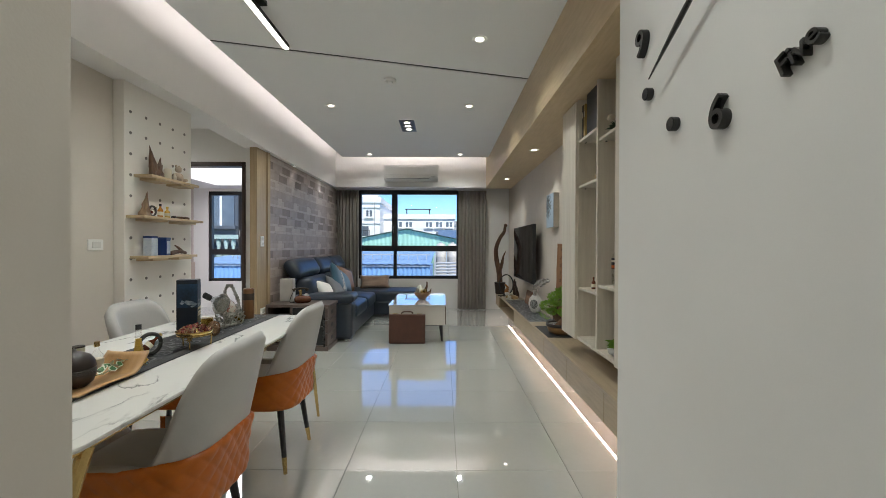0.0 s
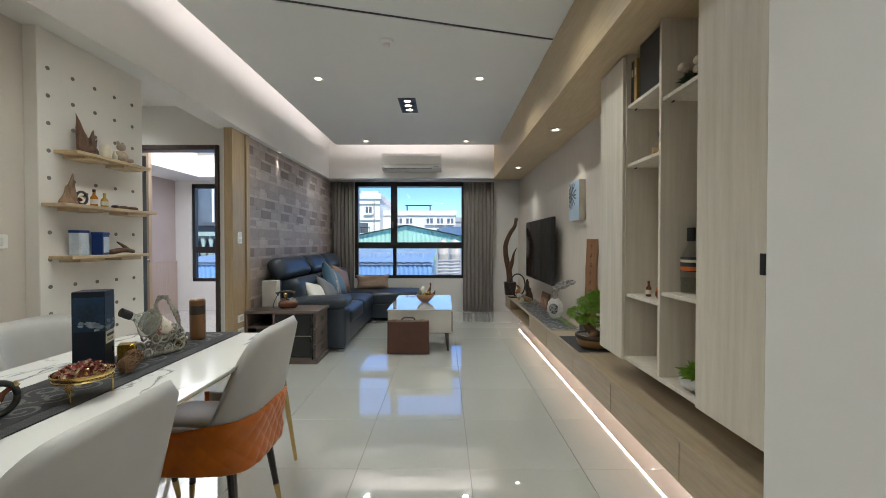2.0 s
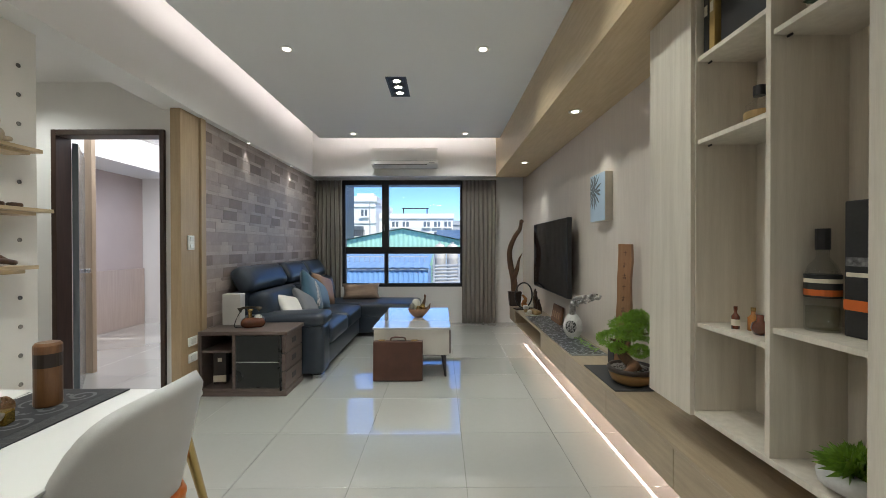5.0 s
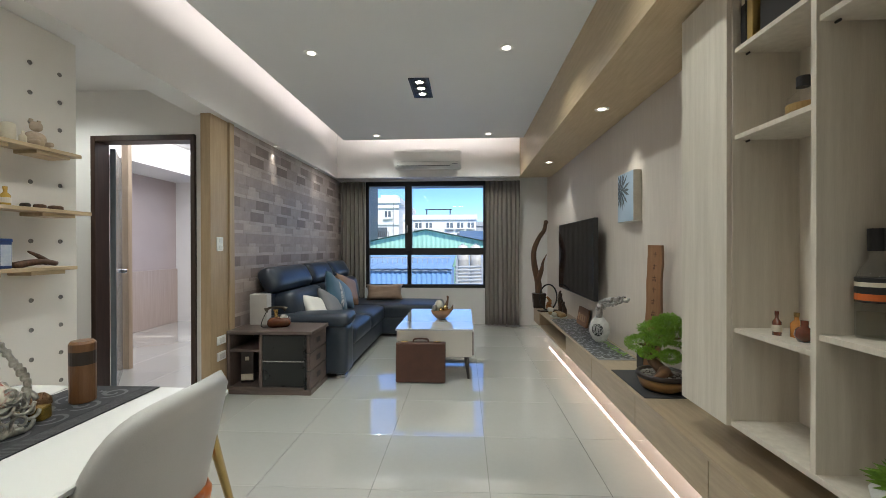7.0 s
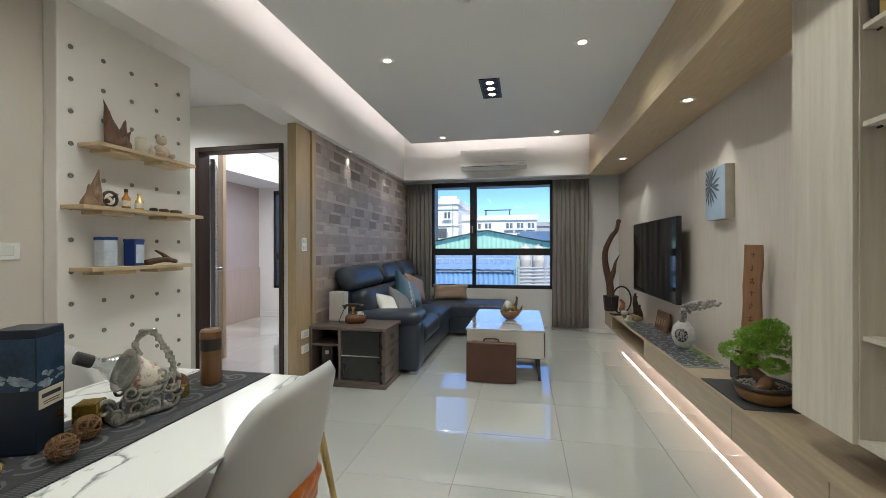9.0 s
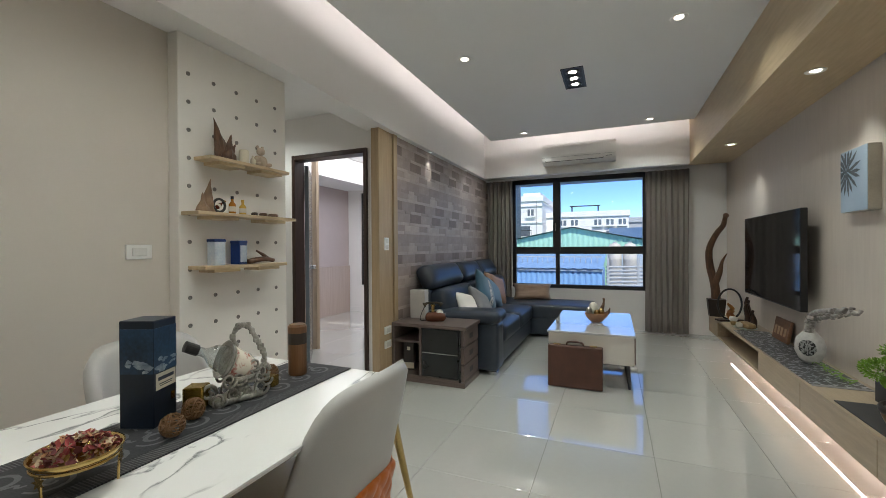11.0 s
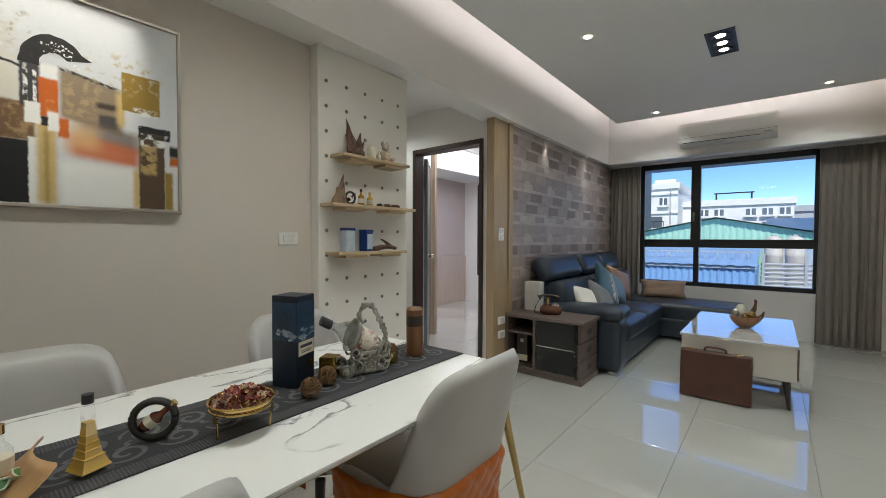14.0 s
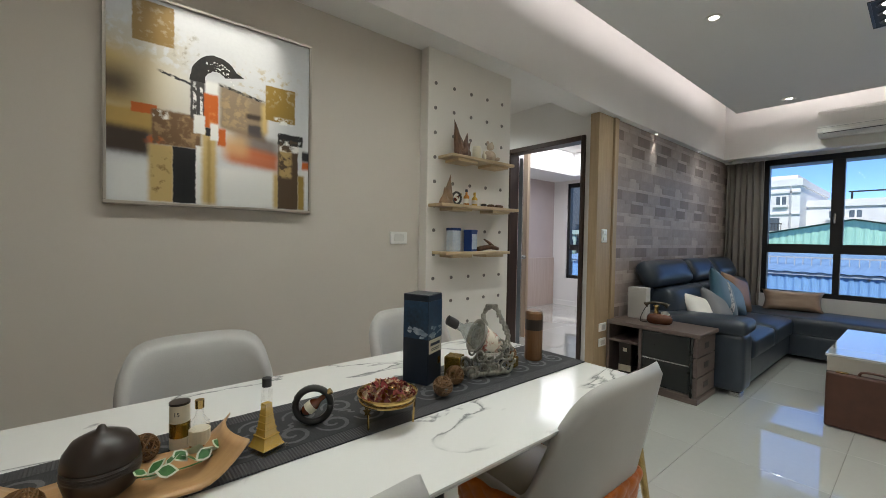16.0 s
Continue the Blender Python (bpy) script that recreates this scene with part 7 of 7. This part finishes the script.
def sheet(x0, x1, y, zlow, ztop, M, pitch, T, name="corrugated_sheet", depth=0.022):
    """Upright ribbed sheeting whose top follows ztop(x)."""
    bm = bmesh.new()
    n = int((x1 - x0) / pitch)
    pr = []
    for k in range(n * 4 + 1):
        x = x0 + (x1 - x0) * k / (n * 4)
        yy = y - (depth if k % 4 in (1, 2) else 0.0)
        pr.append((bm.verts.new((x, yy, zlow)), bm.verts.new((x, yy, ztop(x)))))
    for a, c in zip(pr, pr[1:]):
        bm.faces.new((a[0], c[0], c[1], a[1]))
    return part(name, bm, M, T)


T = thing("green_shed", pose(0, 0, 0), "large shed of green corrugated sheets with a low gable", "shed")
gz = lambda x: 1.98 - 0.20 * abs(x + 1.7)
sheet(-8.5, 5.5, 19.0, -3.0, lambda x: max(0.7, gz(x)), GREEN, 0.2, T, depth=0.02)
bm = bmesh.new()
for s in (-1, 1):
    xe = -1.7 + s * 7.0
    v = [bm.verts.new(p) for p in ((-1.7, 18.8, 2.02), (xe, 18.8, 0.62), (xe, 30, 0.62), (-1.7, 30, 2.02))]
    bm.faces.new(v if s > 0 else v[::-1])
part("roof", bm, GREEN, T, "green sheet roof")
part("shed_window", box(0.4, 18.92, 0.55, 1.9, 18.98, 1.0), mat("far_window", (0.16, 0.19, 0.22)), T)
part("wall", box(-8.4, 19.05, GY, 5.4, 30, 0.6), GREEN, T)
T = thing("blue_shed", pose(0, 0, 0), "low shed of blue corrugated sheets behind a rail", "shed")
sheet(-7.0, -0.38, 12.0, -2.6, lambda x: 0.62, BLUES, 0.13, T)
part("wall", box(-7.0, 12.06, GY, -0.38, 15.5, 0.55), BLUES, T)
part("roof_edge", box(-7.0, 11.94, 0.60, -0.36, 12.1, 0.66), mat("pale_blue_trim", (0.45, 0.55, 0.68), rough=0.5), T)
bm = bmesh.new()
pr = []
for k in range(121):
    x = -8.0 + 7.64 * k / 120
    dz = 0.015 if k % 4 in (1, 2) else 0.0
    pr.append((bm.verts.new((x, 11.9, 0.66 + dz)), bm.verts.new((x, 18.7, 1.0 + dz))))
for a, c in zip(pr, pr[1:]):
    bm.faces.new((a[0], c[0], c[1], a[1]))
part("roof", bm, mat("pale_blue_roof", (0.25, 0.40, 0.62), (0.20, 0.33, 0.54), rough=0.5, scale=1.0), T, "pale blue ribbed roof")
T = thing("roof_rail", pose(0, 0, 0), "long pale metal rail on the shed roof", "rail")
part("rail", box(-7, 13.5, 0.90, -0.42, 13.54, 0.93), mat("galvanised_pipe", (0.40, 0.42, 0.44)), T)
for k in range(44):
    part("baluster", box(-7 + 0.15 * k, 13.5, 0.55, -6.985 + 0.15 * k, 13.53, 0.905), mat("galvanised_pipe", (0.40, 0.42, 0.44)), T)
for x in (-0.08, 0.36):
    T = thing("water_tank", pose(x, 15.5, 0.78), "white plastic water tank on a roof", "water tank", "roof water tanks")
    T.scale = (0.45, 0.45, 1.0)
    part("tank", lathe([(0, -1.73), (0.44, -1.73), (0.44, 0.0), (0.455, 0.02), (0.44, 0.04), (0.44, 0.40), (0.34, 0.49), (0.12, 0.53), (0, 0.53)], 24), mat("cream_tank", (0.60, 0.56, 0.48), (0.50, 0.46, 0.40), rough=0.5, scale=3), T, smooth=True)
    part("lid", lathe([(0, 0.52), (0.12, 0.52), (0.12, 0.57), (0, 0.58)], 16), mat("tank_lid", (0.5, 0.5, 0.5), rough=0.5), T)
T = thing("far_shed", pose(0, 0, 0), "low shed with a slanting blue-grey roof", "shed")
part("wall", box(-0.2, 31.0, GY, 3.4, 33.0, 1.75), RENDW, T)
part("roof", box(-0.4, -0.1, 0, 3.6, 2.3, 0.08, m=pose(0, 30.8, 1.72, 18, 0, 0)), mat("slate_blue_roof", (0.10, 0.17, 0.27), (0.08, 0.14, 0.23), rough=0.5, scale=1), T, "slanting blue-grey roof")
T = thing("roof_deck", pose(0, 0, 0), "grey concrete roof deck carrying the machines", "roof")
part("slab", box(-0.34, 11.5, GY, 9, 17.5, -0.95), mat("deck_concrete", (0.40, 0.41, 0.42), (0.30, 0.31, 0.32), rough=0.85, scale=2), T)
# pale box added behind the machines, its colour stands for haze
part("parapet", box(-0.34, 17.3, -0.95, 9, 17.5, 1.0), mat("haze_tone", (0.40, 0.47, 0.54), (0.33, 0.40, 0.47), rough=0.8, scale=2), T)
for x, y in ((0.05, 12.4), (0.80, 12.5), (1.55, 12.4)):
    T = thing("condenser_unit", pose(x, y, -0.95), "beige outdoor condenser unit with louvred front", "air conditioner", "roof condensers")
    part("case", box(-0.36, 0, 0, 0.36, 0.35, 0.95, 0.02), mat("beige_metal", (0.46, 0.48, 0.49), rough=0.5), T)
    for k in range(9):
        part("louvre", box(-0.31, -0.03, 0.12 + 0.09 * k, 0.31, 0.0, 0.16 + 0.09 * k), mat("louvre_grey", (0.34, 0.36, 0.38), rough=0.5), T)
T = thing("pipe_rack", pose(0, 0, 0), "white service pipes on the neighbouring roof", "pipes")
for k in range(6):
    part("pipe", tube(smooth_path([(-0.3, 13.2, 0.15 + 0.1 * k), (1.0 + 0.2 * k, 13.1, 0.18 + 0.1 * k), (3.5, 13.2, 0.12 + 0.1 * k)], 4), 0.035, n=7), mat("galvanised_pipe", (0.40, 0.42, 0.44), (0.28, 0.30, 0.32), rough=0.5, scale=5), T)
for x in (-0.28, 0.45, 1.3):
    part("post", box(x, 13.1, -0.95, x + 0.06, 13.2, 0.9), mat("galvanised_pipe", (0.40, 0.42, 0.44), (0.28, 0.30, 0.32), rough=0.5, scale=5), T)
block("neighbour_house", -12.0, 15.5, -4.9, 24, 6.5, mat("shaded_tile", (0.10, 0.11, 0.13), (0.06, 0.07, 0.08), rough=0.6), "dark neighbouring house outside the bedroom", 2, 3, 2.6, 2.4, 1.0, 1.3)
T = thing("balcony_rail", pose(0, 0, 0), "pale green stone balustrade outside the bedroom", "balustrade")
part("rail", box(-11.5, 15.0, 1.45, -4.95, 15.3, 1.6), mat("green_stone", (0.38, 0.48, 0.42), rough=0.7), T)
part("plinth", box(-11.5, 15.0, 0.5, -4.95, 15.3, 0.65), mat("green_stone", (0.38, 0.48, 0.42)), T)
for k in range(24):
    part("baluster", lathe([(0.06, 0.65), (0.10, 0.85), (0.05, 1.1), (0.09, 1.3), (0.06, 1.45)], 10, m=pose(-11.4 + 0.275 * k, 15.15, 0)), mat("green_stone", (0.38, 0.48, 0.42)), T, smooth=True)

# ---- pieces: pegs, bricks, tiles ----
board = bpy.data.objects["pegboard"]
pm = bpy.data.meshes.new("peg_hole")
bm = lathe([(0.0, 0.0005), (0.006, 0.0005), (0.0075, 0.003), (0.0105, 0.003), (0.011, 0.0)], 14, m=pose(0, 0, 0, 0, 90, 0))
bm.to_mesh(pm)
bm.free()
pm.materials.append(mat("peg_grey", (0.24, 0.225, 0.205), (0.18, 0.165, 0.15), rough=0.5))
for i in range(5):
    for k in range(14):
        p = new("peg_hole", pm)
        p.parent = board
        p.location = (-2.115, 2.79 + 0.1435 * i, 2.12 - 0.1435 * k)

# stacked blocks in a repeat of 0.53 m: tall blocks, with thin pale strips between
rnd = random.Random(31)
wall = bpy.data.objects["wall_brick"]
REP, UNIT = 0.53, 0.53 / 18
TONES = [mat("slate_dark", (0.255, 0.20, 0.178), (0.19, 0.145, 0.128), rough=0.5, scale=14, fine=90, bump=0.35, rand=0.1),
         mat("slate_mid", (0.405, 0.33, 0.30), (0.315, 0.255, 0.23), rough=0.5, scale=14, fine=90, bump=0.35, rand=0.14),
         mat("slate_pale", (0.51, 0.435, 0.40), (0.40, 0.335, 0.305), rough=0.5, scale=14, fine=90, bump=0.35, rand=0.1)]
pattern, low = [], 0
for tall in (3, 1, 2, 1, 3, 1, 2, 1, 3, 1):
    start, cells = rnd.uniform(0, REP), ((0.25, 0.28) if tall == 3 else (0.2, 0.33) if tall == 2 else (0.17, 0.12, 0.24))
    for q, wd in enumerate(cells):
        tone = (0 if q == 0 and low in (0, 14) else 1) if tall == 3 else rnd.choice((1, 1, 2)) if tall == 2 else rnd.choice((2, 1))
        pattern.append((start, wd, low * UNIT, tall * UNIT, tone, rnd.uniform(0, 0.0025)))
        start += wd
    low += tall
shared, fields, count = {}, [bmesh.new() for _ in TONES], 0
for row in range(5):
    for col in range(-1, 7):
        for n, (off, wd, up, tall, tone, proud) in enumerate(pattern):
            y, z = 4.64 + REP * col + off, REP * row + up
            y0, y1, z1 = max(4.772, y), min(7.84, y + wd), min(2.284, z + tall)
            if y1 - y0 < 0.01 or z1 - z < 0.008:
                continue
            if y1 - y0 > wd - 1e-6 and z1 - z > tall - 1e-6 and count < 300 and y0 < 6.1 and z > 0.5:
                if n not in shared:
                    me = bpy.data.meshes.new("brick")
                    bm = box(-0.012, 0.0002, 0.0002, 0.006 + proud, wd - 0.0002, tall - 0.0002, 0.0006)
                    bm.to_mesh(me)
                    bm.free()
                    me.materials.append(TONES[tone])
                    shared[n] = me
                o = new("brick", shared[n])
                o.parent = wall
                o.location = (-2.034, y0, z)
                count += 1
            else:
                box(-2.046, y0 + 0.0002, z + 0.0002, -2.028 + proud, y1 - 0.0002, z1 - 0.0002, 0.0, bm=fields[tone])
for tone, rest in zip(TONES, fields):
    field = tone.copy()
    for nd in field.node_tree.nodes:
        if nd.type == 'OBJECT_INFO':
            ge = field.node_tree.nodes.new("ShaderNodeNewGeometry")
            for l in list(nd.outputs["Random"].links):
                field.node_tree.links.new(ge.outputs["Random Per Island"], l.to_socket)
    tagged(part("brick_field", rest, field, wall), kind="stuff")

tm = bpy.data.meshes.new("floor_tile")
bm = box(-0.299, -0.299, -0.008, 0.299, 0.299, 0.0, 0.0012)
bm.to_mesh(tm)
bm.free()
tm.materials.append(TILE)
for i in range(-9, 3):
    for j in range(-2, 13):
        x, y = 0.40 + 0.6 * i, 0.70 + 0.6 * j
        if x < -2.5 and y < 3.3:
            continue
        o = new("floor_tile", tm)
        o.parent = floor
        o.location = (x, y, 0)
